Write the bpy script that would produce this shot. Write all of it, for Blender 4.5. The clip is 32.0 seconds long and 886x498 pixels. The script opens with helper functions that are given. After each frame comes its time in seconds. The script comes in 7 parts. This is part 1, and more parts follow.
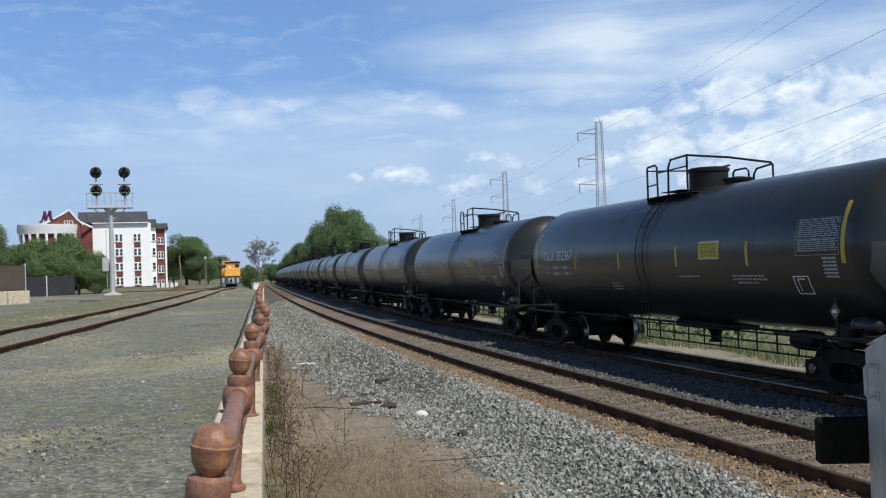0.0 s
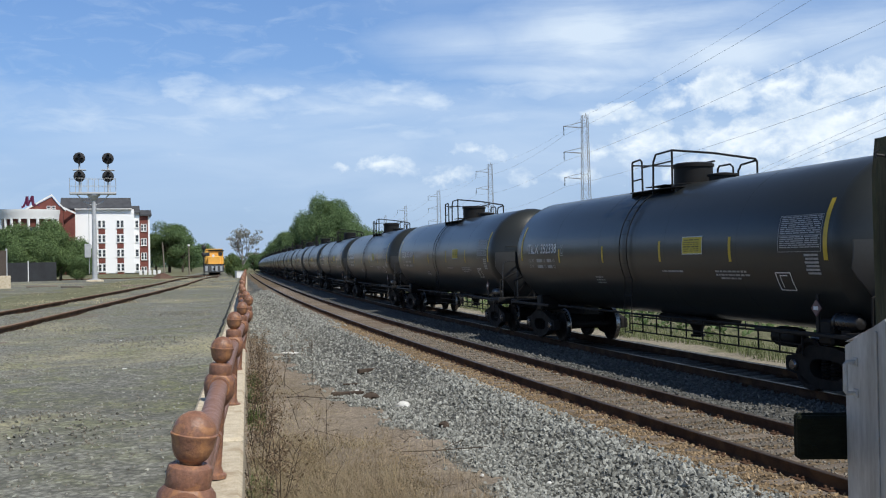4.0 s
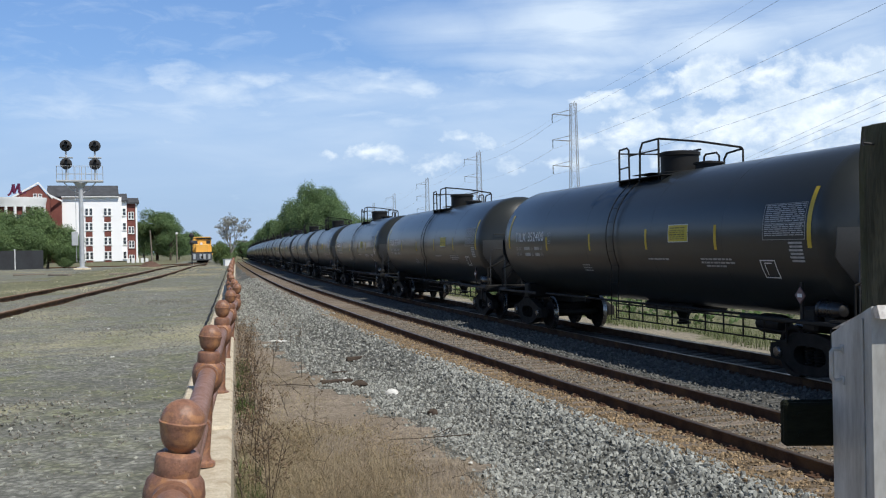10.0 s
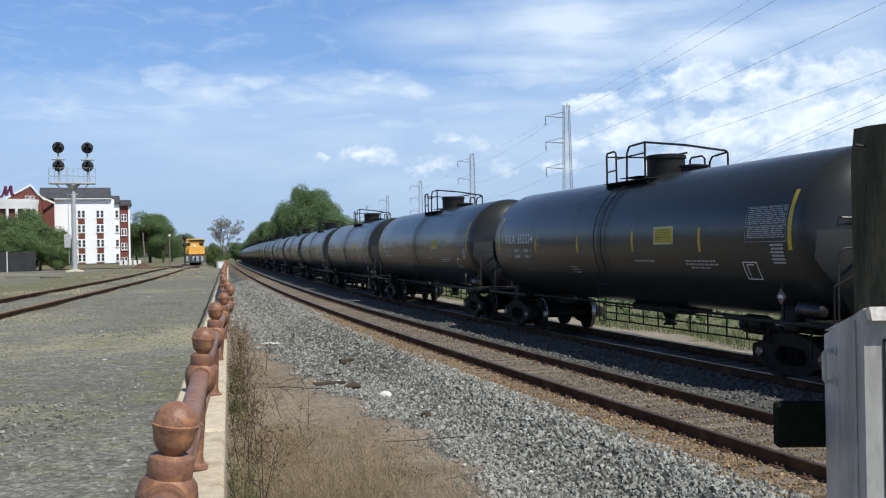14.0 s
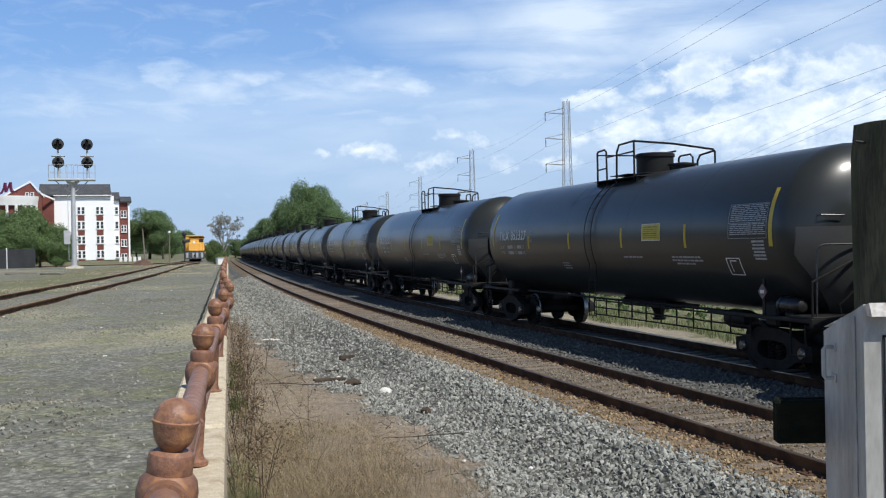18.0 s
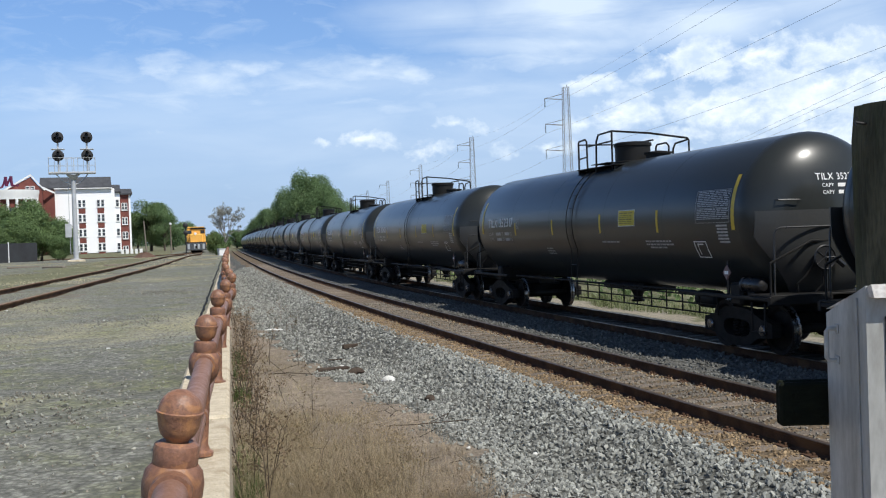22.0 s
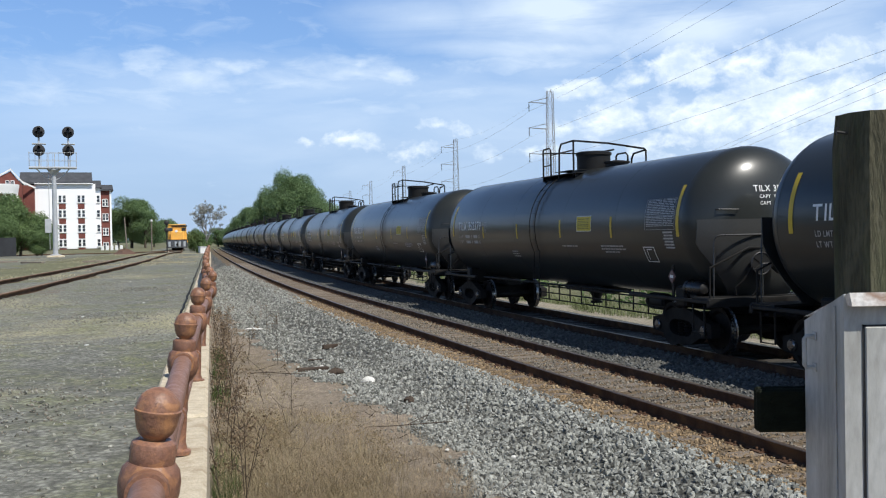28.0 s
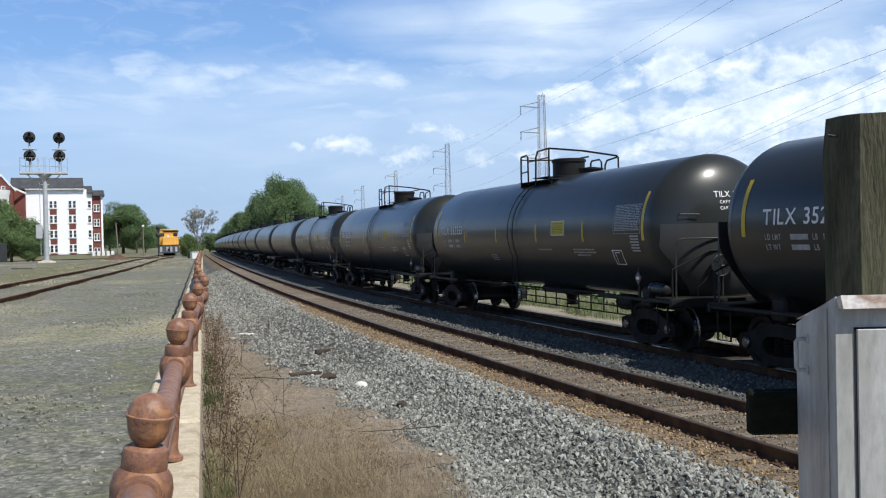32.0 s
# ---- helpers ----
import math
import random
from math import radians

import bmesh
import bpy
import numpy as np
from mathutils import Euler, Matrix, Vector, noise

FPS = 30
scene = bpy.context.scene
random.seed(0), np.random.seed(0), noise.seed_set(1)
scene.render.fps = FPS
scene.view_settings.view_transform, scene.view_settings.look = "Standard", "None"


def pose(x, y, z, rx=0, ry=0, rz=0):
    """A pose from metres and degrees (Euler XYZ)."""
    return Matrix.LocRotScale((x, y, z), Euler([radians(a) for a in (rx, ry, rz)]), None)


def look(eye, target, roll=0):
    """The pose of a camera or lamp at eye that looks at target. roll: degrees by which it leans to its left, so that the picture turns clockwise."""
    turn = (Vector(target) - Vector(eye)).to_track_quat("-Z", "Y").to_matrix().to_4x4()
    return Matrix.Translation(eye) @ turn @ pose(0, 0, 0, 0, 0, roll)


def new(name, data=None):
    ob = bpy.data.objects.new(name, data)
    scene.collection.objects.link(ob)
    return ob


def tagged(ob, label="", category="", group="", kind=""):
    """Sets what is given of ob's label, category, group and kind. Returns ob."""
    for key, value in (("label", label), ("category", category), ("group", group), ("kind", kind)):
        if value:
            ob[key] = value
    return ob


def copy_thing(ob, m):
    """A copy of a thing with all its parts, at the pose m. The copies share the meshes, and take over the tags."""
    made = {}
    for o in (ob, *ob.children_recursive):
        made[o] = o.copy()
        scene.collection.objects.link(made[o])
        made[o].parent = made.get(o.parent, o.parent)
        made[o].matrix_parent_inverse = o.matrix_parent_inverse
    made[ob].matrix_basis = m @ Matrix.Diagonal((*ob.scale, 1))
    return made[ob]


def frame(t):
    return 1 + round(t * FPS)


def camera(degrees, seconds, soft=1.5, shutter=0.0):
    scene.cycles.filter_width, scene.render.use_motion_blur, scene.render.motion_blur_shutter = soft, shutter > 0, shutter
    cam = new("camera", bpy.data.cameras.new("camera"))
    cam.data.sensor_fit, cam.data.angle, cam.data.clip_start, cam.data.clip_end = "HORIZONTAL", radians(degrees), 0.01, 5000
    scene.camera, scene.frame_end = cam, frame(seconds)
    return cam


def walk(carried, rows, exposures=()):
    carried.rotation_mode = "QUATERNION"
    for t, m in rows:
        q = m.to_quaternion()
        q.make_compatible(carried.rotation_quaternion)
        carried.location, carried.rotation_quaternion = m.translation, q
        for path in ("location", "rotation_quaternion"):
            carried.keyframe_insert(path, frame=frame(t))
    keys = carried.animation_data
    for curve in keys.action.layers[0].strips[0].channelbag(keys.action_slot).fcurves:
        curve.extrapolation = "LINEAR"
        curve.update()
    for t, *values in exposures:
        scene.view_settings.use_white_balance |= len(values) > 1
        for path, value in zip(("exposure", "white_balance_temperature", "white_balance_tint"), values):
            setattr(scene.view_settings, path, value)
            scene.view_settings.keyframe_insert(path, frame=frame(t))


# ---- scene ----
from mathutils import noise as field

# camera path: seconds, yaw to the left, pitch up, roll, in degrees
EYE = Vector((0.0, 0.0, 2.426))
PATH = [
    (0, 3.256, 1.071, -1.929), (0.5, 3.004, 1.173, -1.819), (1, 3.067, 1.129, -1.618), (1.5, 2.921, 0.992, -1.496),
    (2, 2.782, 0.593, -1.408), (2.5, 2.721, 0.584, -1.463), (3, 2.785, 0.605, -1.462), (3.5, 2.528, 0.581, -1.211),
    (5.5, 2.037, 0.153, -1.238), (6, 1.872, -0.194, -1.593), (6.5, 1.868, -0.219, -1.600), (7, 1.872, -0.151, -1.581),
    (7.5, 1.838, 0.180, -1.689), (8, 1.727, 0.204, -1.695), (8.5, 1.666, 0.196, -1.524), (9, 1.733, 0.190, -1.200),
    (9.5, 1.684, -0.143, -0.865), (10, 1.754, -0.133, -1.101), (10.5, 1.538, 0.079, -1.269), (11, 1.469, -0.061, -1.232),
    (11.5, 1.441, -0.151, -1.183), (12, 1.427, -0.108, -1.163), (12.5, 1.415, -0.195, -1.168), (13, 1.416, -0.180, -1.128),
    (13.5, 1.426, -0.007, -1.135), (14, 1.376, -0.026, -1.123), (14.5, 1.415, -0.051, -1.001), (16.5, 1.465, -0.439, -1.174),
    (17, 1.521, -0.438, -1.151), (17.5, 1.422, -0.314, -1.158), (18, 1.369, -0.229, -1.148), (18.5, 1.318, -0.221, -1.163),
    (19, 1.310, -0.102, -1.197), (19.5, 1.359, -0.052, -1.188), (20, 1.382, -0.033, -1.189), (20.5, 1.228, 0.198, -1.210),
    (21, 1.233, 0.148, -1.143), (21.5, 1.239, 0.169, -1.212), (22, 1.469, -0.922, -1.994), (22.5, 1.616, -0.221, -1.978),
    (23, 1.500, -0.198, -1.662), (23.5, 1.194, -0.208, -1.603), (24, 1.191, -0.692, -1.676), (24.5, 1.045, -0.455, -1.982),
    (25, 2.148, -0.695, -1.530), (25.5, 0.626, -0.217, -1.618), (27.5, 0.607, -0.669, -1.210), (28, 0.449, -0.848, -1.030),
    (28.5, 0.315, -0.839, -1.079), (29, 0.224, -0.795, -1.133), (29.5, 0.232, -0.837, -1.144), (30, 0.187, -0.848, -1.129),
    (30.5, 0.031, -0.634, -1.193), (31, 0.048, -0.715, -1.216), (31.5, 0.053, -0.627, -1.362), (32, 0.006, -0.618, -1.239),
]


def aim(yaw, pitch, roll):
    yaw, pitch = radians(yaw), radians(pitch)
    way = Vector((-math.sin(yaw) * math.cos(pitch), math.cos(yaw) * math.cos(pitch), math.sin(pitch)))
    return look(EYE, EYE + way, roll)


cam = camera(47.06, 32.0, soft=1.15)
walk(cam, [(t, aim(a, b, c)) for t, a, b, c in PATH], [(0, -0.14), (6, -0.09), (13, -0.04), (20, 0.0), (32, 0.04)])

# ---------------------------------------------------------------- light
SUN_AZ, SUN_EL = 135.0, 54.0   # degrees clockwise from +y, and up
sun_way = Vector((math.sin(radians(SUN_AZ)) * math.cos(radians(SUN_EL)),
                  math.cos(radians(SUN_AZ)) * math.cos(radians(SUN_EL)), math.sin(radians(SUN_EL))))
sun_data = bpy.data.lights.new("sun", "SUN")
sun_data.energy, sun_data.angle, sun_data.color = 4.9, radians(0.53), (1.0, 0.96, 0.885)
sun = new("sun", sun_data)
sun.matrix_world = look((0, 0, 60), Vector((0, 0, 60)) - sun_way)


class Nodes:
    """Short hand for node trees."""

    def __init__(self, tree):
        self.t = tree
        tree.nodes.clear()

    def __call__(self, kind, links=None):
        n = self.t.nodes.new(kind)
        for k, v in (links or {}).items():
            if isinstance(v, bpy.types.NodeSocket):
                self.t.links.new(v, n.inputs[k])
            else:
                n.inputs[k].default_value = v
        return n

    def math(self, op, a, b=0.5, c=0.0):
        n = self("ShaderNodeMath", {0: a, 1: b, 2: c})
        n.operation = op
        return n.outputs[0]

    def ramp(self, fac, *stops):
        n = self("ShaderNodeValToRGB", {0: fac})
        els = n.color_ramp.elements
        while len(els) < len(stops):
            els.new(0.5)
        for e, (p, c) in zip(els, stops):
            e.position = p
            e.color = (c, c, c, 1) if isinstance(c, (int, float)) else (*c, 1)
        return n.outputs[0]

    def mix(self, fac, a, b, blend="MIX"):
        n = self("ShaderNodeMix")
        n.data_type, n.blend_type = "RGBA", blend
        if isinstance(fac, bpy.types.NodeSocket):
            self.t.links.new(fac, n.inputs[0])
        else:
            n.inputs[0].default_value = fac
        for i, v in ((6, a), (7, b)):
            if isinstance(v, bpy.types.NodeSocket):
                self.t.links.new(v, n.inputs[i])
            else:
                n.inputs[i].default_value = (*v, 1) if len(v) == 3 else v
        return n.outputs[2]

    def noise(self, vec, scale, detail=4.0, rough=0.55, dist=0.0):
        return self("ShaderNodeTexNoise", {"Vector": vec, "Scale": scale, "Detail": detail, "Roughness": rough,
                                           "Distortion": dist}).outputs[0]


# clouds: bearing and height in radians, half width, half height, weight
PUFFS = [(-0.100, 0.094, 0.034, 0.011, 0.85), (-0.140, 0.093, 0.011, 0.008, 0.7), (-0.011, 0.106, 0.034, 0.008, 0.7), (-0.034, 0.08, 0.031, 0.011, 0.7), (0.011, 0.099, 0.022, 0.01, 0.6),
         (0.122, 0.136, 0.033, 0.012, 0.95), (0.157, 0.109, 0.042, 0.019, 1.0), (0.116, 0.1, 0.022, 0.01, 0.7), (0.224, 0.151, 0.047, 0.023, 1.05), (0.278, 0.155, 0.05, 0.02, 1.0),
         (0.187, 0.141, 0.031, 0.012, 0.8), (0.246, 0.107, 0.061, 0.023, 1.0), (0.317, 0.113, 0.072, 0.032, 1.05), (0.342, 0.152, 0.061, 0.022, 0.9), (0.38, 0.117, 0.05, 0.033, 0.95)]
PUFFS += [(0.074, 0.081, 0.05, 0.012, 0.75), (0.345, 0.063, 0.089, 0.033, 0.9), (0.204, 0.082, 0.067, 0.017, 0.8), (0.43, 0.12, 0.07, 0.06, 1.0)]
WISPS = [(-0.289, 0.16, 0.014, 0.014, 0.75), (-0.245, 0.151, 0.053, 0.014, 0.85), (-0.197, 0.162, 0.025, 0.007, 1.0), (-0.096, 0.157, 0.061, 0.012, 0.9), (-0.049, 0.156, 0.027, 0.008, 1.15),
         (-0.085, 0.165, 0.022, 0.006, 0.9), (-0.146, 0.144, 0.072, 0.014, 0.75), (-0.285, 0.135, 0.094, 0.014, 0.6), (0.015, 0.137, 0.083, 0.011, 0.6), (-0.38, 0.133, 0.072, 0.017, 0.6),
         (0.087, 0.161, 0.094, 0.01, 0.75), (-0.069, 0.125, 0.139, 0.012, 0.5), (-0.20, 0.150, 0.20, 0.016, 0.55)]
VEILS = [(0.104, 0.208, 0.094, 0.033, 0.9), (0.227, 0.191, 0.094, 0.025, 0.85), (0.104, 0.177, 0.1, 0.012, 0.7), (0.323, 0.201, 0.111, 0.022, 0.6), (-0.012, 0.204, 0.072, 0.022, 0.45),
         (0.18, 0.222, 0.122, 0.017, 0.7), (0.376, 0.171, 0.072, 0.022, 0.6)]


def make_world():
    world = bpy.data.worlds.new("sky")
    scene.world = world
    world.use_nodes = True
    n = Nodes(world.node_tree)
    sky = n("ShaderNodeTexSky")
    sky.sky_type, sky.sun_disc, sky.altitude = "NISHITA", False, 50.0
    sky.sun_elevation, sky.sun_rotation = radians(SUN_EL), radians(SUN_AZ)
    sky.air_density, sky.dust_density, sky.ozone_density = 1.0, 1.2, 1.6
    blue = n.mix(1.0, sky.outputs[0], (0.057, 0.101, 0.153), "MULTIPLY")
    way = n("ShaderNodeTexCoord").outputs["Generated"]
    xyz = n("ShaderNodeSeparateXYZ", {0: way})
    up = n.math("MAXIMUM", xyz.outputs[2], 0.0)
    az = n.math("ARCTAN2", xyz.outputs[0], xyz.outputs[1])   # 0 along +y, growing to +x
    flat = n("ShaderNodeCombineXYZ", {0: az, 1: n.math("MULTIPLY", up, 2.6), 2: 0.0}).outputs[0]

    def bent(scale, place, turn=0.0):
        return n("ShaderNodeMapping", {0: flat, "Rotation": (0, 0, turn), "Scale": scale, "Location": place}).outputs[0]

    # a domain bent by noise, so that no cloud has a plain outline
    dome = n("ShaderNodeCombineXYZ", {0: az, 1: up, 2: 0.0}).outputs[0]
    def warped(scale, amount, seed):
        move = n("ShaderNodeTexNoise", {"Vector": n("ShaderNodeMapping", {0: dome, "Scale": scale, "Location": seed}).outputs[0], "Scale": 1.0, "Detail": 5.0, "Roughness": 0.6}).outputs[1]
        back = n("ShaderNodeVectorMath", {0: move, 1: (0.5, 0.5, 0.5)})
        back.operation = "SUBTRACT"
        far = n("ShaderNodeVectorMath", {0: back.outputs[0], 1: amount})
        far.operation = "MULTIPLY"
        out = n("ShaderNodeVectorMath", {0: dome, 1: far.outputs[0]})
        out.operation = "ADD"
        return out.outputs[0]

    def banks(domain, clouds):
        """Soft heaps at (bearing, height, half width, half height, weight), the greatest of all."""
        total = None
        for a, e, ra, re_, w in clouds:
            q = n("ShaderNodeMapping", {0: domain, "Scale": (1 / ra, 1 / re_, 1.0), "Location": (-a / ra, -e / re_, 0.0)})
            ln = n("ShaderNodeVectorMath", {0: q.outputs[0]})
            ln.operation = "LENGTH"
            one = n.math("MULTIPLY_ADD", ln.outputs["Value"], -0.62 * w, w)
            total = one if total is None else n.math("MAXIMUM", total, one)
        return n.math("MAXIMUM", total, 0.0)

    up2 = n.math("MULTIPLY_ADD", n.math("SUBTRACT", n.noise(bent((5.0, 5.0, 1.0), (0.4, 0.9, 0.0)), 1.0, 6.0, 0.6), 0.5), 0.085, up)
    az2 = n.math("MULTIPLY_ADD", n.math("SUBTRACT", n.noise(bent((3.0, 7.0, 1.0), (2.4, 0.2, 0.0)), 1.0, 6.0, 0.6), 0.5), 0.5, n.math("ADD", az, 0.5))
    # high thin veil over the south-east
    streak = n.noise(bent((3.2, 9.0, 1.0), (0.55, 0.3, 0.0), 0.28), 1.0, 9.0, 0.62, 0.8)
    sheet = banks(warped((9.0, 20.0, 1.0), (0.10, 0.03, 0.0), (1.0, 2.0, 0.0)), VEILS)
    high = n.math("MULTIPLY", n.ramp(up2, (0.215, 0.0), (0.27, 0.9), (0.36, 0.35), (0.55, 0.05)), n.ramp(az2, (0.36, 0.0), (0.58, 0.35), (0.72, 0.9)))
    high = n.math("MULTIPLY", n.math("MAXIMUM", high, n.math("MULTIPLY", sheet, 1.45)), n.ramp(streak, (0.30, 0.42), (0.58, 1.0)))
    # a pale layer low down, all along
    tuft = n.noise(bent((5.0, 9.0, 1.0), (0.15, 0.6, 0.0), 0.12), 1.0, 8.0, 0.52, 0.5)
    middle = n.math("MULTIPLY", n.ramp(up2, (0.02, 0.30), (0.07, 0.55), (0.118, 0.80), (0.155, 0.62), (0.180, 0.0)), n.ramp(az2, (0.0, 0.35), (0.30, 0.60), (0.60, 0.80)))
    middle = n.math("MULTIPLY", middle, n.ramp(tuft, (0.36, 0.40), (0.60, 0.90)))
    # torn bright wisps across the middle
    rag = n.noise(bent((22.0, 26.0, 1.0), (0.7, 0.2, 0.0), 0.1), 1.0, 9.0, 0.60, 0.6)
    thin = banks(warped((16.0, 34.0, 1.0), (0.11, 0.026, 0.0), (3.0, 1.0, 0.0)), WISPS)
    wisps = n.ramp(n.math("ADD", thin, n.math("MULTIPLY", n.math("SUBTRACT", rag, 0.5), 1.1)), (0.0, 0.0), (1.15, 0.9))
    veils = n.math("MAXIMUM", n.math("MAXIMUM", high, middle), wisps)
    # heaped clouds, most of them to the south-east; elsewhere a loose scatter
    lump = bent((13.0, 11.0, 1.0), (0.2, 0.1, 0.0))
    knob = n.noise(bent((30.0, 15.0, 1.0), (0.5, 0.3, 0.0)), 1.0, 9.0, 0.58, 0.2)
    near = banks(warped((24.0, 40.0, 1.0), (0.035, 0.018, 0.0), (0.3, 0.8, 0.0)), PUFFS)
    heap = n.ramp(n.math("ADD", near, n.math("MULTIPLY", n.math("SUBTRACT", knob, 0.5), 1.9)), (0.36, 0.0), (0.78, 0.94))
    loose = n.math("MULTIPLY", n.ramp(n.noise(lump, 1.0, 10.0, 0.56, 0.25), (0.47, 0.0), (0.56, 0.9)), n.ramp(up2, (0.03, 0.6), (0.15, 0.8), (0.21, 0.0)))
    loose = n.math("MULTIPLY", loose, n.ramp(n.math("ABSOLUTE", az), (0.42, 0.0), (0.55, 0.6)))
    heaps = n.math("MAXIMUM", heap, loose)
    milky = n.ramp(up, (0.0, 0.80), (0.085, 0.74), (0.13, 0.52), (0.18, 0.37), (0.24, 0.28), (0.40, 0.06), (1.0, 0.0))
    blue = n.mix(1.0, blue, n.ramp(up, (0.26, 1.0), (0.5, 0.5), (1.0, 0.28)), "MULTIPLY")   # a dry, deep blue zenith
    hazed = n.mix(milky, blue, (0.43, 0.575, 0.835))
    white = n.mix(veils, hazed, (0.735, 0.875, 1.05))
    shade = n.ramp(n.noise(bent((30.0, 15.0, 1.0), (0.5, 0.42, 0.0)), 1.0, 7.0, 0.58), (0.40, (1.0, 1.0, 1.0)), (0.66, (0.66, 0.74, 0.86)))
    both = n.mix(heaps, white, n.mix(1.0, shade, (1.02, 1.11, 1.17), "MULTIPLY"))
    bg = n("ShaderNodeBackground", {0: both, 1: 1.0})
    n("ShaderNodeOutputWorld", {0: bg.outputs[0]})


make_world()

# ---------------------------------------------------------------- materials


def material(name, a, b=None, rough=0.6, metal=0.0, scale=6.0, fine=60.0, stain=None, amount=0.5, bump=0.0,
             bump_scale=40.0, stretch=(1, 1, 1), random_tint=0.0, island=0.0, rough_var=0.1, coat=0.0, spec=0.5, at=0.5):
    """Two tones mixed by coarse and fine noise, an optional stain tone, bump, and a tint that differs by object or island."""
    m = bpy.data.materials.new(name)
    m.use_nodes = True
    n = Nodes(m.node_tree)
    b = b or tuple(c * 0.7 for c in a)
    co = n("ShaderNodeTexCoord").outputs["Object"]
    co = n("ShaderNodeMapping", {0: co, "Scale": stretch}).outputs[0]
    big = n.noise(co, scale, 5.0)
    small = n.noise(co, fine, 3.0)
    col = n.mix(n.ramp(big, (at - 0.17, 0.0), (at + 0.17, 1.0)), a, b)
    dark = tuple(c * 0.55 for c in b)
    col = n.mix(n.ramp(small, (0.42, 0.0), (0.75, amount)), col, dark)
    if stain:
        col = n.mix(n.ramp(n.noise(co, scale * 0.43, 6.0, 0.62, 0.6), (0.50, 0.0), (0.66, 0.85)), col, stain)
    if random_tint or island:
        src = n("ShaderNodeObjectInfo").outputs["Random"] if random_tint else n("ShaderNodeNewGeometry").outputs["Random Per Island"]
        k = random_tint or island
        col = n.mix(1.0, col, n.ramp(src, (0.0, 1.0 - k), (1.0, 1.0 + k * 0.6)), "MULTIPLY")
    r = n.ramp(big, (0.3, max(0.02, rough - rough_var)), (0.7, min(1.0, rough + rough_var)))
    p = n("ShaderNodeBsdfPrincipled", {"Base Color": col, "Roughness": r, "Metallic": metal, "Coat Weight": coat,
                                       "Coat Roughness": 0.165, "Specular IOR Level": spec})
    if bump:
        h = n.math("ADD", n.noise(co, bump_scale, 5.0, 0.65), n.math("MULTIPLY", big, 0.6))
        bm_ = n("ShaderNodeBump", {"Strength": bump, "Distance": 0.02, "Height": h})
        n.t.links.new(bm_.outputs[0], p.inputs["Normal"])
    n("ShaderNodeOutputMaterial", {0: p.outputs[0]})
    return m


def leaf_material(name, a, b, island=0.45):
    m = material(name, a, b, rough=0.62, scale=0.35, fine=3.0, island=island, amount=0.3, spec=0.3)
    n = m.node_tree
    p = next(x for x in n.nodes if x.type == "BSDF_PRINCIPLED")
    out = next(x for x in n.nodes if x.type == "OUTPUT_MATERIAL")
    tr = n.nodes.new("ShaderNodeBsdfTranslucent")
    mx = n.nodes.new("ShaderNodeMixShader")
    mx.inputs[0].default_value = 0.32
    n.links.new(p.inputs["Base Color"].links[0].from_socket, tr.inputs[0])
    n.links.new(p.outputs[0], mx.inputs[1])
    n.links.new(tr.outputs[0], mx.inputs[2])
    n.links.new(mx.outputs[0], out.inputs[0])
    return m


def gravel_material(name, light, dark, moss, cell=0.05, moss_amount=0.6, straw=None, moss_at=0.5):
    m = bpy.data.materials.new(name)
    m.use_nodes = True
    n = Nodes(m.node_tree)
    co = n("ShaderNodeTexCoord").outputs["Object"]
    vor = n("ShaderNodeTexVoronoi", {"Vector": co, "Scale": 1.0 / cell})
    one = n("ShaderNodeSeparateColor", {0: vor.outputs["Color"]}).outputs[0]
    col = n.ramp(one, (0.0, dark), (0.55, tuple((x + y) / 2 for x, y in zip(light, dark))), (1.0, light))
    col = n.mix(n.ramp(n.noise(co, 0.35, 6.0, 0.6), (0.38, 0.0), (0.68, 0.55)), col, tuple(c * 0.62 for c in dark))
    col = n.mix(n.ramp(n.noise(co, 1.3, 9.0, 0.68, 0.3), (moss_at, 0.0), (moss_at + 0.17, moss_amount)), col, moss)
    col = n.mix(n.ramp(n.noise(co, 6.5, 8.0, 0.80), (0.42, 0.0), (0.60, 0.72)), col, tuple(c * 0.45 for c in dark))
    if straw:
        col = n.mix(n.ramp(n.noise(co, 0.22, 8.0, 0.66, 0.4), (0.54, 0.0), (0.66, 0.6)), col, straw)
    # gaps between the stones: crevice shade put into the colour
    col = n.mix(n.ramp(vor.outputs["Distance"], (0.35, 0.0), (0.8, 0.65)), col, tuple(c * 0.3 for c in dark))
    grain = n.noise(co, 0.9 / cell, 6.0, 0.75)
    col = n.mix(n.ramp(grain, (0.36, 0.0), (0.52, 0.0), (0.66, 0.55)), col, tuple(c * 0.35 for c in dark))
    h = n.math("SUBTRACT", n.math("MULTIPLY", grain, 1.2), n.math("MULTIPLY", vor.outputs["Distance"], 0.4))
    bump = n("ShaderNodeBump", {"Strength": 0.35, "Distance": 0.015, "Height": h})
    p = n("ShaderNodeBsdfPrincipled", {"Base Color": col, "Roughness": 0.92, "Normal": bump.outputs[0], "Specular IOR Level": 0.2})
    n("ShaderNodeOutputMaterial", {0: p.outputs[0]})
    return m


def ground_material():
    """The yard above the wall is grey fine gravel with moss and straw; below it dry earth; far away grass."""
    return gravel_material("yard_gravel", (0.43, 0.43, 0.375), (0.20, 0.20, 0.172), (0.24, 0.255, 0.115), 0.034, 0.80, (0.47, 0.43, 0.265), 0.46)


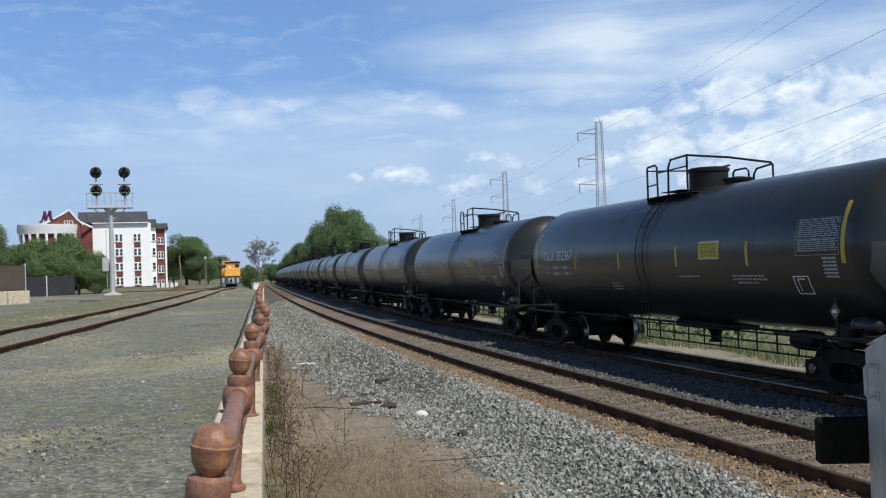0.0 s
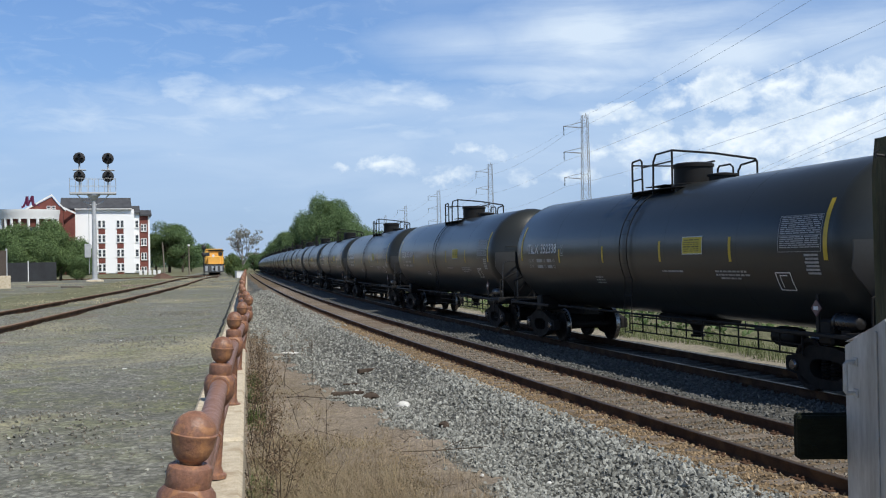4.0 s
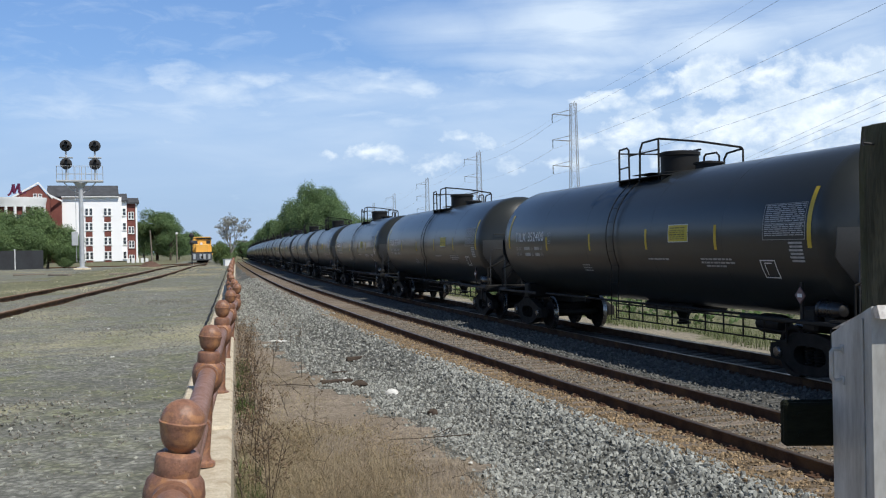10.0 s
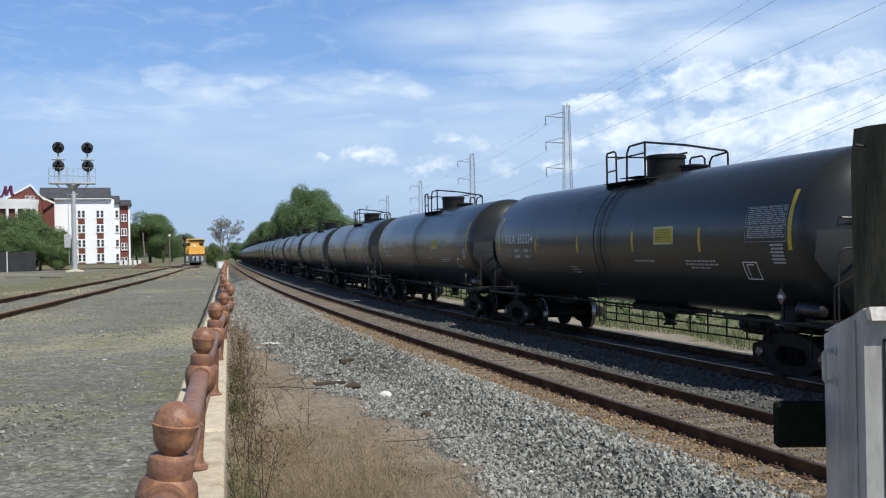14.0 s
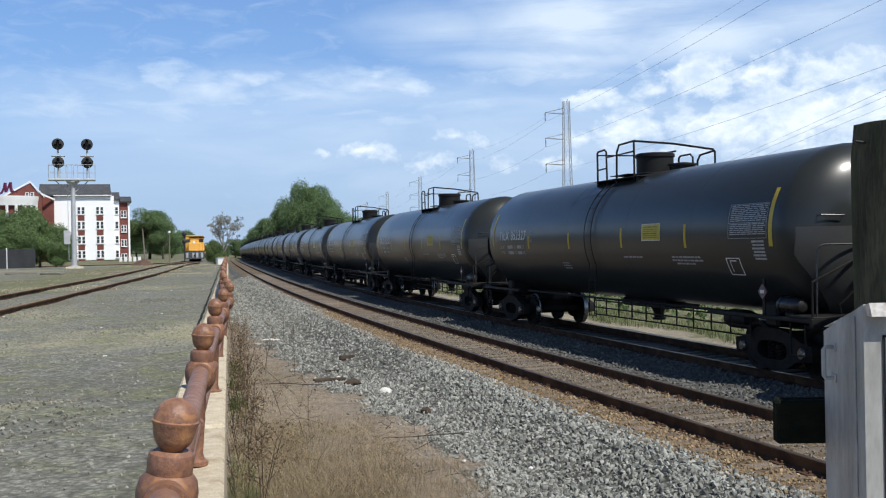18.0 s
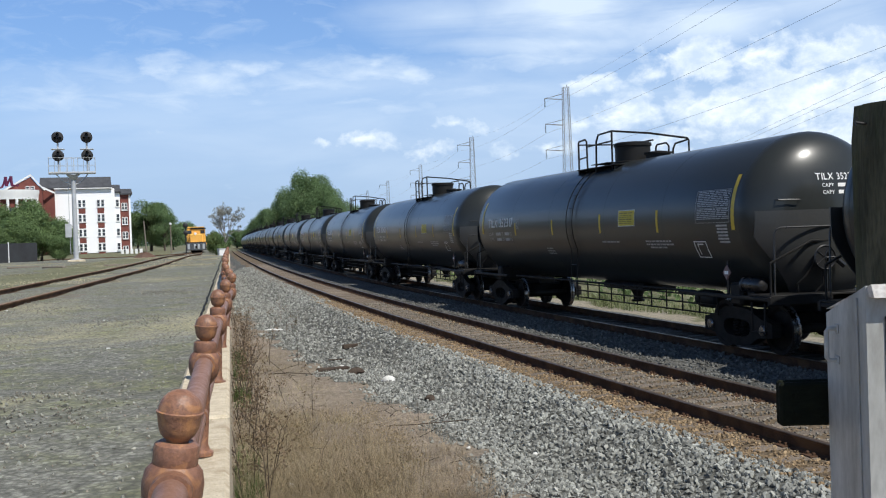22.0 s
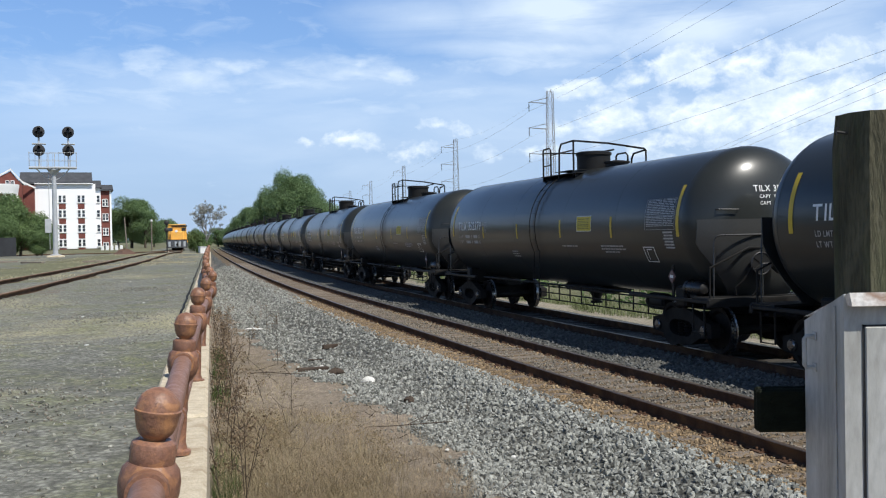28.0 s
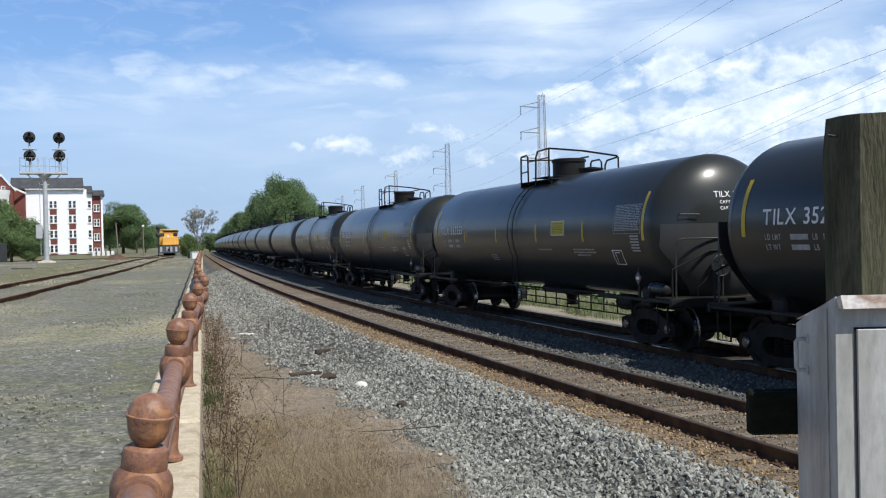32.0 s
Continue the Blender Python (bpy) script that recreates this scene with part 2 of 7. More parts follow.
MAT = dict(
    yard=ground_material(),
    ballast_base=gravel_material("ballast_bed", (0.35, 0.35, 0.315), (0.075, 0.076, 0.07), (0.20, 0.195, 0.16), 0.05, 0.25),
    # ballast bed darkened to paint in the shade of the train
    ballast_dark=gravel_material("shade_toned_ballast_bed", (0.26, 0.255, 0.235), (0.075, 0.075, 0.07), (0.15, 0.145, 0.13), 0.06, 0.25),
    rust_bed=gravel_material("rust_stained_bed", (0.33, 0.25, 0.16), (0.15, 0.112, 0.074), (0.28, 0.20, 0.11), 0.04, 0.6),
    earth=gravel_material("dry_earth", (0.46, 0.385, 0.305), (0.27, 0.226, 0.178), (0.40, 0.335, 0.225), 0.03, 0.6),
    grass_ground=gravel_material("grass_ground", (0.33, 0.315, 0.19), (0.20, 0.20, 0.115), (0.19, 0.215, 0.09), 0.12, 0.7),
    sand=gravel_material("sandy_road", (0.50, 0.45, 0.35), (0.34, 0.30, 0.23), (0.40, 0.36, 0.26), 0.05, 0.4),
    stone=material("ballast_stone", (0.360, 0.366, 0.335), (0.242, 0.247, 0.228), 0.9, scale=9, fine=70, island=0.52, amount=0.4, spec=0.25),
    stone_rust=material("rusty_stone", (0.34, 0.245, 0.140), (0.235, 0.165, 0.095), 0.9, scale=9, fine=70, island=0.4),
    stone_tan=material("dusty_stone", (0.265, 0.238, 0.196), (0.185, 0.165, 0.135), 0.9, scale=9, fine=70, island=0.4, spec=0.2),
    stone_yard=material("yard_stone", (0.30, 0.30, 0.258), (0.205, 0.208, 0.178), 0.92, scale=9, fine=70, island=0.45, amount=0.4, spec=0.2),
    # stones between the tracks, the train's shade put into their colour
    stone_dark=material("shade_toned_stone", (0.175, 0.174, 0.160), (0.115, 0.114, 0.106), 0.9, scale=9, fine=70, island=0.4, spec=0.2),
    tank=material("tank_black_paint", (0.0240, 0.0266, 0.0252), (0.0285, 0.0310, 0.0292), 0.37, scale=0.35, fine=14, amount=0.2, stain=(0.036, 0.037, 0.034),
                  stretch=(1, 0.4, 1), bump=0.006, bump_scale=1.6, rough_var=0.04, spec=0.22, coat=0.38),
    shield=material("head_shield_paint", (0.052, 0.053, 0.052), (0.040, 0.041, 0.040), 0.45, scale=1.3, fine=20, amount=0.3, stain=(0.06, 0.055, 0.05)),
    black_steel=material("black_steel", (0.012, 0.012, 0.0122), (0.016, 0.0155, 0.015), 0.55, scale=4, fine=40, stain=(0.016, 0.014, 0.012), spec=0.2),
    truck=material("truck_iron", (0.020, 0.019, 0.0175), (0.014, 0.0135, 0.013), 0.7, scale=5, fine=50, stain=(0.018, 0.016, 0.014), bump=0.2, spec=0.15),
    wheel=material("wheel_steel", (0.022, 0.020, 0.018), (0.014, 0.012, 0.011), 0.6, metal=0.2, scale=6, fine=40, spec=0.2),
    cap_steel=material("worn_cap_steel", (0.28, 0.275, 0.27), (0.16, 0.155, 0.15), 0.28, metal=0.9, scale=8, fine=60),
    yellow=material("yellow_reflective", (0.66, 0.47, 0.025), (0.58, 0.40, 0.02), 0.45, scale=5, fine=50, amount=0.25),
    yellow_board=material("yellow_board", (0.62, 0.50, 0.03), (0.55, 0.43, 0.02), 0.5, scale=6, fine=50, amount=0.25),
    olive_print=material("dark_print_on_yellow", (0.20, 0.16, 0.02), (0.15, 0.12, 0.02), 0.6),
    white_mark=material("white_marking", (0.86, 0.86, 0.84), (0.74, 0.74, 0.72), 0.6, scale=8, fine=60, amount=0.3),
    grey_mark=material("weathered_marking", (0.46, 0.46, 0.45), (0.30, 0.30, 0.29), 0.6, scale=8, fine=60, amount=0.3),
    worn_rail=material("worn_handrail_steel", (0.09, 0.09, 0.092), (0.045, 0.045, 0.045), 0.35, metal=0.5, scale=6, fine=40),
    gloss_black=material("glossy_black_enamel", (0.012, 0.012, 0.013), (0.016, 0.015, 0.015), 0.3, scale=4, fine=40, spec=0.6),
    dark_steel=material("dull_dark_steel", (0.06, 0.06, 0.062), (0.045, 0.044, 0.045), 0.4, metal=0.7, scale=8, fine=60),
    red_mark=material("red_placard", (0.20, 0.12, 0.115), (0.15, 0.09, 0.085), 0.5, scale=8, fine=60),
    rail_side=material("rail_rust", (0.105, 0.060, 0.037), (0.066, 0.037, 0.024), 0.9, scale=3, fine=40, bump=0.25, stain=(0.14, 0.078, 0.040), spec=0.15),
    rail_brown=material("rusted_rail_head", (0.26, 0.175, 0.115), (0.19, 0.125, 0.085), 0.75, scale=3, fine=40, spec=0.2),
    rail_head=material("rail_head", (0.20, 0.15, 0.115), (0.13, 0.095, 0.07), 0.42, metal=0.6, scale=3, fine=40),
    tie=material("weathered_tie", (0.22, 0.178, 0.138), (0.14, 0.112, 0.088), 0.9, scale=3, fine=30, stretch=(1, 9, 9), random_tint=0.3, bump=0.5),
    # ties below the train, toned down for its shade
    tie_dark=material("shade_toned_tie", (0.06, 0.055, 0.048), (0.04, 0.036, 0.032), 0.9, scale=3, fine=30, stretch=(1, 9, 9), random_tint=0.3, bump=0.5, spec=0.2),
    dark_strip=material("dark_strip_black", (0.02, 0.02, 0.021), (0.015, 0.015, 0.015), 0.7, spec=0.2),
    rust_iron=material("rusted_cast_iron", (0.285, 0.142, 0.086), (0.19, 0.092, 0.060), 0.46, scale=46, fine=160, stain=(0.42, 0.205, 0.088), bump=0.22, bump_scale=70,
                       random_tint=0.12, amount=0.55),
    rust_pipe=material("rusted_pipe", (0.30, 0.165, 0.115), (0.235, 0.122, 0.083), 0.5, scale=22, fine=90, bump=0.2, bump_scale=80, random_tint=0.08, amount=0.45, stain=(0.20, 0.105, 0.072)),
    concrete=material("old_concrete", (0.66, 0.58, 0.44), (0.50, 0.42, 0.30), 0.92, scale=13, fine=90, stain=(0.36, 0.275, 0.18), bump=0.5, random_tint=0.1),
    galv=material("galvanised_steel", (0.55, 0.56, 0.56), (0.45, 0.46, 0.47), 0.5, metal=0.35, scale=3, fine=20, amount=0.2),
    signal_black=material("signal_black", (0.015, 0.014, 0.014), (0.022, 0.02, 0.02), 0.55, scale=4, fine=30),
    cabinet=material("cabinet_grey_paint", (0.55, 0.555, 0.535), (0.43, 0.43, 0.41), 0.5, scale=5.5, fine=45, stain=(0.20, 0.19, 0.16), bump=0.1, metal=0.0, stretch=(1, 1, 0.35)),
    # lid: bright sun painted in as a paler tone, rust chips on top
    cabinet_lit=material("sunlit_lid_paint", (0.80, 0.78, 0.74), (0.62, 0.56, 0.50), 0.45, scale=22, fine=60, stain=(0.27, 0.15, 0.09), amount=0.6),
    gasket=material("dark_gasket", (0.02, 0.02, 0.022), rough=0.7),
    pile=material("weathered_pile", (0.150, 0.140, 0.092), (0.058, 0.056, 0.038), 0.95, scale=3.0, fine=24, stretch=(5, 5, 0.8), bump=1.0, spec=0.15, bump_scale=14, stain=(0.085, 0.098, 0.050)),
    creosote=material("creosoted_timber", (0.018, 0.021, 0.013), (0.010, 0.012, 0.008), 0.95, scale=4, fine=30, stretch=(1, 6, 6), bump=0.5, spec=0.1),
    white_wall=material("white_cladding", (0.90, 0.90, 0.90), (0.87, 0.87, 0.88), 0.7, scale=0.3, fine=6, amount=0.08),
    brick_wall=material("brick_red_wall", (0.20, 0.062, 0.048), (0.155, 0.05, 0.04), 0.9, scale=0.8, fine=9, amount=0.5),
    shingle=material("grey_shingle", (0.070, 0.074, 0.084), (0.05, 0.053, 0.06), 0.9, scale=1.2, fine=8),
    trim=material("white_trim", (0.78, 0.78, 0.77), (0.72, 0.72, 0.71), 0.6, scale=1, fine=10, amount=0.1),
    logo=material("dark_red_sign", (0.12, 0.008, 0.05), (0.09, 0.006, 0.04), 0.5),
    loco=material("loco_orange_paint", (0.84, 0.47, 0.10), (0.76, 0.40, 0.07), 0.5, scale=0.8, fine=10, stain=(0.45, 0.24, 0.06)),
    pylon=material("pylon_steel", (0.25, 0.245, 0.25), (0.20, 0.20, 0.205), 0.6, metal=0.3, scale=0.5, fine=5),
    cable=material("cable_metal", (0.33, 0.335, 0.35), rough=0.5, metal=0.5),
    grey_bark=material("pale_bark", (0.30, 0.29, 0.27), (0.22, 0.21, 0.195), 0.95, scale=2, fine=15, stretch=(3, 3, 0.5)),
    bark=material("bark", (0.12, 0.095, 0.07), (0.075, 0.06, 0.045), 0.95, scale=2, fine=15, stretch=(3, 3, 0.5), bump=0.6),
    wood_pole=material("utility_pole_wood", (0.25, 0.21, 0.17), (0.18, 0.15, 0.12), 0.9, scale=2, fine=15, stretch=(4, 4, 0.4)),
    leaf=leaf_material("oak_leaves", (0.195, 0.285, 0.12), (0.115, 0.19, 0.080), 0.38),
    leaf_bright=leaf_material("shrub_leaves", (0.185, 0.27, 0.105), (0.115, 0.18, 0.070), 0.38),
    leaf_far=leaf_material("far_leaves", (0.13, 0.185, 0.12), (0.10, 0.15, 0.095)),
    leaf_dry=leaf_material("dry_seed_heads", (0.27, 0.20, 0.135), (0.19, 0.14, 0.092)),
    leaf_grey=leaf_material("sparse_leaves", (0.36, 0.37, 0.33), (0.28, 0.29, 0.25)),
    straw=leaf_material("dry_grass", (0.47, 0.40, 0.26), (0.34, 0.28, 0.175)),
    straw_pale=leaf_material("pale_flattened_straw", (0.62, 0.56, 0.38), (0.52, 0.455, 0.30)),
    scrub_dead=leaf_material("dead_scrub", (0.44, 0.355, 0.25), (0.30, 0.24, 0.168)),
    straw_dark=leaf_material("dead_weeds", (0.43, 0.345, 0.215), (0.30, 0.235, 0.145)),
    moss_grass=leaf_material("moss_and_short_grass", (0.165, 0.175, 0.075), (0.12, 0.135, 0.055)),
    twig=material("dead_wood", (0.090, 0.070, 0.055), (0.058, 0.044, 0.036), 0.95, scale=4, fine=30, spec=0.15),
    meadow=leaf_material("meadow_grass", (0.20, 0.235, 0.105), (0.15, 0.18, 0.075)),
    green_grass=leaf_material("green_grass", (0.10, 0.15, 0.04), (0.07, 0.11, 0.03)),
    dirt_red=material("red_dirt", (0.15, 0.085, 0.06), (0.10, 0.06, 0.043), 0.95, scale=1.5, fine=15, bump=0.8),
    fence_dark=material("dark_screen_fence", (0.03, 0.032, 0.036), (0.022, 0.023, 0.026), 0.7, scale=1, fine=12),
    brown_fence=material("brown_fence", (0.10, 0.075, 0.06), (0.075, 0.058, 0.048), 0.85, scale=1, fine=12),
    litter=material("white_litter", (0.75, 0.74, 0.70), (0.6, 0.6, 0.58), 0.6),
)


def add_spills(m):
    """Dark runs of spilt oil down the shell below the fittings."""
    t = m.node_tree
    p = next(x for x in t.nodes if x.type == "BSDF_PRINCIPLED")
    base = p.inputs["Base Color"].links[0].from_socket
    def node(kind, **values):
        q = t.nodes.new(kind)
        for k, v in values.items():
            if isinstance(v, bpy.types.NodeSocket):
                t.links.new(v, q.inputs[k])
            else:
                q.inputs[k].default_value = v
        return q
    co = t.nodes.new("ShaderNodeTexCoord").outputs["Object"]
    runs = node("ShaderNodeTexNoise", Vector=node("ShaderNodeMapping", Vector=co, Scale=(2.0, 5.5, 0.9)).outputs[0], Scale=1.0, Detail=6.0, Roughness=0.62).outputs[0]
    xyz = node("ShaderNodeSeparateXYZ", Vector=co)
    aside = node("ShaderNodeMath")
    aside.operation = "SUBTRACT"
    t.links.new(xyz.outputs[1], aside.inputs[0])
    aside.inputs[1].default_value = 0.75
    size = node("ShaderNodeMath")
    size.operation = "ABSOLUTE"
    t.links.new(aside.outputs[0], size.inputs[0])
    near = node("ShaderNodeMapRange", Value=size.outputs[0])
    near.inputs[1].default_value, near.inputs[2].default_value, near.inputs[3].default_value, near.inputs[4].default_value = 0.5, 1.6, 1.0, 0.0
    high = node("ShaderNodeMapRange", Value=xyz.outputs[2])
    high.inputs[1].default_value, high.inputs[2].default_value = 2.3, 3.7
    wet = node("ShaderNodeMapRange", Value=runs)
    wet.inputs[1].default_value, wet.inputs[2].default_value, wet.inputs[4].default_value = 0.50, 0.62, 0.8
    fac = None
    for sock in (near.outputs[0], high.outputs[0], wet.outputs[0]):
        if fac is None:
            fac = sock
        else:
            q = t.nodes.new("ShaderNodeMath")
            q.operation = "MULTIPLY"
            t.links.new(fac, q.inputs[0])
            t.links.new(sock, q.inputs[1])
            fac = q.outputs[0]
    mx = t.nodes.new("ShaderNodeMix")
    mx.data_type = "RGBA"
    t.links.new(fac, mx.inputs[0])
    t.links.new(base, mx.inputs[6])
    mx.inputs[7].default_value = (0.008, 0.0085, 0.009, 1)
    t.links.new(mx.outputs[2], p.inputs["Base Color"])
    gloss = node("ShaderNodeMapRange", Value=fac)
    gloss.inputs[3].default_value, gloss.inputs[4].default_value = p.inputs["Coat Weight"].default_value, 0.05
    t.links.new(gloss.outputs[0], p.inputs["Coat Weight"])


add_spills(MAT["tank"])


def glass_material():
    m = bpy.data.materials.new("window_glass")
    m.use_nodes = True
    n = Nodes(m.node_tree)
    p = n("ShaderNodeBsdfPrincipled", {"Base Color": (0.035, 0.042, 0.05, 1), "Roughness": 0.06, "Specular IOR Level": 0.7})
    n("ShaderNodeOutputMaterial", {0: p.outputs[0]})
    return m


MAT["glass"] = glass_material()


def lamp_material(name, colour, strength):
    m = bpy.data.materials.new(name)
    m.use_nodes = True
    n = Nodes(m.node_tree)
    p = n("ShaderNodeBsdfPrincipled", {"Base Color": (*colour, 1), "Emission Color": (*colour, 1), "Emission Strength": strength})
    n("ShaderNodeOutputMaterial", {0: p.outputs[0]})
    return m


# ---------------------------------------------------------------- mesh building


class Mesh:
    """Collects vertices and faces; out() makes the mesh."""

    def __init__(self):
        self.v, self.f = [], []

    def add(self, verts, faces):
        k = len(self.v)
        self.v += [tuple(p) for p in verts]
        self.f += [tuple(i + k for i in face) for face in faces]
        return self

    def box(self, x0, x1, y0, y1, z0, z1, bevel=0.0, m=None):
        b = min(bevel, abs(x1 - x0) * 0.45, abs(y1 - y0) * 0.45, abs(z1 - z0) * 0.45)
        c, hx = Vector(((x0 + x1) / 2, (y0 + y1) / 2, (z0 + z1) / 2)), Vector((abs(x1 - x0) / 2, abs(y1 - y0) / 2, abs(z1 - z0) / 2))
        if b <= 0:
            vs = [Vector((sx * hx.x, sy * hx.y, sz * hx.z)) for sx in (-1, 1) for sy in (-1, 1) for sz in (-1, 1)]
            fs = [(0, 1, 3, 2), (4, 6, 7, 5), (0, 4, 5, 1), (2, 3, 7, 6), (0, 2, 6, 4), (1, 5, 7, 3)]
        else:
            vs, idx = [], {}
            for sx in (-1, 1):
                for sy in (-1, 1):
                    for sz in (-1, 1):
                        for a in range(3):
                            q = [sx * hx.x, sy * hx.y, sz * hx.z]
                            for o in range(3):
                                if o != a:
                                    q[o] -= (sx, sy, sz)[o] * b
                            idx[sx, sy, sz, a] = len(vs)
                            vs.append(Vector(q))
            fs = []
            for a in range(3):
                o1, o2 = (a + 1) % 3, (a + 2) % 3
                for s in (-1, 1):
                    ring = []
                    for u, w in ((-1, -1), (1, -1), (1, 1), (-1, 1)):
                        k = [0, 0, 0]
                        k[a], k[o1], k[o2] = s, u, w
                        ring.append(idx[(*k, a)])
                    fs.append(tuple(ring if s > 0 else ring[::-1]))
                for u in (-1, 1):
                    for w in (-1, 1):
                        k0, k1 = [0, 0, 0], [0, 0, 0]
                        k0[a], k0[o1], k0[o2] = -1, u, w
                        k1[a], k1[o1], k1[o2] = 1, u, w
                        ring = [idx[(*k0, o1)], idx[(*k1, o1)], idx[(*k1, o2)], idx[(*k0, o2)]]
                        fs.append(tuple(ring if u * w < 0 else ring[::-1]))
            for sx in (-1, 1):
                for sy in (-1, 1):
                    for sz in (-1, 1):
                        ring = [idx[sx, sy, sz, a] for a in range(3)]
                        fs.append(tuple(ring if sx * sy * sz > 0 else ring[::-1]))
        m = m or Matrix.Identity(4)
        return self.add([m @ (c + p) for p in vs], fs)

    def tube(self, p, q, r, n=8, r2=None, cap=True):
        p, q = Vector(p), Vector(q)
        z = (q - p).normalized()
        x = z.orthogonal().normalized()
        y = z.cross(x)
        r2 = r if r2 is None else r2
        ring = [(math.cos(2 * math.pi * i / n), math.sin(2 * math.pi * i / n)) for i in range(n)]
        vs = [p + (x * c + y * s) * r for c, s in ring] + [q + (x * c + y * s) * r2 for c, s in ring]
        fs = [(i, (i + 1) % n, n + (i + 1) % n, n + i) for i in range(n)]
        if cap:
            fs += [tuple(range(n - 1, -1, -1)), tuple(range(n, 2 * n))]
        return self.add(vs, fs)

    def path(self, pts, r, n=6):
        """A round bar along a polyline."""
        pts = [Vector(p) for p in pts]
        vs, fs = [], []
        x = None
        for i, p in enumerate(pts):
            d = (pts[min(i + 1, len(pts) - 1)] - pts[max(i - 1, 0)]).normalized()
            x = d.orthogonal().normalized() if x is None else (x - d * x.dot(d)).normalized()
            y = d.cross(x)
            vs += [p + (x * math.cos(2 * math.pi * k / n) + y * math.sin(2 * math.pi * k / n)) * r for k in range(n)]
        for i in range(len(pts) - 1):
            fs += [(i * n + k, i * n + (k + 1) % n, (i + 1) * n + (k + 1) % n, (i + 1) * n + k) for k in range(n)]
        fs += [tuple(range(n - 1, -1, -1)), tuple(range((len(pts) - 1) * n, len(pts) * n))]
        return self.add(vs, fs)

    def lathe(self, prof, n=24, m=None, arc=None):
        """prof: (radius, height) turned round z, then moved by m."""
        m = m or Matrix.Identity(4)
        vs, fs = [], []
        for r, z in prof:
            vs += [m @ Vector((r * math.cos(2 * math.pi * k / n), r * math.sin(2 * math.pi * k / n), z)) for k in range(n)]
        for i in range(len(prof) - 1):
            fs += [(i * n + k, i * n + (k + 1) % n, (i + 1) * n + (k + 1) % n, (i + 1) * n + k) for k in range(n)]
        fs += [tuple(range(n - 1, -1, -1)), tuple(range((len(prof) - 1) * n, len(prof) * n))]
        return self.add(vs, fs)

    def out(self, name, mat, smooth=True, angle=35):
        me = bpy.data.meshes.new(name)
        me.from_pydata(self.v, [], self.f)
        if mat:
            me.materials.append(mat)
        if smooth:
            me.polygons.foreach_set("use_smooth", [True] * len(me.polygons))
            me.set_sharp_from_angle(angle=radians(angle))
        me.update()
        return me


def part(name, mesh, mat, parent=None, label="", at=None):
    """Links a Mesh builder or a mesh as one object under parent."""
    me = mesh.out(name, mat) if isinstance(mesh, Mesh) else mesh
    ob = new(name, me)
    if parent is not None:
        ob.parent = parent
    if at is not None:
        ob.matrix_basis = at
    if label:
        ob["label"] = label
    return ob


def holder(name, at=None, **tags):
    ob = new(name)
    ob.empty_display_size = 0.2
    if at is not None:
        ob.matrix_basis = at
    return tagged(ob, **tags)


def raw(name, verts, faces, mat, smooth=False):
    me = bpy.data.meshes.new(name)
    me.from_pydata(verts, [], faces)
    me.materials.append(mat)
    if smooth:
        me.polygons.foreach_set("use_smooth", [True] * len(me.polygons))
    me.update()
    return me


# ---------------------------------------------------------------- track lines
STEP = 0.5


def centre_line():
    """The near main track from 640 m behind to 800 m ahead: a fading curve, then almost straight, then a slow bend and a falling grade."""
    s = np.arange(0, 1600) * STEP
    k = -0.00124 * np.exp(-(s / 74.95) ** 2) - 0.0000911 / (1 + np.exp(-(s - 130) / 10))
    hd = 0.32908 + np.concatenate([[0], np.cumsum((k[1:] + k[:-1]) / 2 * STEP)])
    x = 7.490 + np.concatenate([[0], np.cumsum(-np.sin(hd[:-1]) * STEP)])
    y = 2.501 + np.concatenate([[0], np.cumsum(np.cos(hd[:-1]) * STEP)])
    z = -1.041e-5 * np.maximum(0, s - 100) ** 2
    sb = -np.arange(1, 1281) * STEP
    hb = 0.32908 - 0.00124 * np.maximum(sb, -80)
    xb = 7.490 + np.cumsum(np.sin(hb) * STEP)
    yb = 2.501 - np.cumsum(np.cos(hb) * STEP)
    return (np.concatenate([sb[::-1], s]), np.concatenate([xb[::-1], x]), np.concatenate([yb[::-1], y]),
            np.concatenate([hb[::-1], hd]), np.concatenate([0 * sb, z]))


LINE = centre_line()
TRACK_GAP = 4.016


def offset_line(off):
    s, x, y, h, z = LINE
    x2, y2 = x + np.cos(h) * off, y + np.sin(h) * off
    ln = np.concatenate([[0], np.cumsum(np.hypot(np.diff(x2), np.diff(y2)))])
    ln -= np.interp(0.0, s, ln)
    return ln, x2, y2, h, z


NEAR, TRAIN_LINE = offset_line(0.0), offset_line(TRACK_GAP)


def on_line(line, s, lat=0.0, up=0.0):
    ln, x, y, h, z = line
    a = np.interp(s, ln, h)
    return Vector((np.interp(s, ln, x) + math.cos(a) * lat, np.interp(s, ln, y) + math.sin(a) * lat, np.interp(s, ln, z) + up))


def pose_on(line, s, span=13.6):
    """The pose of a car whose trucks stand on the line, round s; local y runs away along the track."""
    a, b = on_line(line, s - span / 2), on_line(line, s + span / 2)
    d = b - a
    y = d.normalized()
    x = Vector((y.y, -y.x, 0)).normalized()
    z = x.cross(y)
    m = Matrix((x, y, z)).transposed().to_4x4()
    m.translation = (a + b) / 2
    return m


# fence and retaining wall line
FENCE0 = Vector((-0.70, 2.36, 0))
FENCE_DIR = Vector((-0.2295, 0.9733, 0)).normalized()
FENCE_RIGHT = Vector((FENCE_DIR.y, -FENCE_DIR.x, 0))
YARD = 1.40
CURB_TOP = 1.44
LOW = -0.36

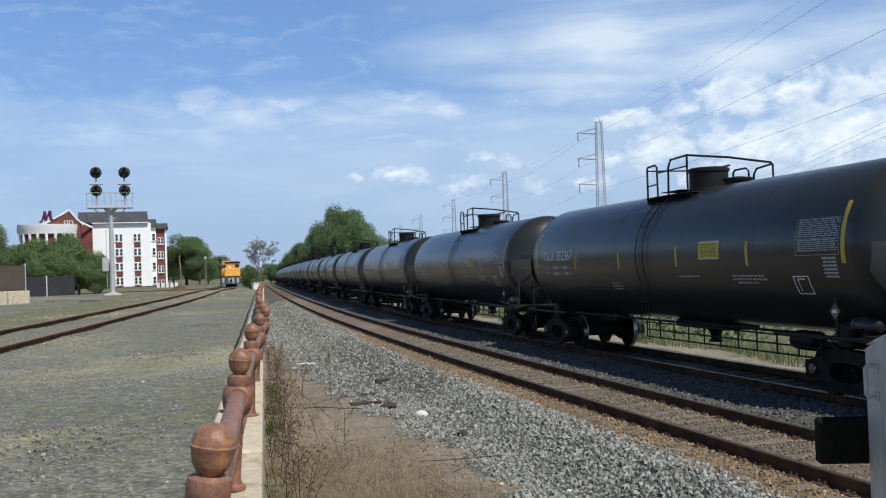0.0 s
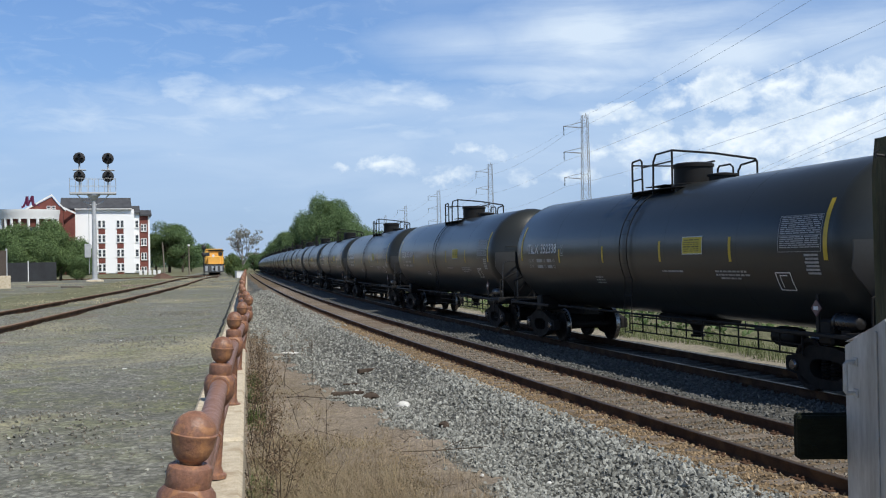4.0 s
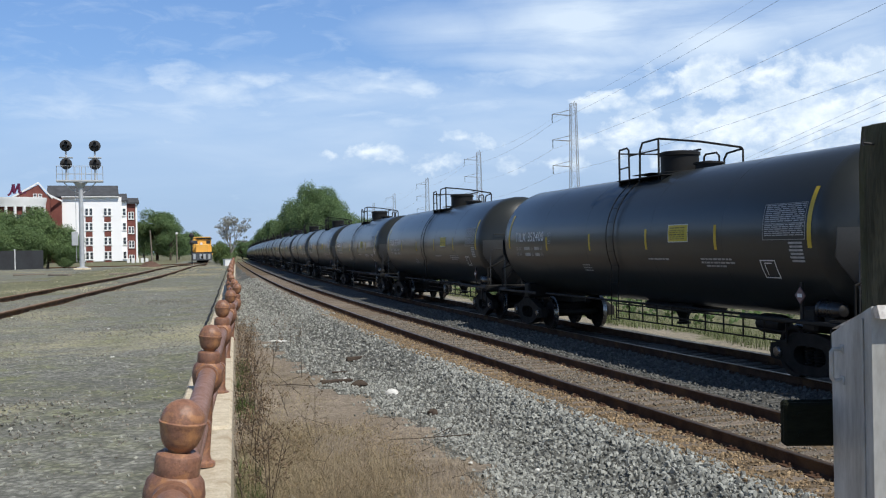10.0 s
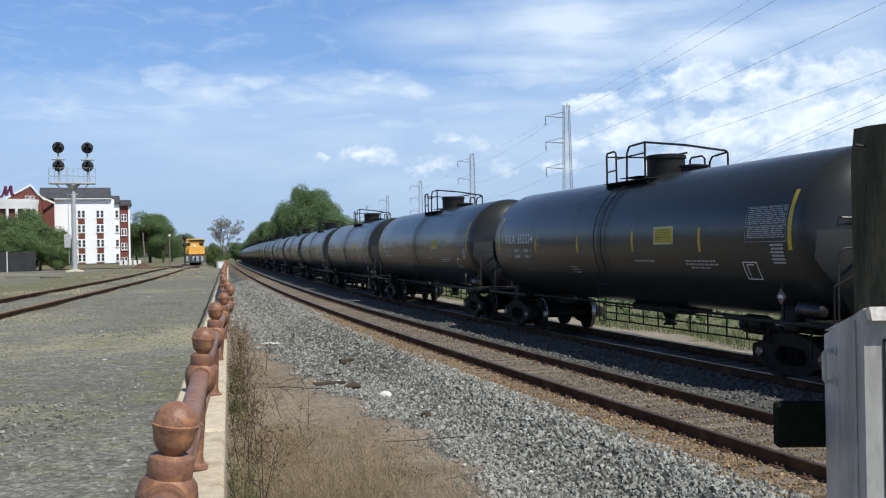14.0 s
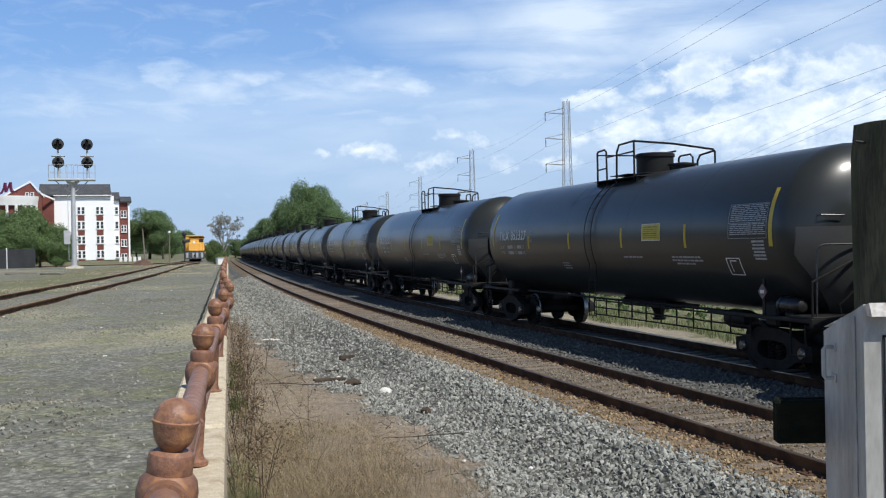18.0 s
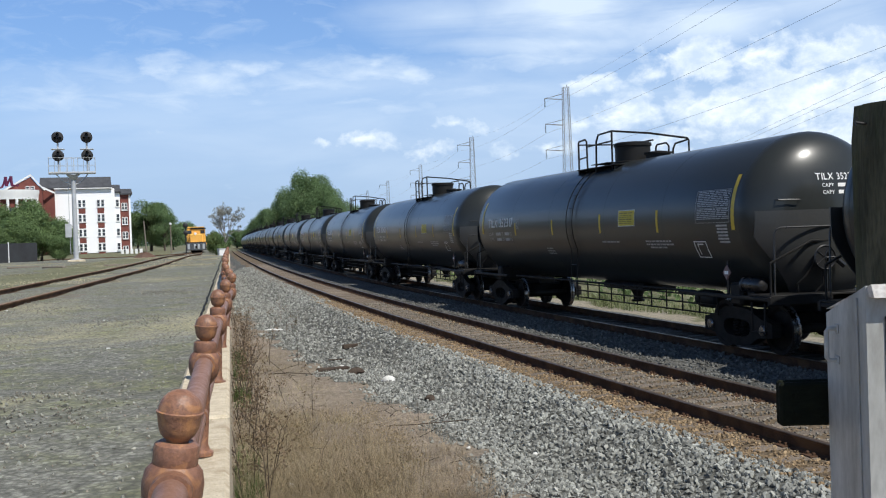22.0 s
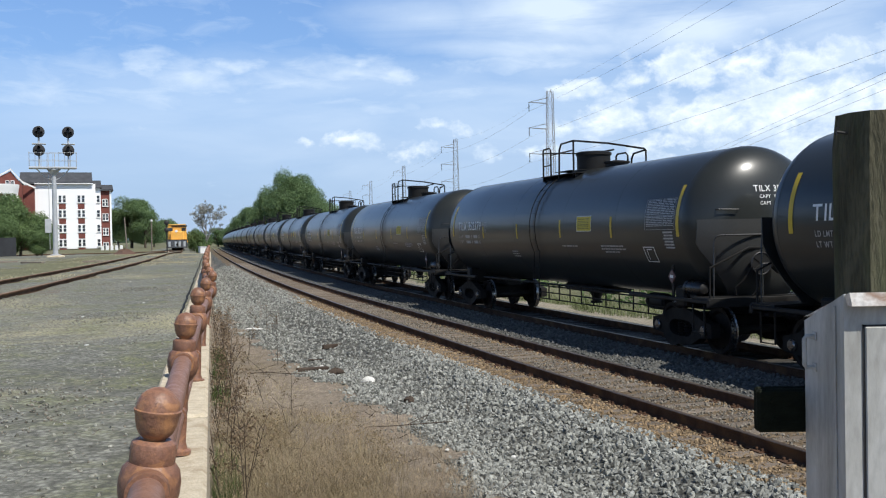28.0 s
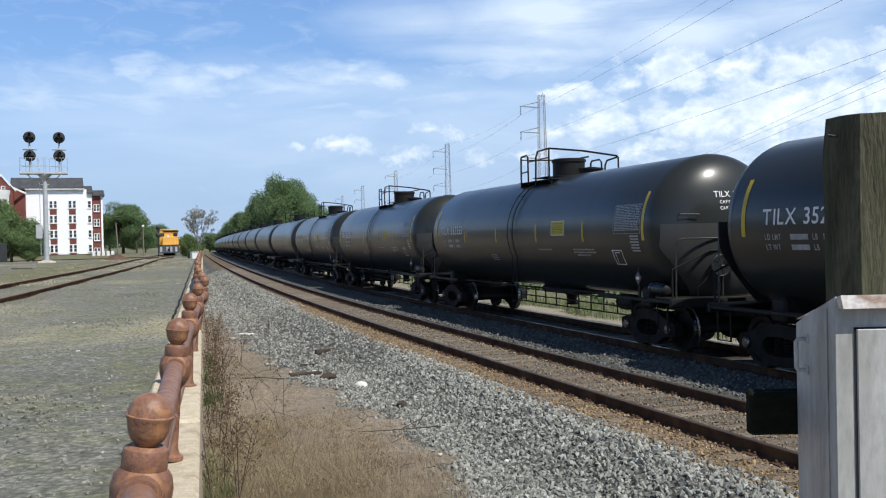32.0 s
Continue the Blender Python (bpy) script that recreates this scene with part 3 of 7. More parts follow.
# ---------------------------------------------------------------- ground


def smooth(a, b, x):
    t = np.clip((x - a) / (b - a), 0, 1)
    return t * t * (3 - 2 * t)


SIDING = [(-6.5, 6.0), (-7.6, 12.0), (-8.75, 18.0), (-9.95, 24.0), (-11.5, 31.6), (-13.6, 41.8), (-16.6, 55.0), (-20.9, 73.0), (-26.0, 94.0), (-33.0, 121.0), (-39.4, 146.0), (-52.0, 195.0), (-66.0, 250.0)]


def spline(pts, step=1.0):
    """A smooth line through plan points, at even steps: rows of x, y."""
    p = [Vector((*q, 0)) for q in pts]
    p = [p[0] * 2 - p[1]] + p + [p[-1] * 2 - p[-2]]
    out = []
    for i in range(1, len(p) - 2):
        n = max(2, int((p[i + 1] - p[i]).length / step))
        for k in range(n):
            t = k / n
            out.append(0.5 * ((2 * p[i]) + (p[i + 1] - p[i - 1]) * t + (2 * p[i - 1] - 5 * p[i] + 4 * p[i + 1] - p[i + 2]) * t * t
                              + (3 * p[i] - p[i - 1] - 3 * p[i + 1] + p[i + 2]) * t ** 3))
    out.append(p[-2].copy())
    return out


def track_lateral(x, y):
    """Signed distance from the near track's centre line (right positive), and that line's height."""
    _, lx, ly, lh, lz = NEAR
    pick = slice(1100, 2880, 4)
    lx, ly, lh, lz = lx[pick], ly[pick], lh[pick], lz[pick]
    lat, zz = np.empty_like(x), np.empty_like(x)
    for a in range(0, len(x), 4000):
        xs, ys = x[a:a + 4000, None], y[a:a + 4000, None]
        i = np.argmin((xs - lx) ** 2 + (ys - ly) ** 2, axis=1)
        lat[a:a + 4000] = (x[a:a + 4000] - lx[i]) * np.cos(lh[i]) + (y[a:a + 4000] - ly[i]) * np.sin(lh[i])
        zz[a:a + 4000] = lz[i]
    return lat, zz


def yard_height(u):
    return YARD - 0.75 * smooth(55, 150, u) - 0.6 * smooth(180, 400, u)


def low_height(lat, zz):
    """The bed of the two main tracks: flat top, shoulders, then the earth beside it."""
    out = np.maximum(-1.55 - lat, lat - (TRACK_GAP + 1.55))
    return zz - 0.17 - (0.36 * smooth(0.2, 1.5, out)) + 0.05 * smooth(6, 10, out) + 0.05 * smooth(0.84, 1.15, lat) * (1 - smooth(TRACK_GAP - 1.2, TRACK_GAP - 0.9, lat))


def ground_at(x, y):
    x, y = np.atleast_1d(np.asarray(x, float)), np.atleast_1d(np.asarray(y, float))
    u = (x - FENCE0.x) * FENCE_DIR.x + (y - FENCE0.y) * FENCE_DIR.y
    v = (x - FENCE0.x) * FENCE_RIGHT.x + (y - FENCE0.y) * FENCE_RIGHT.y
    lat, zz = track_lateral(x, y)
    low = low_height(lat, zz)
    yard = yard_height(u)
    side = 1 - smooth(-0.08, -0.04, v) * (1 - smooth(70, 110, u)) - smooth(70, 110, u) * smooth(-6.5, -2.2, lat)
    side = np.clip(side, 0, 1)
    bumps = 0.02 * np.sin(x * 1.7 + 0.6 * np.sin(y * 0.9)) * np.sin(y * 1.3)
    return low + (yard - low) * side + bumps * smooth(2.5, 4, np.abs(lat)), lat, u, v


def ballast_edge(u):
    """How far from the wall the ballast begins, along the wall."""
    return np.interp(u, [-20, 10, 13, 15.4, 17, 20, 30, 41, 60], [3.1, 3.1, 3.25, 2.85, 2.6, 2.0, 1.05, 0.28, 0.2]) + 0.22 * np.sin(u * 1.9) + 0.12 * np.sin(u * 4.7 + 1)


def make_ground():
    us = np.concatenate([[-900, -500, -300, -180, -120, -80, -50, -30], np.arange(-20, 70, 0.5), np.arange(70, 140, 2.0), np.arange(140, 300, 8.0), [320, 360, 420, 500, 600, 750, 1000, 1400, 2000, 3000]])
    vs = np.concatenate([[-2500, -1500, -900, -500, -300, -200, -140, -100, -70, -50, -36], np.arange(-26, -1, 1.0), [-0.6, -0.3, -0.081, -0.039, 0.15, 0.35], np.arange(0.6, 18.1, 0.3), np.arange(19, 40, 1.5), [45, 60, 80, 110, 160, 240, 400, 700, 1200, 2500]])
    U, V = np.meshgrid(us, vs, indexing="ij")
    x = (FENCE0.x + U * FENCE_DIR.x + V * FENCE_RIGHT.x).ravel()
    y = (FENCE0.y + U * FENCE_DIR.y + V * FENCE_RIGHT.y).ravel()
    z, lat, u, v = ground_at(x, y)
    far = smooth(150, 600, np.hypot(x, y))
    z = z * (1 - far) + np.where(v > 0, -0.6, 0.2) * far * smooth(10, 60, np.abs(lat)) + z * far * (1 - smooth(10, 60, np.abs(lat)))
    nv = len(vs)
    faces = [(i * nv + j, i * nv + j + 1, (i + 1) * nv + j + 1, (i + 1) * nv + j) for i in range(len(us) - 1) for j in range(nv - 1)]
    faces = [(d, c, b, a) for a, b, c, d in faces]
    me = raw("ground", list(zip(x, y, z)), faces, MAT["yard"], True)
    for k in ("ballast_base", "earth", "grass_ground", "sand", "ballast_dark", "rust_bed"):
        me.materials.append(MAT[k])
    idx = np.array(faces)
    cl, cv, cu, cx, cy = (a[idx].mean(1) for a in (lat, v, u, x, y))
    wob = 0.35 * np.sin(cu * 0.9) + 0.25 * np.sin(cu * 2.3 + 1)
    kind = np.zeros(len(faces), int)
    right = (cv > 0) | (cl > -3.0)
    kind[right] = 2
    kind[right & (cv > ballast_edge(cu)) & (cl < TRACK_GAP + 2.8)] = 1
    kind[(cl > -2.4) & (cl < TRACK_GAP + 2.8)] = 1
    # the bed under and beside the train takes the shade-darkened gravel
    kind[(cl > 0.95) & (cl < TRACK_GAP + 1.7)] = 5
    kind[(cl > -1.62) & (cl < 0.95)] = 6
    kind[(cl >= TRACK_GAP + 2.4) & (cl < TRACK_GAP + 4.6 + wob)] = 4
    kind[cl >= TRACK_GAP + 4.6 + wob] = 3
    kind[~right & (np.hypot(cx, cy) > 125) & (cv < -9)] = 3
    kind[np.hypot(cx, cy) > 260] = 3
    sid = np.array([(p.x, p.y) for p in spline(SIDING, 3.0)])
    dist = np.array([np.min(np.hypot(sid[:, 0] - a, sid[:, 1] - b)) if abs(a) < 60 and 0 < b < 120 else 99 for a, b in zip(cx, cy)])
    west = np.array([a < np.interp(b, sid[:, 1], sid[:, 0]) for a, b in zip(cx, cy)])
    kind[west & (dist > 1.6) & (dist < 4.6 + 1.5 * wob) & ~right] = 3
    me.polygons.foreach_set("material_index", kind)
    tagged(new("ground", me), "grey gravel yard above ballasted tracks, earth and grass", "ground", kind="structure")


make_ground()


def make_wall():
    """The retaining wall under the fence: a capping of separate concrete slabs on a plain wall face."""
    wall = holder("retaining_wall", label="weathered concrete retaining wall with a slab capping", category="wall", kind="structure")
    m = Mesh()
    n = 30
    rows = [FENCE0 + FENCE_DIR * (-8 + 3.0 * i) for i in range(n)]
    vs, fs = [], []
    for p in rows:
        for lat, z in ((-0.15, CURB_TOP - 0.12), (0.06, CURB_TOP - 0.12), (0.07, LOW - 0.5), (-0.15, LOW - 0.5)):
            q = p + FENCE_RIGHT * lat
            vs.append((q.x, q.y, z))
    for i in range(n - 1):
        a = i * 4
        fs += [(a + k, a + (k + 1) % 4, a + 4 + (k + 1) % 4, a + 4 + k) for k in range(4)]
    fs += [(0, 3, 2, 1), tuple((n - 1) * 4 + k for k in range(4))]
    part("wall_face", Mesh().add(vs, fs), MAT["concrete"], wall)
    slab = Mesh().box(-0.165, 0.165, 0.008, 2.362, -0.13, 0.0, 0.018).out("slab", MAT["concrete"])
    turn = Matrix((FENCE_RIGHT, FENCE_DIR, Vector((0, 0, 1)))).transposed().to_4x4()
    rnd = random.Random(4)
    for i in range(-4, 30):
        p = FENCE0 + FENCE_DIR * (2.37 * i + 1.0) - FENCE_RIGHT * 0.065
        at = Matrix.Translation((p.x, p.y, CURB_TOP + rnd.uniform(-0.008, 0.006))) @ turn @ pose(0, 0, 0, rnd.uniform(-0.2, 0.2), rnd.uniform(-0.6, 0.6), 0)
        part("slab", slab, None, wall, at=at)


make_wall()

# ---------------------------------------------------------------- tracks


def rail_profile():
    w = [(-0.07, -0.17), (0.07, -0.17), (0.07, -0.158), (0.012, -0.135), (0.009, -0.045), (0.036, -0.032), (0.037, -0.008), (0.028, 0.0),
         (-0.028, 0.0), (-0.037, -0.008), (-0.036, -0.032), (-0.009, -0.045), (-0.012, -0.135), (-0.07, -0.158)]
    return w


def sweep_rail(name, pts, parent, head="rail_head"):
    """pts: rows of place and right-hand normal."""
    prof = rail_profile()
    k = len(prof)
    vs, fs, mi = [], [], []
    for p, r in pts:
        vs += [(p.x + r.x * a, p.y + r.y * a, p.z + b) for a, b in prof]
    for i in range(len(pts) - 1):
        for j in range(k):
            fs.append((i * k + j, (i + 1) * k + j, (i + 1) * k + (j + 1) % k, i * k + (j + 1) % k))
            mi.append(1 if j in (6, 7, 8) else 0)
    me = raw(name, vs, fs, MAT["rail_side"])
    me.materials.append(MAT[head])
    me.polygons.foreach_set("material_index", mi)
    return part(name, me, None, parent)


def line_rows(line, s0, s1, lat, step):
    rows, s = [], s0
    while s <= s1:
        p = on_line(line, s, lat)
        q = on_line(line, s, lat + 1)
        rows.append((p, (q - p).normalized()))
        s += step if s < 120 else step * 4
    return rows


TIE = Mesh().box(-1.3, 1.3, -0.115, 0.115, -0.18, 0.0, 0.012)
PLATE = Mesh().box(-0.18, 0.18, -0.095, 0.095, 0.0, 0.016, 0.004)
for sx in (-0.11, 0.11):
    for sy in (-0.055, 0.055):
        PLATE.box(sx - 0.018, sx + 0.018, sy - 0.014, sy + 0.014, 0.012, 0.045, 0.005)


def make_track(line, s0, s1, ties_to, label, wood="tie"):
    track = holder("railway_track", label=label, category="railway track", kind="structure")
    for lat in (-0.753, 0.753):
        sweep_rail("rail", line_rows(line, s0, s1, lat, 2.0), track)
    tie = TIE.out("tie", MAT[wood])
    plate = PLATE.out("tie_plate", MAT["rail_side"])
    rnd = random.Random(9)
    s = 1.0
    while s < ties_to:
        at = pose_on(line, s + rnd.uniform(-0.02, 0.02), 1.0) @ pose(rnd.uniform(-0.03, 0.03), 0, -0.160 + rnd.uniform(-0.010, 0.008), 0, 0, rnd.uniform(-0.8, 0.8))
        t = part("tie", tie, None, track, at=at)
        if s < 60:
            for lat in (-0.753, 0.753):
                part("tie_plate", plate, None, t, at=pose(lat, 0, 0.0))
        s += 0.53


make_track(NEAR, -40, 700, 105, "rusty steel rails on weathered wooden ties")
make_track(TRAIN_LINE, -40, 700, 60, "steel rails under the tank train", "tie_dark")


def make_siding(pts, label, ties_to):
    line = spline(pts, 1.5)
    track = holder("siding_track", label=label, category="railway track", kind="structure")
    tie = TIE.out("tie", MAT["tie"])
    rows_l, rows_r = [], []
    run, last = 0.0, None
    for i, p in enumerate(line):
        d = (line[min(i + 1, len(line) - 1)] - line[max(i - 1, 0)]).normalized()
        r = Vector((d.y, -d.x, 0))
        z = float(yard_height((p - FENCE0).dot(FENCE_DIR))) + 0.11
        for rows, lat in ((rows_l, -0.753), (rows_r, 0.753)):
            q = p + r * lat
            rows.append((Vector((q.x, q.y, z)), r))
    sweep_rail("rail", rows_l, track, "rail_brown")
    sweep_rail("rail", rows_r, track, "rail_brown")
    for i in range(len(line) - 1):
        p, q = line[i], line[i + 1]
        for k in range(2):
            c = p.lerp(q, k / 2)
            if c.length < ties_to:
                d = (q - p).normalized()
                z = float(yard_height((c - FENCE0).dot(FENCE_DIR))) - 0.02 + 0.012
                part("tie", tie, None, track, at=Matrix.Translation((c.x, c.y, z)) @ pose(0, 0, 0, 0, 0, math.degrees(math.atan2(-d.x, d.y))))
    return line


SIDING_LINE = make_siding(SIDING, "rusty siding rails sunk in yard gravel", 70)
make_siding([(-90.0, 62.0), (-74.0, 75.0), (-58.0, 93.0), (-46.0, 113.0), (-39.5, 134.0), (-39.6, 147.0)], "rusty spur rails joining the siding", 10)

# ---------------------------------------------------------------- tank cars
PITCH = 18.08
TANK_R, TANK_Z, TANK_MID = 1.52, 2.53, 0.7
TANK_HALF = 7.55   # to the head welds


def wrap(u, w, out=0.004):
    """A place on the tank's near side: u metres along (towards +y), w metres up round the shell from its middle height."""
    a = w / TANK_R
    return Vector((-(TANK_R + out) * math.cos(a), u, TANK_Z + (TANK_R + out) * math.sin(a)))


def decal(m, u0, u1, w0, w1, out=0.005):
    n = max(1, int(abs(w1 - w0) / 0.12))
    vs = []
    for i in range(n + 1):
        w = w0 + (w1 - w0) * i / n
        vs += [wrap(u0, w, out), wrap(u1, w, out)]
    fs = [(2 * i, 2 * i + 1, 2 * i + 3, 2 * i + 2) for i in range(n)]
    m.add(vs, fs)


GLYPHS = {}


def glyph(ch):
    """Outline of one character of the built-in font as flat vertices and faces, with its advance."""
    if ch not in GLYPHS:
        cu = bpy.data.curves.new("glyph", "FONT")
        cu.body, cu.size, cu.resolution_u, cu.offset = ch, 1.0, 3, 0.012
        ob = new("glyph", cu)
        dg = bpy.context.evaluated_depsgraph_get()
        me = ob.evaluated_get(dg).to_mesh()
        vs = [tuple(v.co) for v in me.vertices]
        fs = [tuple(p.vertices) for p in me.polygons]
        ob.evaluated_get(dg).to_mesh_clear()
        bpy.data.objects.remove(ob)
        bpy.data.curves.remove(cu)
        GLYPHS[ch] = (vs, fs, (max(v[0] for v in vs) if vs else 0.25) + 0.09)
    return GLYPHS[ch]


def lettering(m, text, place, size, squeeze=1.0):
    """place(x, y) gives the world place of a point of the flat text. Returns the text's length."""
    x = 0.0
    for ch in text:
        if ch == " ":
            x += 0.34 * size * squeeze
            continue
        vs, fs, adv = glyph(ch)
        m.add([place(x + v[0] * size * squeeze, v[1] * size) for v in vs], fs)
        x += adv * size * squeeze
    return x


def side_text(m, text, u, w, size, squeeze=1.0):
    return lettering(m, text, lambda x, y: wrap(u - x, w + y, 0.006), size, squeeze)


def head_point(x, z, out=0.0, end=-1, wide=TANK_R):
    """A place on the tank's end, or on a flatter dish before it: x across, z over the tank's middle."""
    k = max(0.0, 1 - (x * x + z * z) / wide ** 2)
    return Vector((x, TANK_MID + end * (TANK_HALF + 0.76 * math.sqrt(k) + out), TANK_Z + z))


NUMBERS = {-2: 352391, -1: 352344, 0: 352367, 1: 352353, 2: 352366, 3: 352376, 4: 352338, 5: 352409, 6: 352416, 7: 352403, 8: 352401, 9: 352413, 10: 352400, 11: 352404, 12: 352389, 13: 352412, 14: 352324, 15: 352341, 16: 352336, 17: 352351, 18: 352327, 19: 352323, 20: 352331, 21: 352320, 22: 352317, 23: 352425, 24: 352424, 25: 352419, 26: 352386, 27: 352390, 28: 352379, 29: 352371, 30: 352372, 31: 352363, 32: 352355, 33: 352328}


def tank_mesh(n=56):
    prof = []
    for i in range(13):
        a = math.pi / 2 * i / 12
        prof.append((TANK_R * math.sin(a) if i else 0.02, -TANK_HALF - 0.76 * math.cos(a)))
    for y in (-5.1, -2.6, 0.0, 2.6, 5.1):
        prof.append((TANK_R, y))
    for i in range(13):
        a = math.pi / 2 * (1 - i / 12)
        prof.append((TANK_R * math.sin(a) if i < 12 else 0.02, TANK_HALF + 0.76 * math.cos(a)))
    m = Matrix.Translation((0, TANK_MID, TANK_Z)) @ Matrix(((1, 0, 0, 0), (0, 0, 1, 0), (0, -1, 0, 0), (0, 0, 0, 1)))
    return Mesh().lathe(prof, n, m)


def head_shield_mesh(end):
    """A half-height steel shield before the tank's end, narrower towards the sill."""
    m = Mesh()
    cols, rws = 14, 10
    vs, fs = [], []
    for layer in (0.06, 0.035):
        for j in range(rws + 1):
            z = 0.08 - 1.50 * j / rws
            half = 1.42 if z > -0.42 else 1.42 - (-0.42 - z) / 1.00 * 0.78
            for i in range(cols + 1):
                x = half * (2 * i / cols - 1)
                vs.append(head_point(x, z, layer, end, 1.60 if end < 0 else 1.92))
    k = (rws + 1) * (cols + 1)
    for j in range(rws):
        for i in range(cols):
            a = j * (cols + 1) + i
            fs += [(a, a + 1, a + cols + 2, a + cols + 1), (k + a, k + a + cols + 1, k + a + cols + 2, k + a + 1)]
    for i in range(cols):
        fs += [(i, k + i, k + i + 1, i + 1), (rws * (cols + 1) + i, rws * (cols + 1) + i + 1, k + rws * (cols + 1) + i + 1, k + rws * (cols + 1) + i)]
    for j in range(rws):
        a, b = j * (cols + 1), j * (cols + 1) + cols
        fs += [(a, a + cols + 1, k + a + cols + 1, k + a), (b, k + b, k + b + cols + 1, b + cols + 1)]
    return m.add(vs, fs)


def wheel_mesh():
    r = 0.457
    prof = [(0.06, -0.09), (0.11, -0.09), (0.13, -0.03), (0.34, -0.012), (0.385, -0.055), (r, -0.065), (r - 0.004, 0.045), (r + 0.026, 0.062),
            (r + 0.02, 0.075), (0.385, 0.07), (0.34, 0.03), (0.13, 0.03), (0.11, 0.09), (0.06, 0.09)]
    return Mesh().lathe(prof, 28, Matrix.Translation((-0.76, 0, 0.457)) @ Matrix.Rotation(radians(90), 4, "Y"))


def sideframe_mesh():
    """Cast truck side: a bowed ring of steel from pedestal to pedestal, open over the springs."""
    half = [(1.13, 0.34, 0.44, 0.42), (1.15, 0.47, 0.45, 0.46), (1.13, 0.60, 0.43, 0.52), (0.80, 0.66, 0.40, 0.56), (0.45, 0.80, 0.32, 0.60), (0.20, 0.84, 0.16, 0.62)]
    low = [(0.20, 0.12, 0.16, 0.29), (0.42, 0.16, 0.32, 0.31), (0.70, 0.30, 0.41, 0.37)]
    ring = half + [(-a, b, -c, d) for a, b, c, d in reversed(half)] + [(-a, b, -c, d) for a, b, c, d in reversed(low)] + low
    x0, x1 = -1.14, -0.95
    vs = [p for a, b, c, d in ring for p in ((x0, a, b), (x1, a, b), (x0, c, d), (x1, c, d))]
    n, fs = len(ring), []
    for i in range(n):
        p, q = 4 * i, 4 * ((i + 1) % n)
        fs += [(p, q, q + 2, p + 2), (p + 1, p + 3, q + 3, q + 1), (p, p + 1, q + 1, q), (p + 2, q + 2, q + 3, p + 3)]
    return Mesh().add(vs, fs)


LAT_Y0, LAT_Y1, LAT_Z0, LAT_Z1 = 1.25, -5.55, 0.66, 1.0


def build_car():
    """One loaded black tank car with all its parts; local y runs along the car, away from the engine; z from the rail heads."""
    car = holder("tank_car", label="glossy black railway tank car with yellow reflective stripes", category="tank car", group="tank cars of the passing train")
    K = MAT["black_steel"]
    part("tank", tank_mesh(), MAT["tank"], car)
    for y in (-6.85, -4.0, -1.15, 2.3, 5.2, 8.25):
        part("weld_seam", SEAM, None, car, at=pose(0, y, TANK_Z))
    for end in (-1, 1):
        part("head_shield", head_shield_mesh(end), MAT["shield"], car, "dark grey half-height head shield")
    # fittings housing on top
    top = TANK_Z + TANK_R
    hy = 0.26
    here = Matrix.Translation((0, hy, 0))
    dome = part("fittings_housing", Mesh().lathe([(0.50, top - 0.16), (0.50, top - 0.02), (0.44, top), (0.44, top + 0.36), (0.47, top + 0.37), (0.47, top + 0.40)], 28, here), K, car)
    part("lid", Mesh().lathe([(0.47, top + 0.40), (0.47, top + 0.44), (0.40, top + 0.47), (0.05, top + 0.48)], 28, here), K, dome)
    part("manway", Mesh().lathe([(0.30, top - 0.1), (0.30, top + 0.10), (0.34, top + 0.11), (0.34, top + 0.15), (0.05, top + 0.19)], 20, Matrix.Translation((0.25, -0.60, 0))), K, car)
    part("relief_valve", Mesh().lathe([(0.10, top - 0.1), (0.10, top + 0.10), (0.13, top + 0.11), (0.13, top + 0.17), (0.03, top + 0.19)], 14, Matrix.Translation((0.3, 1.15, 0))), K, car)
    # platform round the housing: grating strips on brackets
    deck = part("platform", Mesh().box(-0.86, -0.46, -0.50, 1.82, top - 0.13, top - 0.11, 0.005).box(0.46, 0.86, -1.12, 1.82, top - 0.13, top - 0.11, 0.005)
                .box(-0.44, 0.44, 0.85, 1.82, top + 0.01, top + 0.03, 0.005), K, car)
    for y in (-0.4, 0.7, 1.76):
        for sx in (-1, 1):
            part("bracket", Mesh().box(sx * 0.72 - 0.10, sx * 0.72 + 0.10, y - 0.02, y + 0.02, top - 0.30, top - 0.13, 0.006), K, deck)
    for pts in ([(-0.8, 1.78, 3.80), (-0.8, 1.78, 4.64), (-0.8, 1.74, 4.68), (-0.8, 1.36, 4.70), (-0.8, 1.26, 4.64), (-0.8, 1.24, 3.86)],
                [(-0.8, 0.70, 3.9), (-0.8, 0.67, 4.58), (-0.8, 0.54, 4.74), (-0.8, -0.24, 4.76), (0.0, -0.66, 4.66), (0.8, -1.04, 4.50), (0.82, -1.08, 4.45), (0.82, -1.08, 3.7)],
                [(0.8, 0.60, 3.7), (0.8, 0.55, 4.42), (0.8, 0.47, 4.48), (0.8, 0.0, 4.48), (0.8, -0.12, 4.40), (0.8, -0.14, 3.7)],
                [(0.8, -0.30, 3.7), (0.8, -0.34, 4.30), (0.8, -0.46, 4.42), (0.8, -1.04, 4.46)],
                [(0.8, 1.78, 3.7), (0.8, 1.78, 4.62), (0.8, 0.70, 4.62)]):
        part("handrail", Mesh().path(pts, 0.025), K, car)
    for pts in ([(-0.8, 1.24, 4.50), (-0.8, -0.24, 4.52)], [(-0.8, 1.78, 4.22), (-0.8, 1.24, 4.24)], [(-0.8, 1.78, 4.60), (0.8, 1.78, 4.60)]):
        part("handrail_bar", Mesh().path(pts, 0.018), K, car)
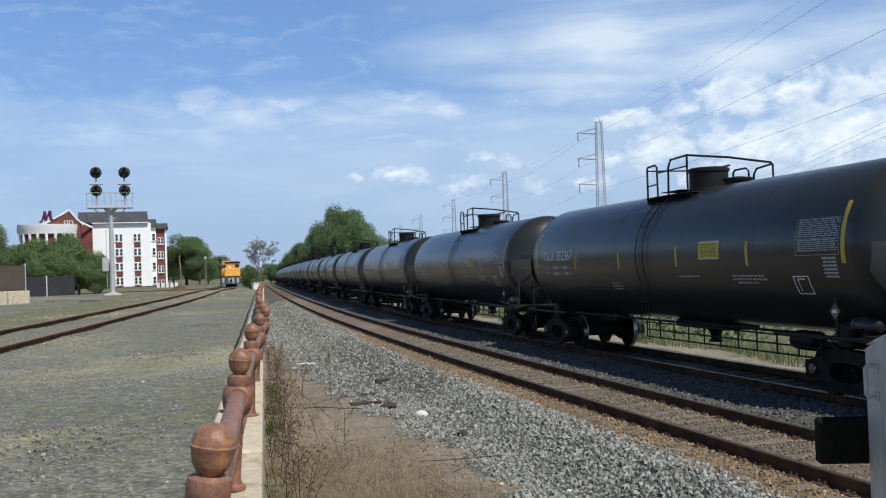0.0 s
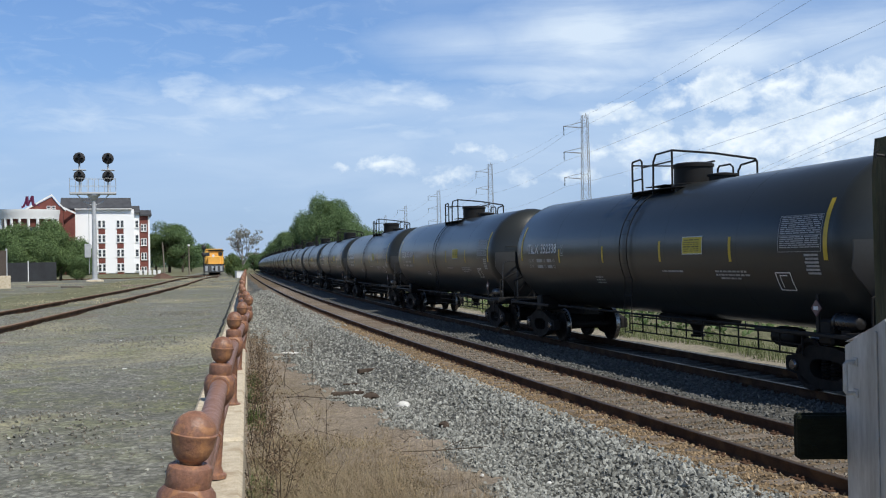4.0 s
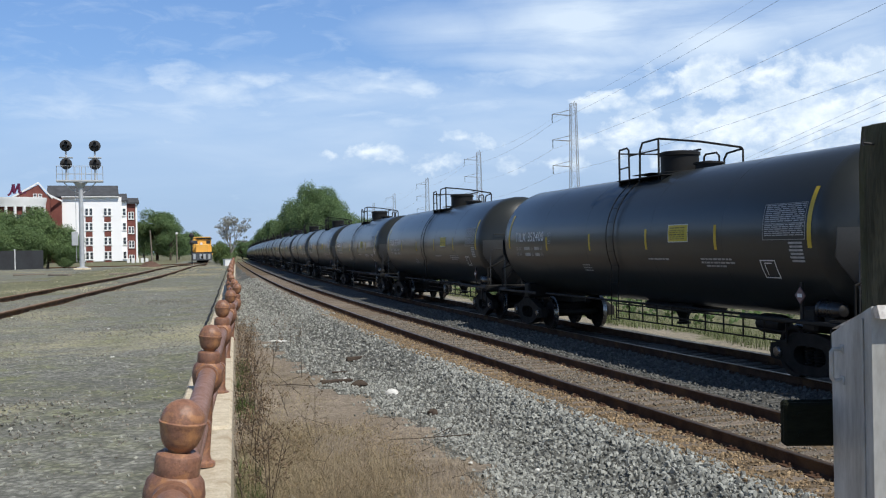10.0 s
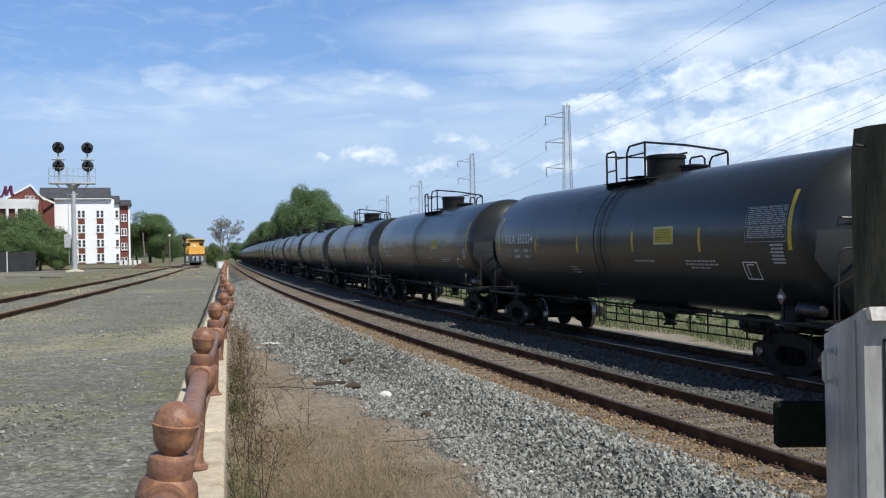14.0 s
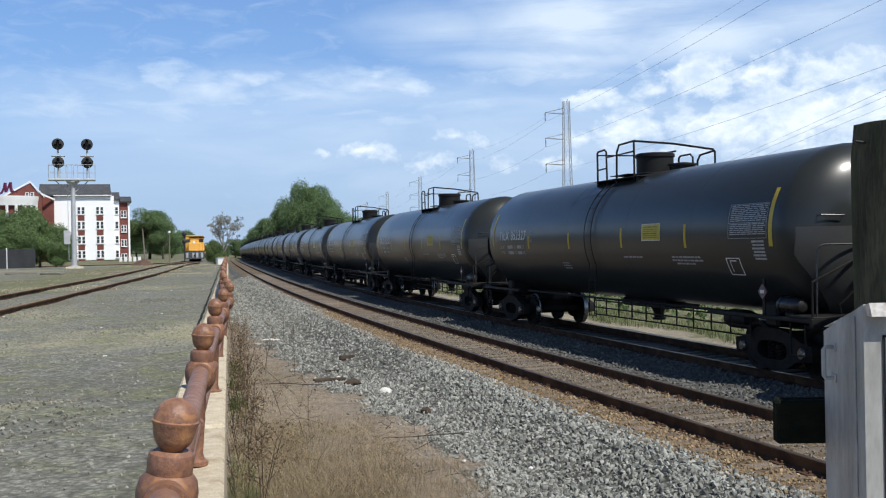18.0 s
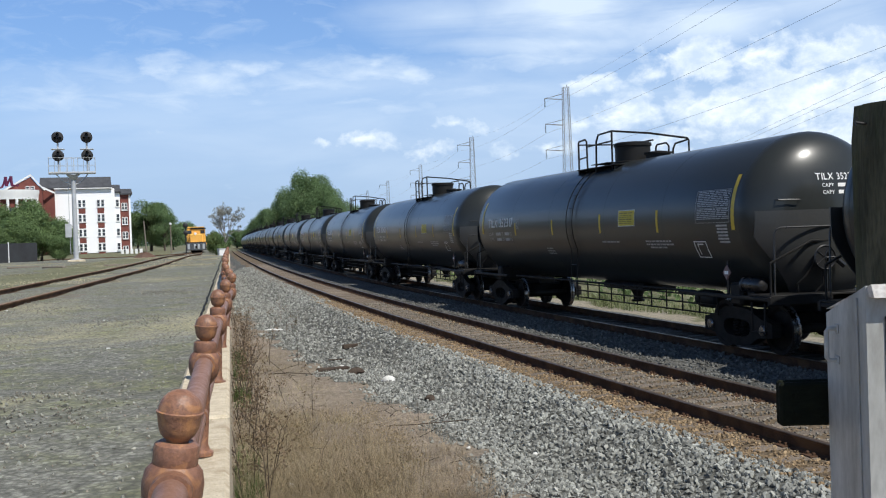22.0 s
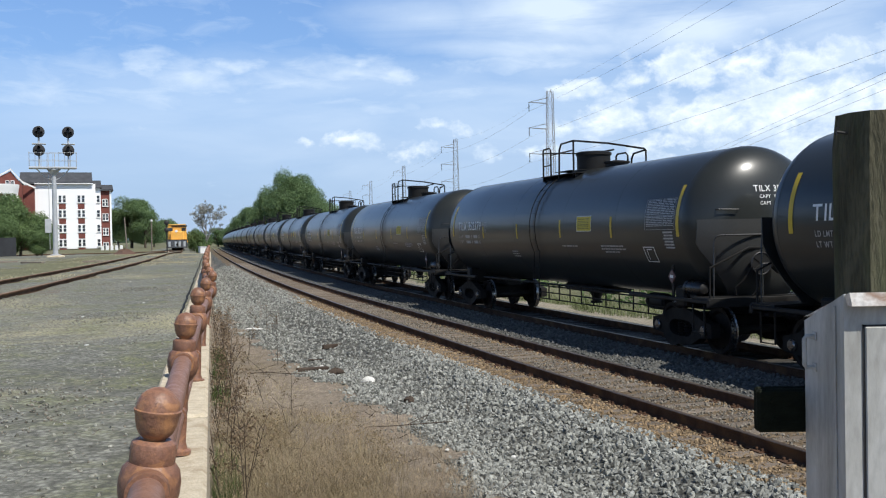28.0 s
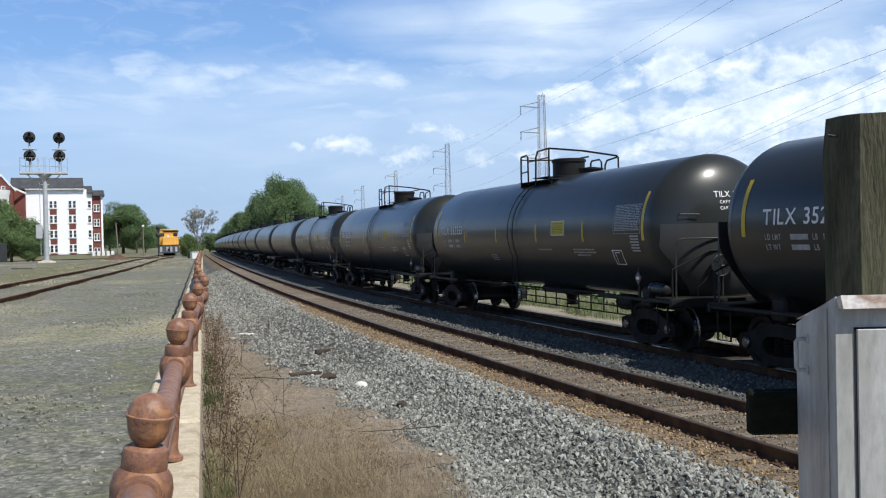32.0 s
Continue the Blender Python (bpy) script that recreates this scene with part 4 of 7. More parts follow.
    part("handrail_post", Mesh().path([(-0.8, -0.24, 3.85), (-0.8, -0.24, 4.76)], 0.025), K, car)
    # ladder each side: two rails that follow the shell, with rungs
    for sx in (-1, 1):
        for y in (0.58, 0.96):
            pts = [(sx * (TANK_R + 0.055) * math.cos(a), y, TANK_Z + (TANK_R + 0.055) * math.sin(a)) for a in np.linspace(0.95, -0.42, 16)]
            pts += [(sx * 1.46, y, 1.3), (sx * 1.46, y, 0.62)]
            part("ladder_rail", Mesh().path(pts, 0.012, 5), K, car)
        if sx < 0:
            for a in np.linspace(0.9, -0.4, 7):
                c, s = (TANK_R + 0.055) * math.cos(a), TANK_Z + (TANK_R + 0.055) * math.sin(a)
                part("rung", Mesh().tube((-c, 0.58, s), (-c, 0.96, s), 0.006, 5), K, car)
            for z in (1.5, 1.08, 0.66):
                part("rung", Mesh().tube((-1.46, 0.58, z), (-1.46, 0.96, z), 0.012, 5), K, car)
    # running gear under the belly: lattice guard and outlet
    for z in (LAT_Z0, (LAT_Z0 + LAT_Z1) / 2, LAT_Z1):
        part("lattice_bar", Mesh().tube((-1.2, LAT_Y0, z), (-1.2, LAT_Y1, z), 0.018, 5), K, car)
    for y in np.linspace(LAT_Y0, LAT_Y1, 11):
        part("lattice_upright", Mesh().tube((-1.2, y, LAT_Z0 - 0.02), (-1.2, y, LAT_Z1 + 0.06), 0.018, 5), K, car)
    part("belly_pipe", Mesh().path([(-1.12, TANK_MID + 5.3, 1.05), (-1.12, 1.0, 1.05), (-1.12, TANK_MID - 5.3, 1.06)], 0.028, 6), K, car)
    part("bottom_outlet", Mesh().lathe([(0.34, 1.05), (0.34, 0.93), (0.22, 0.90), (0.12, 0.70), (0.12, 0.60), (0.16, 0.59), (0.16, 0.54)], 18, Matrix.Translation((0, 0.2, 0))), K, car)
    part("skid", Mesh().box(-0.45, 0.45, -1.0, 1.3, 0.86, 1.05, 0.06), K, car)
    # end sills, platforms, couplers, trucks
    for end in (-1, 1):
        c = TANK_MID + end * 6.8
        tip = TANK_MID + end * 8.42
        lo, hi = sorted((TANK_MID + end * 5.6, tip))
        part("stub_sill", Mesh().box(-0.24, 0.24, lo, hi, 0.74, 1.14, 0.03), K, car)
        part("bolster_saddle", Mesh().box(-1.15, 1.15, c - 0.20, c + 0.20, 0.86, 1.30, 0.05), K, car)
        lo, hi = sorted((TANK_MID + end * 5.2, tip + end * -0.02))
        for sx in (-1, 1):
            part("side_sill", Mesh().box(sx * 1.42 - 0.05, sx * 1.42 + 0.05, lo, hi, 1.03, 1.10, 0.015), K, car)
        lo, hi = sorted((TANK_MID + end * 7.75, tip))
        deck = part("end_platform", Mesh().box(-1.45, 1.45, lo, hi, 1.10, 1.14, 0.01), K, car)
        part("end_beam", Mesh().box(-1.48, 1.48, *sorted((tip, tip - end * 0.09)), 0.96, 1.12, 0.015), K, deck)
        y = TANK_MID + end * 8.36
        part("end_handrail", Mesh().path([(-1.30, y - end * 0.05, 1.12), (-1.28, y - end * 0.05, 2.20), (-1.25, y - end * 0.03, 2.28), (-1.18, y, 2.31), (1.18, y, 2.31), (1.25, y - end * 0.03, 2.28), (1.28, y - end * 0.05, 2.20), (1.30, y - end * 0.05, 1.12)], 0.017), MAT["worn_rail"], car, "worn end handrail")
        part("end_post", Mesh().path([(-1.38, y - end * 0.05, 1.12), (-1.38, y - end * 0.05, 1.70), (-0.55, y - end * 0.05, 2.06), (0.9, y - end * 0.05, 2.06), (1.38, y - end * 0.05, 1.70), (1.38, y - end * 0.05, 1.12)], 0.022), K, car)
        part("grab_iron", Mesh().path([head_point(-1.08, 0.27, 0.0, end), head_point(-1.07, 0.27, 0.07, end), head_point(-0.72, 0.26, 0.07, end), head_point(-0.70, 0.26, 0.0, end)], 0.011), MAT["worn_rail"], car)
        part("coupler", Mesh().box(-0.10, 0.10, *sorted((tip, tip + end * 0.42)), 0.78, 0.98, 0.03).box(-0.17, 0.15, *sorted((tip + end * 0.36, tip + end * 0.62)), 0.74, 1.02, 0.06), MAT["truck"], car)
        part("air_hose", Mesh().path([(0.35, tip, 0.86), (0.36, tip + end * 0.15, 0.66), (0.30, tip + end * 0.32, 0.48), (0.22, tip + end * 0.48, 0.50)], 0.024), K, car)
        for sx in (-1, 1):
            part("sill_step", Mesh().path([(sx * 1.42, tip - end * 0.25, 1.0), (sx * 1.42, tip - end * 0.25, 0.48), (sx * 1.42, tip - end * 0.65, 0.48), (sx * 1.42, tip - end * 0.65, 1.0)], 0.02), K, car)
        truck = part("truck", Mesh().box(-0.95, 0.95, c - 0.42, c + 0.42, 0.30, 0.74, 0.06), MAT["truck"], car)
        for sx in (-1, 1):
            part("sideframe", SIDEFRAME, None, truck, at=Matrix.Translation((0, c, 0)) @ Matrix.Rotation(0 if sx < 0 else math.pi, 4, "Z"))
            if sx < 0:
                for dy in (-0.13, 0.13):
                    part("spring", SPRING, None, truck, at=Matrix.Translation((0, c + dy, 0)))
        for dy in (-0.89, 0.89):
            axle = part("axle", AXLE, None, truck, at=pose(0, c + dy, 0))
            part("wheel", WHEEL, None, axle)
            part("wheel", WHEEL, None, axle, at=Matrix.Rotation(math.pi, 4, "Z"))
            part("bearing_cap", CAP, None, axle, "dull steel bearing end cap")
    # hand brake on the leading end
    y = TANK_MID - 8.05
    m = Mesh().lathe([(0.208, -0.018), (0.226, 0.0), (0.208, 0.018), (0.192, 0.0)], 22, Matrix.Translation((-0.30, y - 0.3, 1.76)) @ Matrix.Rotation(radians(90), 4, "X"))
    for i in range(5):
        a = 2 * math.pi * i / 5
        m.tube((-0.30, y - 0.3, 1.76), (-0.30 + 0.21 * math.cos(a), y - 0.3, 1.76 + 0.21 * math.sin(a)), 0.013, 5)
    part("brake_wheel", m, MAT["dark_steel"], car, "dark steel brake wheel")
    part("brake_rod", Mesh().path([(-0.40, y - 0.22, 1.74), (-0.62, y - 0.18, 1.44), (-0.74, y - 0.10, 1.30), (-0.70, y - 0.06, 1.16)], 0.022).path([(-0.30, y - 0.22, 1.60), (-0.28, y - 0.20, 1.30), (-0.40, y - 0.14, 1.14)], 0.020), K, car)
    part("brake_gear", Mesh().box(-0.34, -0.10, y - 0.30, y - 0.10, 1.62, 1.92, 0.07).tube((-0.22, y - 0.2, 1.7), (-0.22, y - 0.2, 1.1), 0.03).tube((-0.05, y - 0.28, 1.72), (0.1, y - 0.28, 1.6), 0.05), MAT["dark_steel"], car)
    part("brake_cylinder", Mesh().lathe([(0.03, -0.31), (0.10, -0.28), (0.14, -0.20), (0.145, 0.20), (0.165, 0.21), (0.165, 0.25), (0.05, 0.27)], 18, Matrix.Translation((-1.18, -6.80, 1.28)) @ Matrix.Rotation(radians(-90), 4, "X")), MAT["gloss_black"], car, "glossy black domed brake cylinder")
    part("cylinder_bracket", Mesh().box(-1.26, -1.10, -6.92, -6.68, 1.04, 1.16, 0.01), K, car)
    part("reservoir", Mesh().lathe([(0.04, -0.42), (0.17, -0.36), (0.19, -0.25), (0.19, 0.25), (0.17, 0.36), (0.04, 0.42)], 16, Matrix.Translation((-0.55, TANK_MID - 4.9, 0.86)) @ Matrix.Rotation(radians(90), 4, "X")), K, car)
    # markings on the shell
    for u, w0, w1, b in ((7.90, -0.20, 0.82, 0.11), (4.90, -0.26, 0.10, 0.09), (2.06, -0.27, 0.13, 0.09), (-0.94, -0.25, 0.19, 0.09), (-3.78, -0.26, 0.21, 0.09), (-6.68, -0.24, 0.80, 0.11)):
        m = Mesh()
        decal(m, u - b / 2, u + b / 2, w0, w1)
        part("reflective_stripe", m, MAT["yellow"], car, "yellow reflective stripe")
    m = Mesh()
    for a, b, c, d in ((-1.945, -2.765, -0.105, -0.091), (-1.945, -2.765, 0.241, 0.255), (-1.945, -1.959, -0.091, 0.241), (-2.751, -2.765, -0.091, 0.241)):
        decal(m, a, b, c, d, 0.006)
    part("board_edge", m, MAT["white_mark"], car, "pale edge of the warning board")
    m = Mesh()
    decal(m, -1.96, -2.75, -0.09, 0.24)
    board = part("warning_board", m, MAT["yellow_board"], car, "yellow warning board with black border lines")
    m = Mesh()
    for w, h, cut in ((0.175, 0.020, 3), (0.128, 0.014, 4), (0.090, 0.014, 5), (0.035, 0.026, 4), (-0.005, 0.016, 5), (-0.045, 0.014, 3)):
        u = -2.03
        for i in range(cut):
            ln = (0.64 - 0.03 * cut) / cut
            decal(m, u, u - ln, w, w + h, 0.009)
            u -= ln + 0.03
    part("board_print", m, MAT["olive_print"], board)["kind"] = "stuff"
    # data panel: rows of unreadable small print
    rnd = random.Random(3)
    m = Mesh()
    for i in range(15):
        w = 0.51 - i * 0.035 - (0.03 if i > 8 else 0)
        u = -5.42
        while u > -6.50:
            ln = rnd.uniform(0.07, 0.24)
            decal(m, u, max(u - ln, -6.54), w - 0.018, w)
            u -= ln + rnd.uniform(0.012, 0.04)
    for w in (0.53, -0.09, 0.185):
        decal(m, -5.36, -6.56, w - 0.008, w)
    for u in (-5.36, -6.56):
        decal(m, u, u - 0.012, -0.098, 0.53)
    part("data_panel", m, MAT["grey_mark"], car, "stencilled grey data panel")["kind"] = "stuff"
    m = Mesh()
    for i in range(6):
        decal(m, -6.10 - 0.03 * (i % 2), -6.48, -0.17 - i * 0.062, -0.135 - i * 0.062)
    for u0, u1, w in ((-0.95, -1.85, -0.44), (-3.15, -4.25, -0.43), (-3.15, -4.30, -0.50), (-3.3, -4.0, -0.57)):
        u = u0
        while u > u1:
            ln = rnd.uniform(0.05, 0.16)
            decal(m, u, u - ln, w - 0.035, w)
            u -= ln + 0.03
    for i in range(3):
        u = 2.75
        while u > 2.32:
            ln = rnd.uniform(0.05, 0.14)
            decal(m, u, u - ln, -0.66 - i * 0.075, -0.625 - i * 0.075)
            u -= ln + 0.03
    for a, b, c, d in ((4.82, 4.60, 0.20, 0.215), (4.82, 4.60, -0.075, -0.06), (4.82, 4.805, -0.06, 0.20), (4.615, 4.60, -0.06, 0.20)):
        decal(m, a, b, c, d)
    side_text(m, "C", 4.785, -0.03, 0.27, 0.75)
    part("small_print", m, MAT["grey_mark"], car, "faded white stencil print")["kind"] = "stuff"
    m = Mesh()
    for a, b, c, d in ((-5.16, -5.62, -0.47, -0.45), (-5.16, -5.62, -0.80, -0.78), (-5.16, -5.185, -0.80, -0.45), (-5.595, -5.62, -0.80, -0.45), (-5.28, -5.30, -0.74, -0.50), (-5.28, -5.5, -0.52, -0.50)):
        decal(m, a, b, c, d)
    part("test_panel", m, MAT["white_mark"], car, "white outlined panel")
    # hazard placard on a bracket
    p = Vector((-1.40, -6.25, 1.50))
    part("placard", Mesh().box(-0.012, 0.012, -0.10, 0.10, -0.10, 0.10, 0.004, Matrix.Translation(p) @ Matrix.Rotation(radians(45), 4, "X")), MAT["red_mark"], car, "red and white hazard placard")
    m = Mesh().box(-0.018, -0.012, -0.06, 0.06, -0.03, 0.03, 0.0, Matrix.Translation(p))
    part("placard_band", m, MAT["white_mark"], car)
    part("placard_bracket", Mesh().box(-1.39, -1.36, -6.29, -6.21, 1.02, 1.72, 0.005), K, car)
    return car


SEAM = Mesh().lathe([(TANK_R - 0.004, -0.012), (TANK_R + 0.002, -0.005), (TANK_R + 0.002, 0.005), (TANK_R - 0.004, 0.012)], 56, Matrix.Rotation(radians(-90), 4, "X")).out("weld_seam", MAT["tank"])
SPRING = Mesh().path([(-1.04 + 0.07 * math.cos(a * 1.2), 0.07 * math.sin(a * 1.2), 0.24 + a * 0.0105) for a in range(36)], 0.018, 5).out("spring", MAT["truck"])
SIDEFRAME = sideframe_mesh().out("sideframe", MAT["truck"])
WHEEL = wheel_mesh().out("wheel", MAT["wheel"])
WHEEL.materials.append(MAT["cap_steel"])
for face in WHEEL.polygons:   # the tread and the rim are polished by the rail
    if math.hypot(face.center.y, face.center.z - 0.457) > 0.435:
        face.material_index = 1
AXLE = Mesh().tube((-1.08, 0, 0.457), (1.08, 0, 0.457), 0.08, 12).out("axle", MAT["truck"])
CAP = Mesh().lathe([(0.10, 0.0), (0.105, 0.05), (0.08, 0.075), (0.02, 0.08)], 14, Matrix.Translation((-1.12, 0, 0.457)) @ Matrix.Rotation(radians(-90), 4, "Y")).out("bearing_cap", MAT["cap_steel"])


def number_parts(car, number):
    m = Mesh()
    text = "TILX " + str(number)
    full = side_text(Mesh(), text, 0, 0, 0.37, 1.0)
    side_text(m, text, 7.36, 0.0, 0.37, 2.28 / full)
    part("car_number", m, MAT["white_mark"], car, "white stencilled reporting mark")
    m = Mesh()
    for w, word in ((-0.25, "LD LMT"), (-0.42, "LT WT")):
        side_text(m, word, 7.32, w, 0.135, 0.85)
        side_text(m, "LB", 6.12, w, 0.135, 0.85)
        side_text(m, "KG", 5.42, w, 0.135, 0.85)
        decal(m, 6.66, 6.22, w, w + 0.09)
        decal(m, 5.86, 5.50, w, w + 0.09)
    part("weight_print", m, MAT["grey_mark"], car, "small grey weight lettering")["kind"] = "stuff"
    m = Mesh()
    place = lambda dx, dz: (lambda x, y: head_point(dx + x, dz + y, 0.012, -1))
    lettering(m, "TILX " + str(number), place(-0.36, 0.60), 0.17, 0.9)
    lettering(m, "CAPY", place(-0.26, 0.47), 0.095, 0.9)
    lettering(m, "CAPY", place(-0.26, 0.345), 0.095, 0.9)
    for dz in (0.47, 0.345):
        m.add([head_point(x, z, 0.012) for x, z in ((0.06, dz), (0.36, dz), (0.36, dz + 0.065), (0.06, dz + 0.065))], [(0, 1, 2, 3)])
    part("end_number", m, MAT["white_mark"], car, "white lettering on the tank end")


def far_car():
    """A tank car that never comes near: the same tank and outline in fewer parts."""
    car = holder("tank_car", label="distant glossy black railway tank car", category="tank car", group="tank cars of the passing train")
    K = MAT["black_steel"]
    part("tank", tank_mesh(28), MAT["tank"], car)
    top = TANK_Z + TANK_R
    part("fittings_housing", Mesh().lathe([(0.45, top - 0.16), (0.45, top + 0.44), (0.1, top + 0.48)], 16), K, car)
    z0, z1 = top - 0.18, top + 0.62
    for sx in (-1, 1):
        x = sx * 0.92
        part("handrail", Mesh().path([(x, 1.72, z0), (x, 1.72, z1), (x, -1.90, z1), (x, -1.90, z0)], 0.03, 5), K, car)
    for end in (-1, 1):
        c = TANK_MID + end * 6.8
        part("end_platform", Mesh().box(-1.45, 1.45, *sorted((c - end * 1.6, TANK_MID + end * 8.42)), 0.92, 1.14, 0.02), K, car)
        part("truck", Mesh().box(-1.1, 1.1, c - 1.15, c + 1.15, 0.25, 0.72, 0.15), MAT["truck"], car)
        for dy in (-0.89, 0.89):
            axle = part("axle", AXLE, None, car, at=pose(0, c + dy, 0))
            part("wheel", WHEEL, None, axle)
            part("wheel", WHEEL, None, axle, at=Matrix.Rotation(math.pi, 4, "Z"))
    return car


def housing_s(t):
    """Where the fittings housing of the car that passes at that second stands on the line, less whole cars."""
    a, b = (t - 10) / 10, (t - 27) / 5
    early = (((-0.1884 * a + 0.1358) * a + 0.7352) * a + 0.486) * a + 20.6904
    late = (0.1251 * b + 1.1675) * b + 23.7823
    k = min(1.0, max(0.0, t - 21.0))
    k = k * k * (3 - 2 * k)
    return early * (1 - k) + late * k


def train_s(k, t):
    return housing_s(t) + PITCH * (k - t)


CARS = []


def make_train():
    first = build_car()
    far = far_car()
    for k in range(-2, 68):
        src = first if k <= 34 else far
        car = src if k in (-2, 35) else copy_thing(src, Matrix.Identity(4))
        CARS.append((k, car))
    for k, car in CARS:
        if k in NUMBERS:
            number_parts(car, NUMBERS[k])


make_train()

# ---------------------------------------------------------------- fence on the wall
BALL_Z = 2.03


def post_meshes():
    """Cast post: foot flange, shaft, swelling joint where the rails meet, collar and ball finial with a rim."""
    t = BALL_Z + 0.063   # top of the ball
    shaft = Mesh().lathe([(0.062, CURB_TOP), (0.062, CURB_TOP + 0.016), (0.045, CURB_TOP + 0.024), (0.036, CURB_TOP + 0.05), (0.032, t - 0.33), (0.052, t - 0.30)], 20)
    joint = Mesh().lathe([(0.046, t - 0.305), (0.062, t - 0.285), (0.0705, t - 0.25), (0.0715, t - 0.22), (0.066, t - 0.193), (0.054, t - 0.178)], 28)
    collar = Mesh().lathe([(0.0505, t - 0.182), (0.0525, t - 0.176), (0.0525, t - 0.140), (0.0500, t - 0.132), (0.038, t - 0.124), (0.026, t - 0.126)], 28)
    prof = [(0.024, t - 0.130), (0.027, t - 0.120)]
    for i in range(1, 8):
        a = math.pi / 2 * i / 8
        prof.append((0.027 + 0.0235 * math.sin(a), t - 0.058 - 0.060 * math.cos(a)))
    prof += [(0.0538, t - 0.060), (0.0543, t - 0.0555), (0.0510, t - 0.053)]
    for i in range(1, 11):
        a = math.pi / 2 * i / 10
        prof.append((max(0.002, 0.0503 * math.cos(a)), t - 0.053 + 0.050 * math.sin(a)))
    ball = Mesh().lathe(prof, 28)
    return [(n, m.out(n, MAT["rust_iron"])) for n, m in (("shaft", shaft), ("joint", joint), ("collar", collar), ("ball_finial", ball))]


def make_fence():
    fence = holder("pipe_railing", label="rusty cast-iron pipe railing with ball finials on a concrete wall", category="railing")
    parts = post_meshes()
    rnd = random.Random(12)
    # sideways lean of the tops and the sinking of the posts, post by post
    shift = [0.0, 0.14, 0.09, 0.048, 0.090, 0.155, 0.12, 0.07, 0.03, 0.05, 0.0, 0.02]
    sink = [0.0, 0.0, 0.0, 0.0, 0.02, 0.03, 0.05, 0.045, 0.05, 0.04, 0.05, 0.04]
    gap = 2.37
    n = 25
    tops = []
    for i in range(-1, n):
        p = FENCE0 + FENCE_DIR * (gap * i)
        v = shift[i + 1] if i + 1 < len(shift) else rnd.uniform(-0.02, 0.03)
        down = sink[i + 1] if i + 1 < len(sink) else rnd.uniform(0.03, 0.05)
        p = p + FENCE_RIGHT * ({0: -0.069, 1: -0.034}.get(i, v * 0.4 - 0.006))
        base = Matrix.Translation((p.x, p.y, CURB_TOP - down)) @ pose(0, 0, 0, rnd.uniform(-0.4, 0.4), math.degrees(math.atan(v)), 0) @ Matrix.Translation((0, 0, -CURB_TOP))
        post = part("post", parts[0][1], None, fence, at=base)
        for nm, me in parts[1:]:
            part(nm, me, None, post)
        tops.append(base)
    for i in range(n):
        a, b = tops[i], tops[i + 1]
        for k, (z, r) in enumerate(((BALL_Z - 0.168, 0.040), (BALL_Z - 0.40, 0.024))):
            p, q = a @ Vector((0, 0, z)), b @ Vector((0, 0, z))
            d = (q - p).normalized()
            m = Mesh().tube(p + d * 0.05, q - d * 0.05, r, 20 if k == 0 else 12)
            rail = part("top_rail" if k == 0 else "lower_rail", m, MAT["rust_pipe"], fence)
            for e in (p + d * 0.07, q - d * 0.07):
                part("socket", Mesh().tube(e - d * 0.035, e + d * 0.035, r + 0.009, 18), MAT["rust_iron"], rail)


make_fence()

# ---------------------------------------------------------------- cabinet and pile beside the track


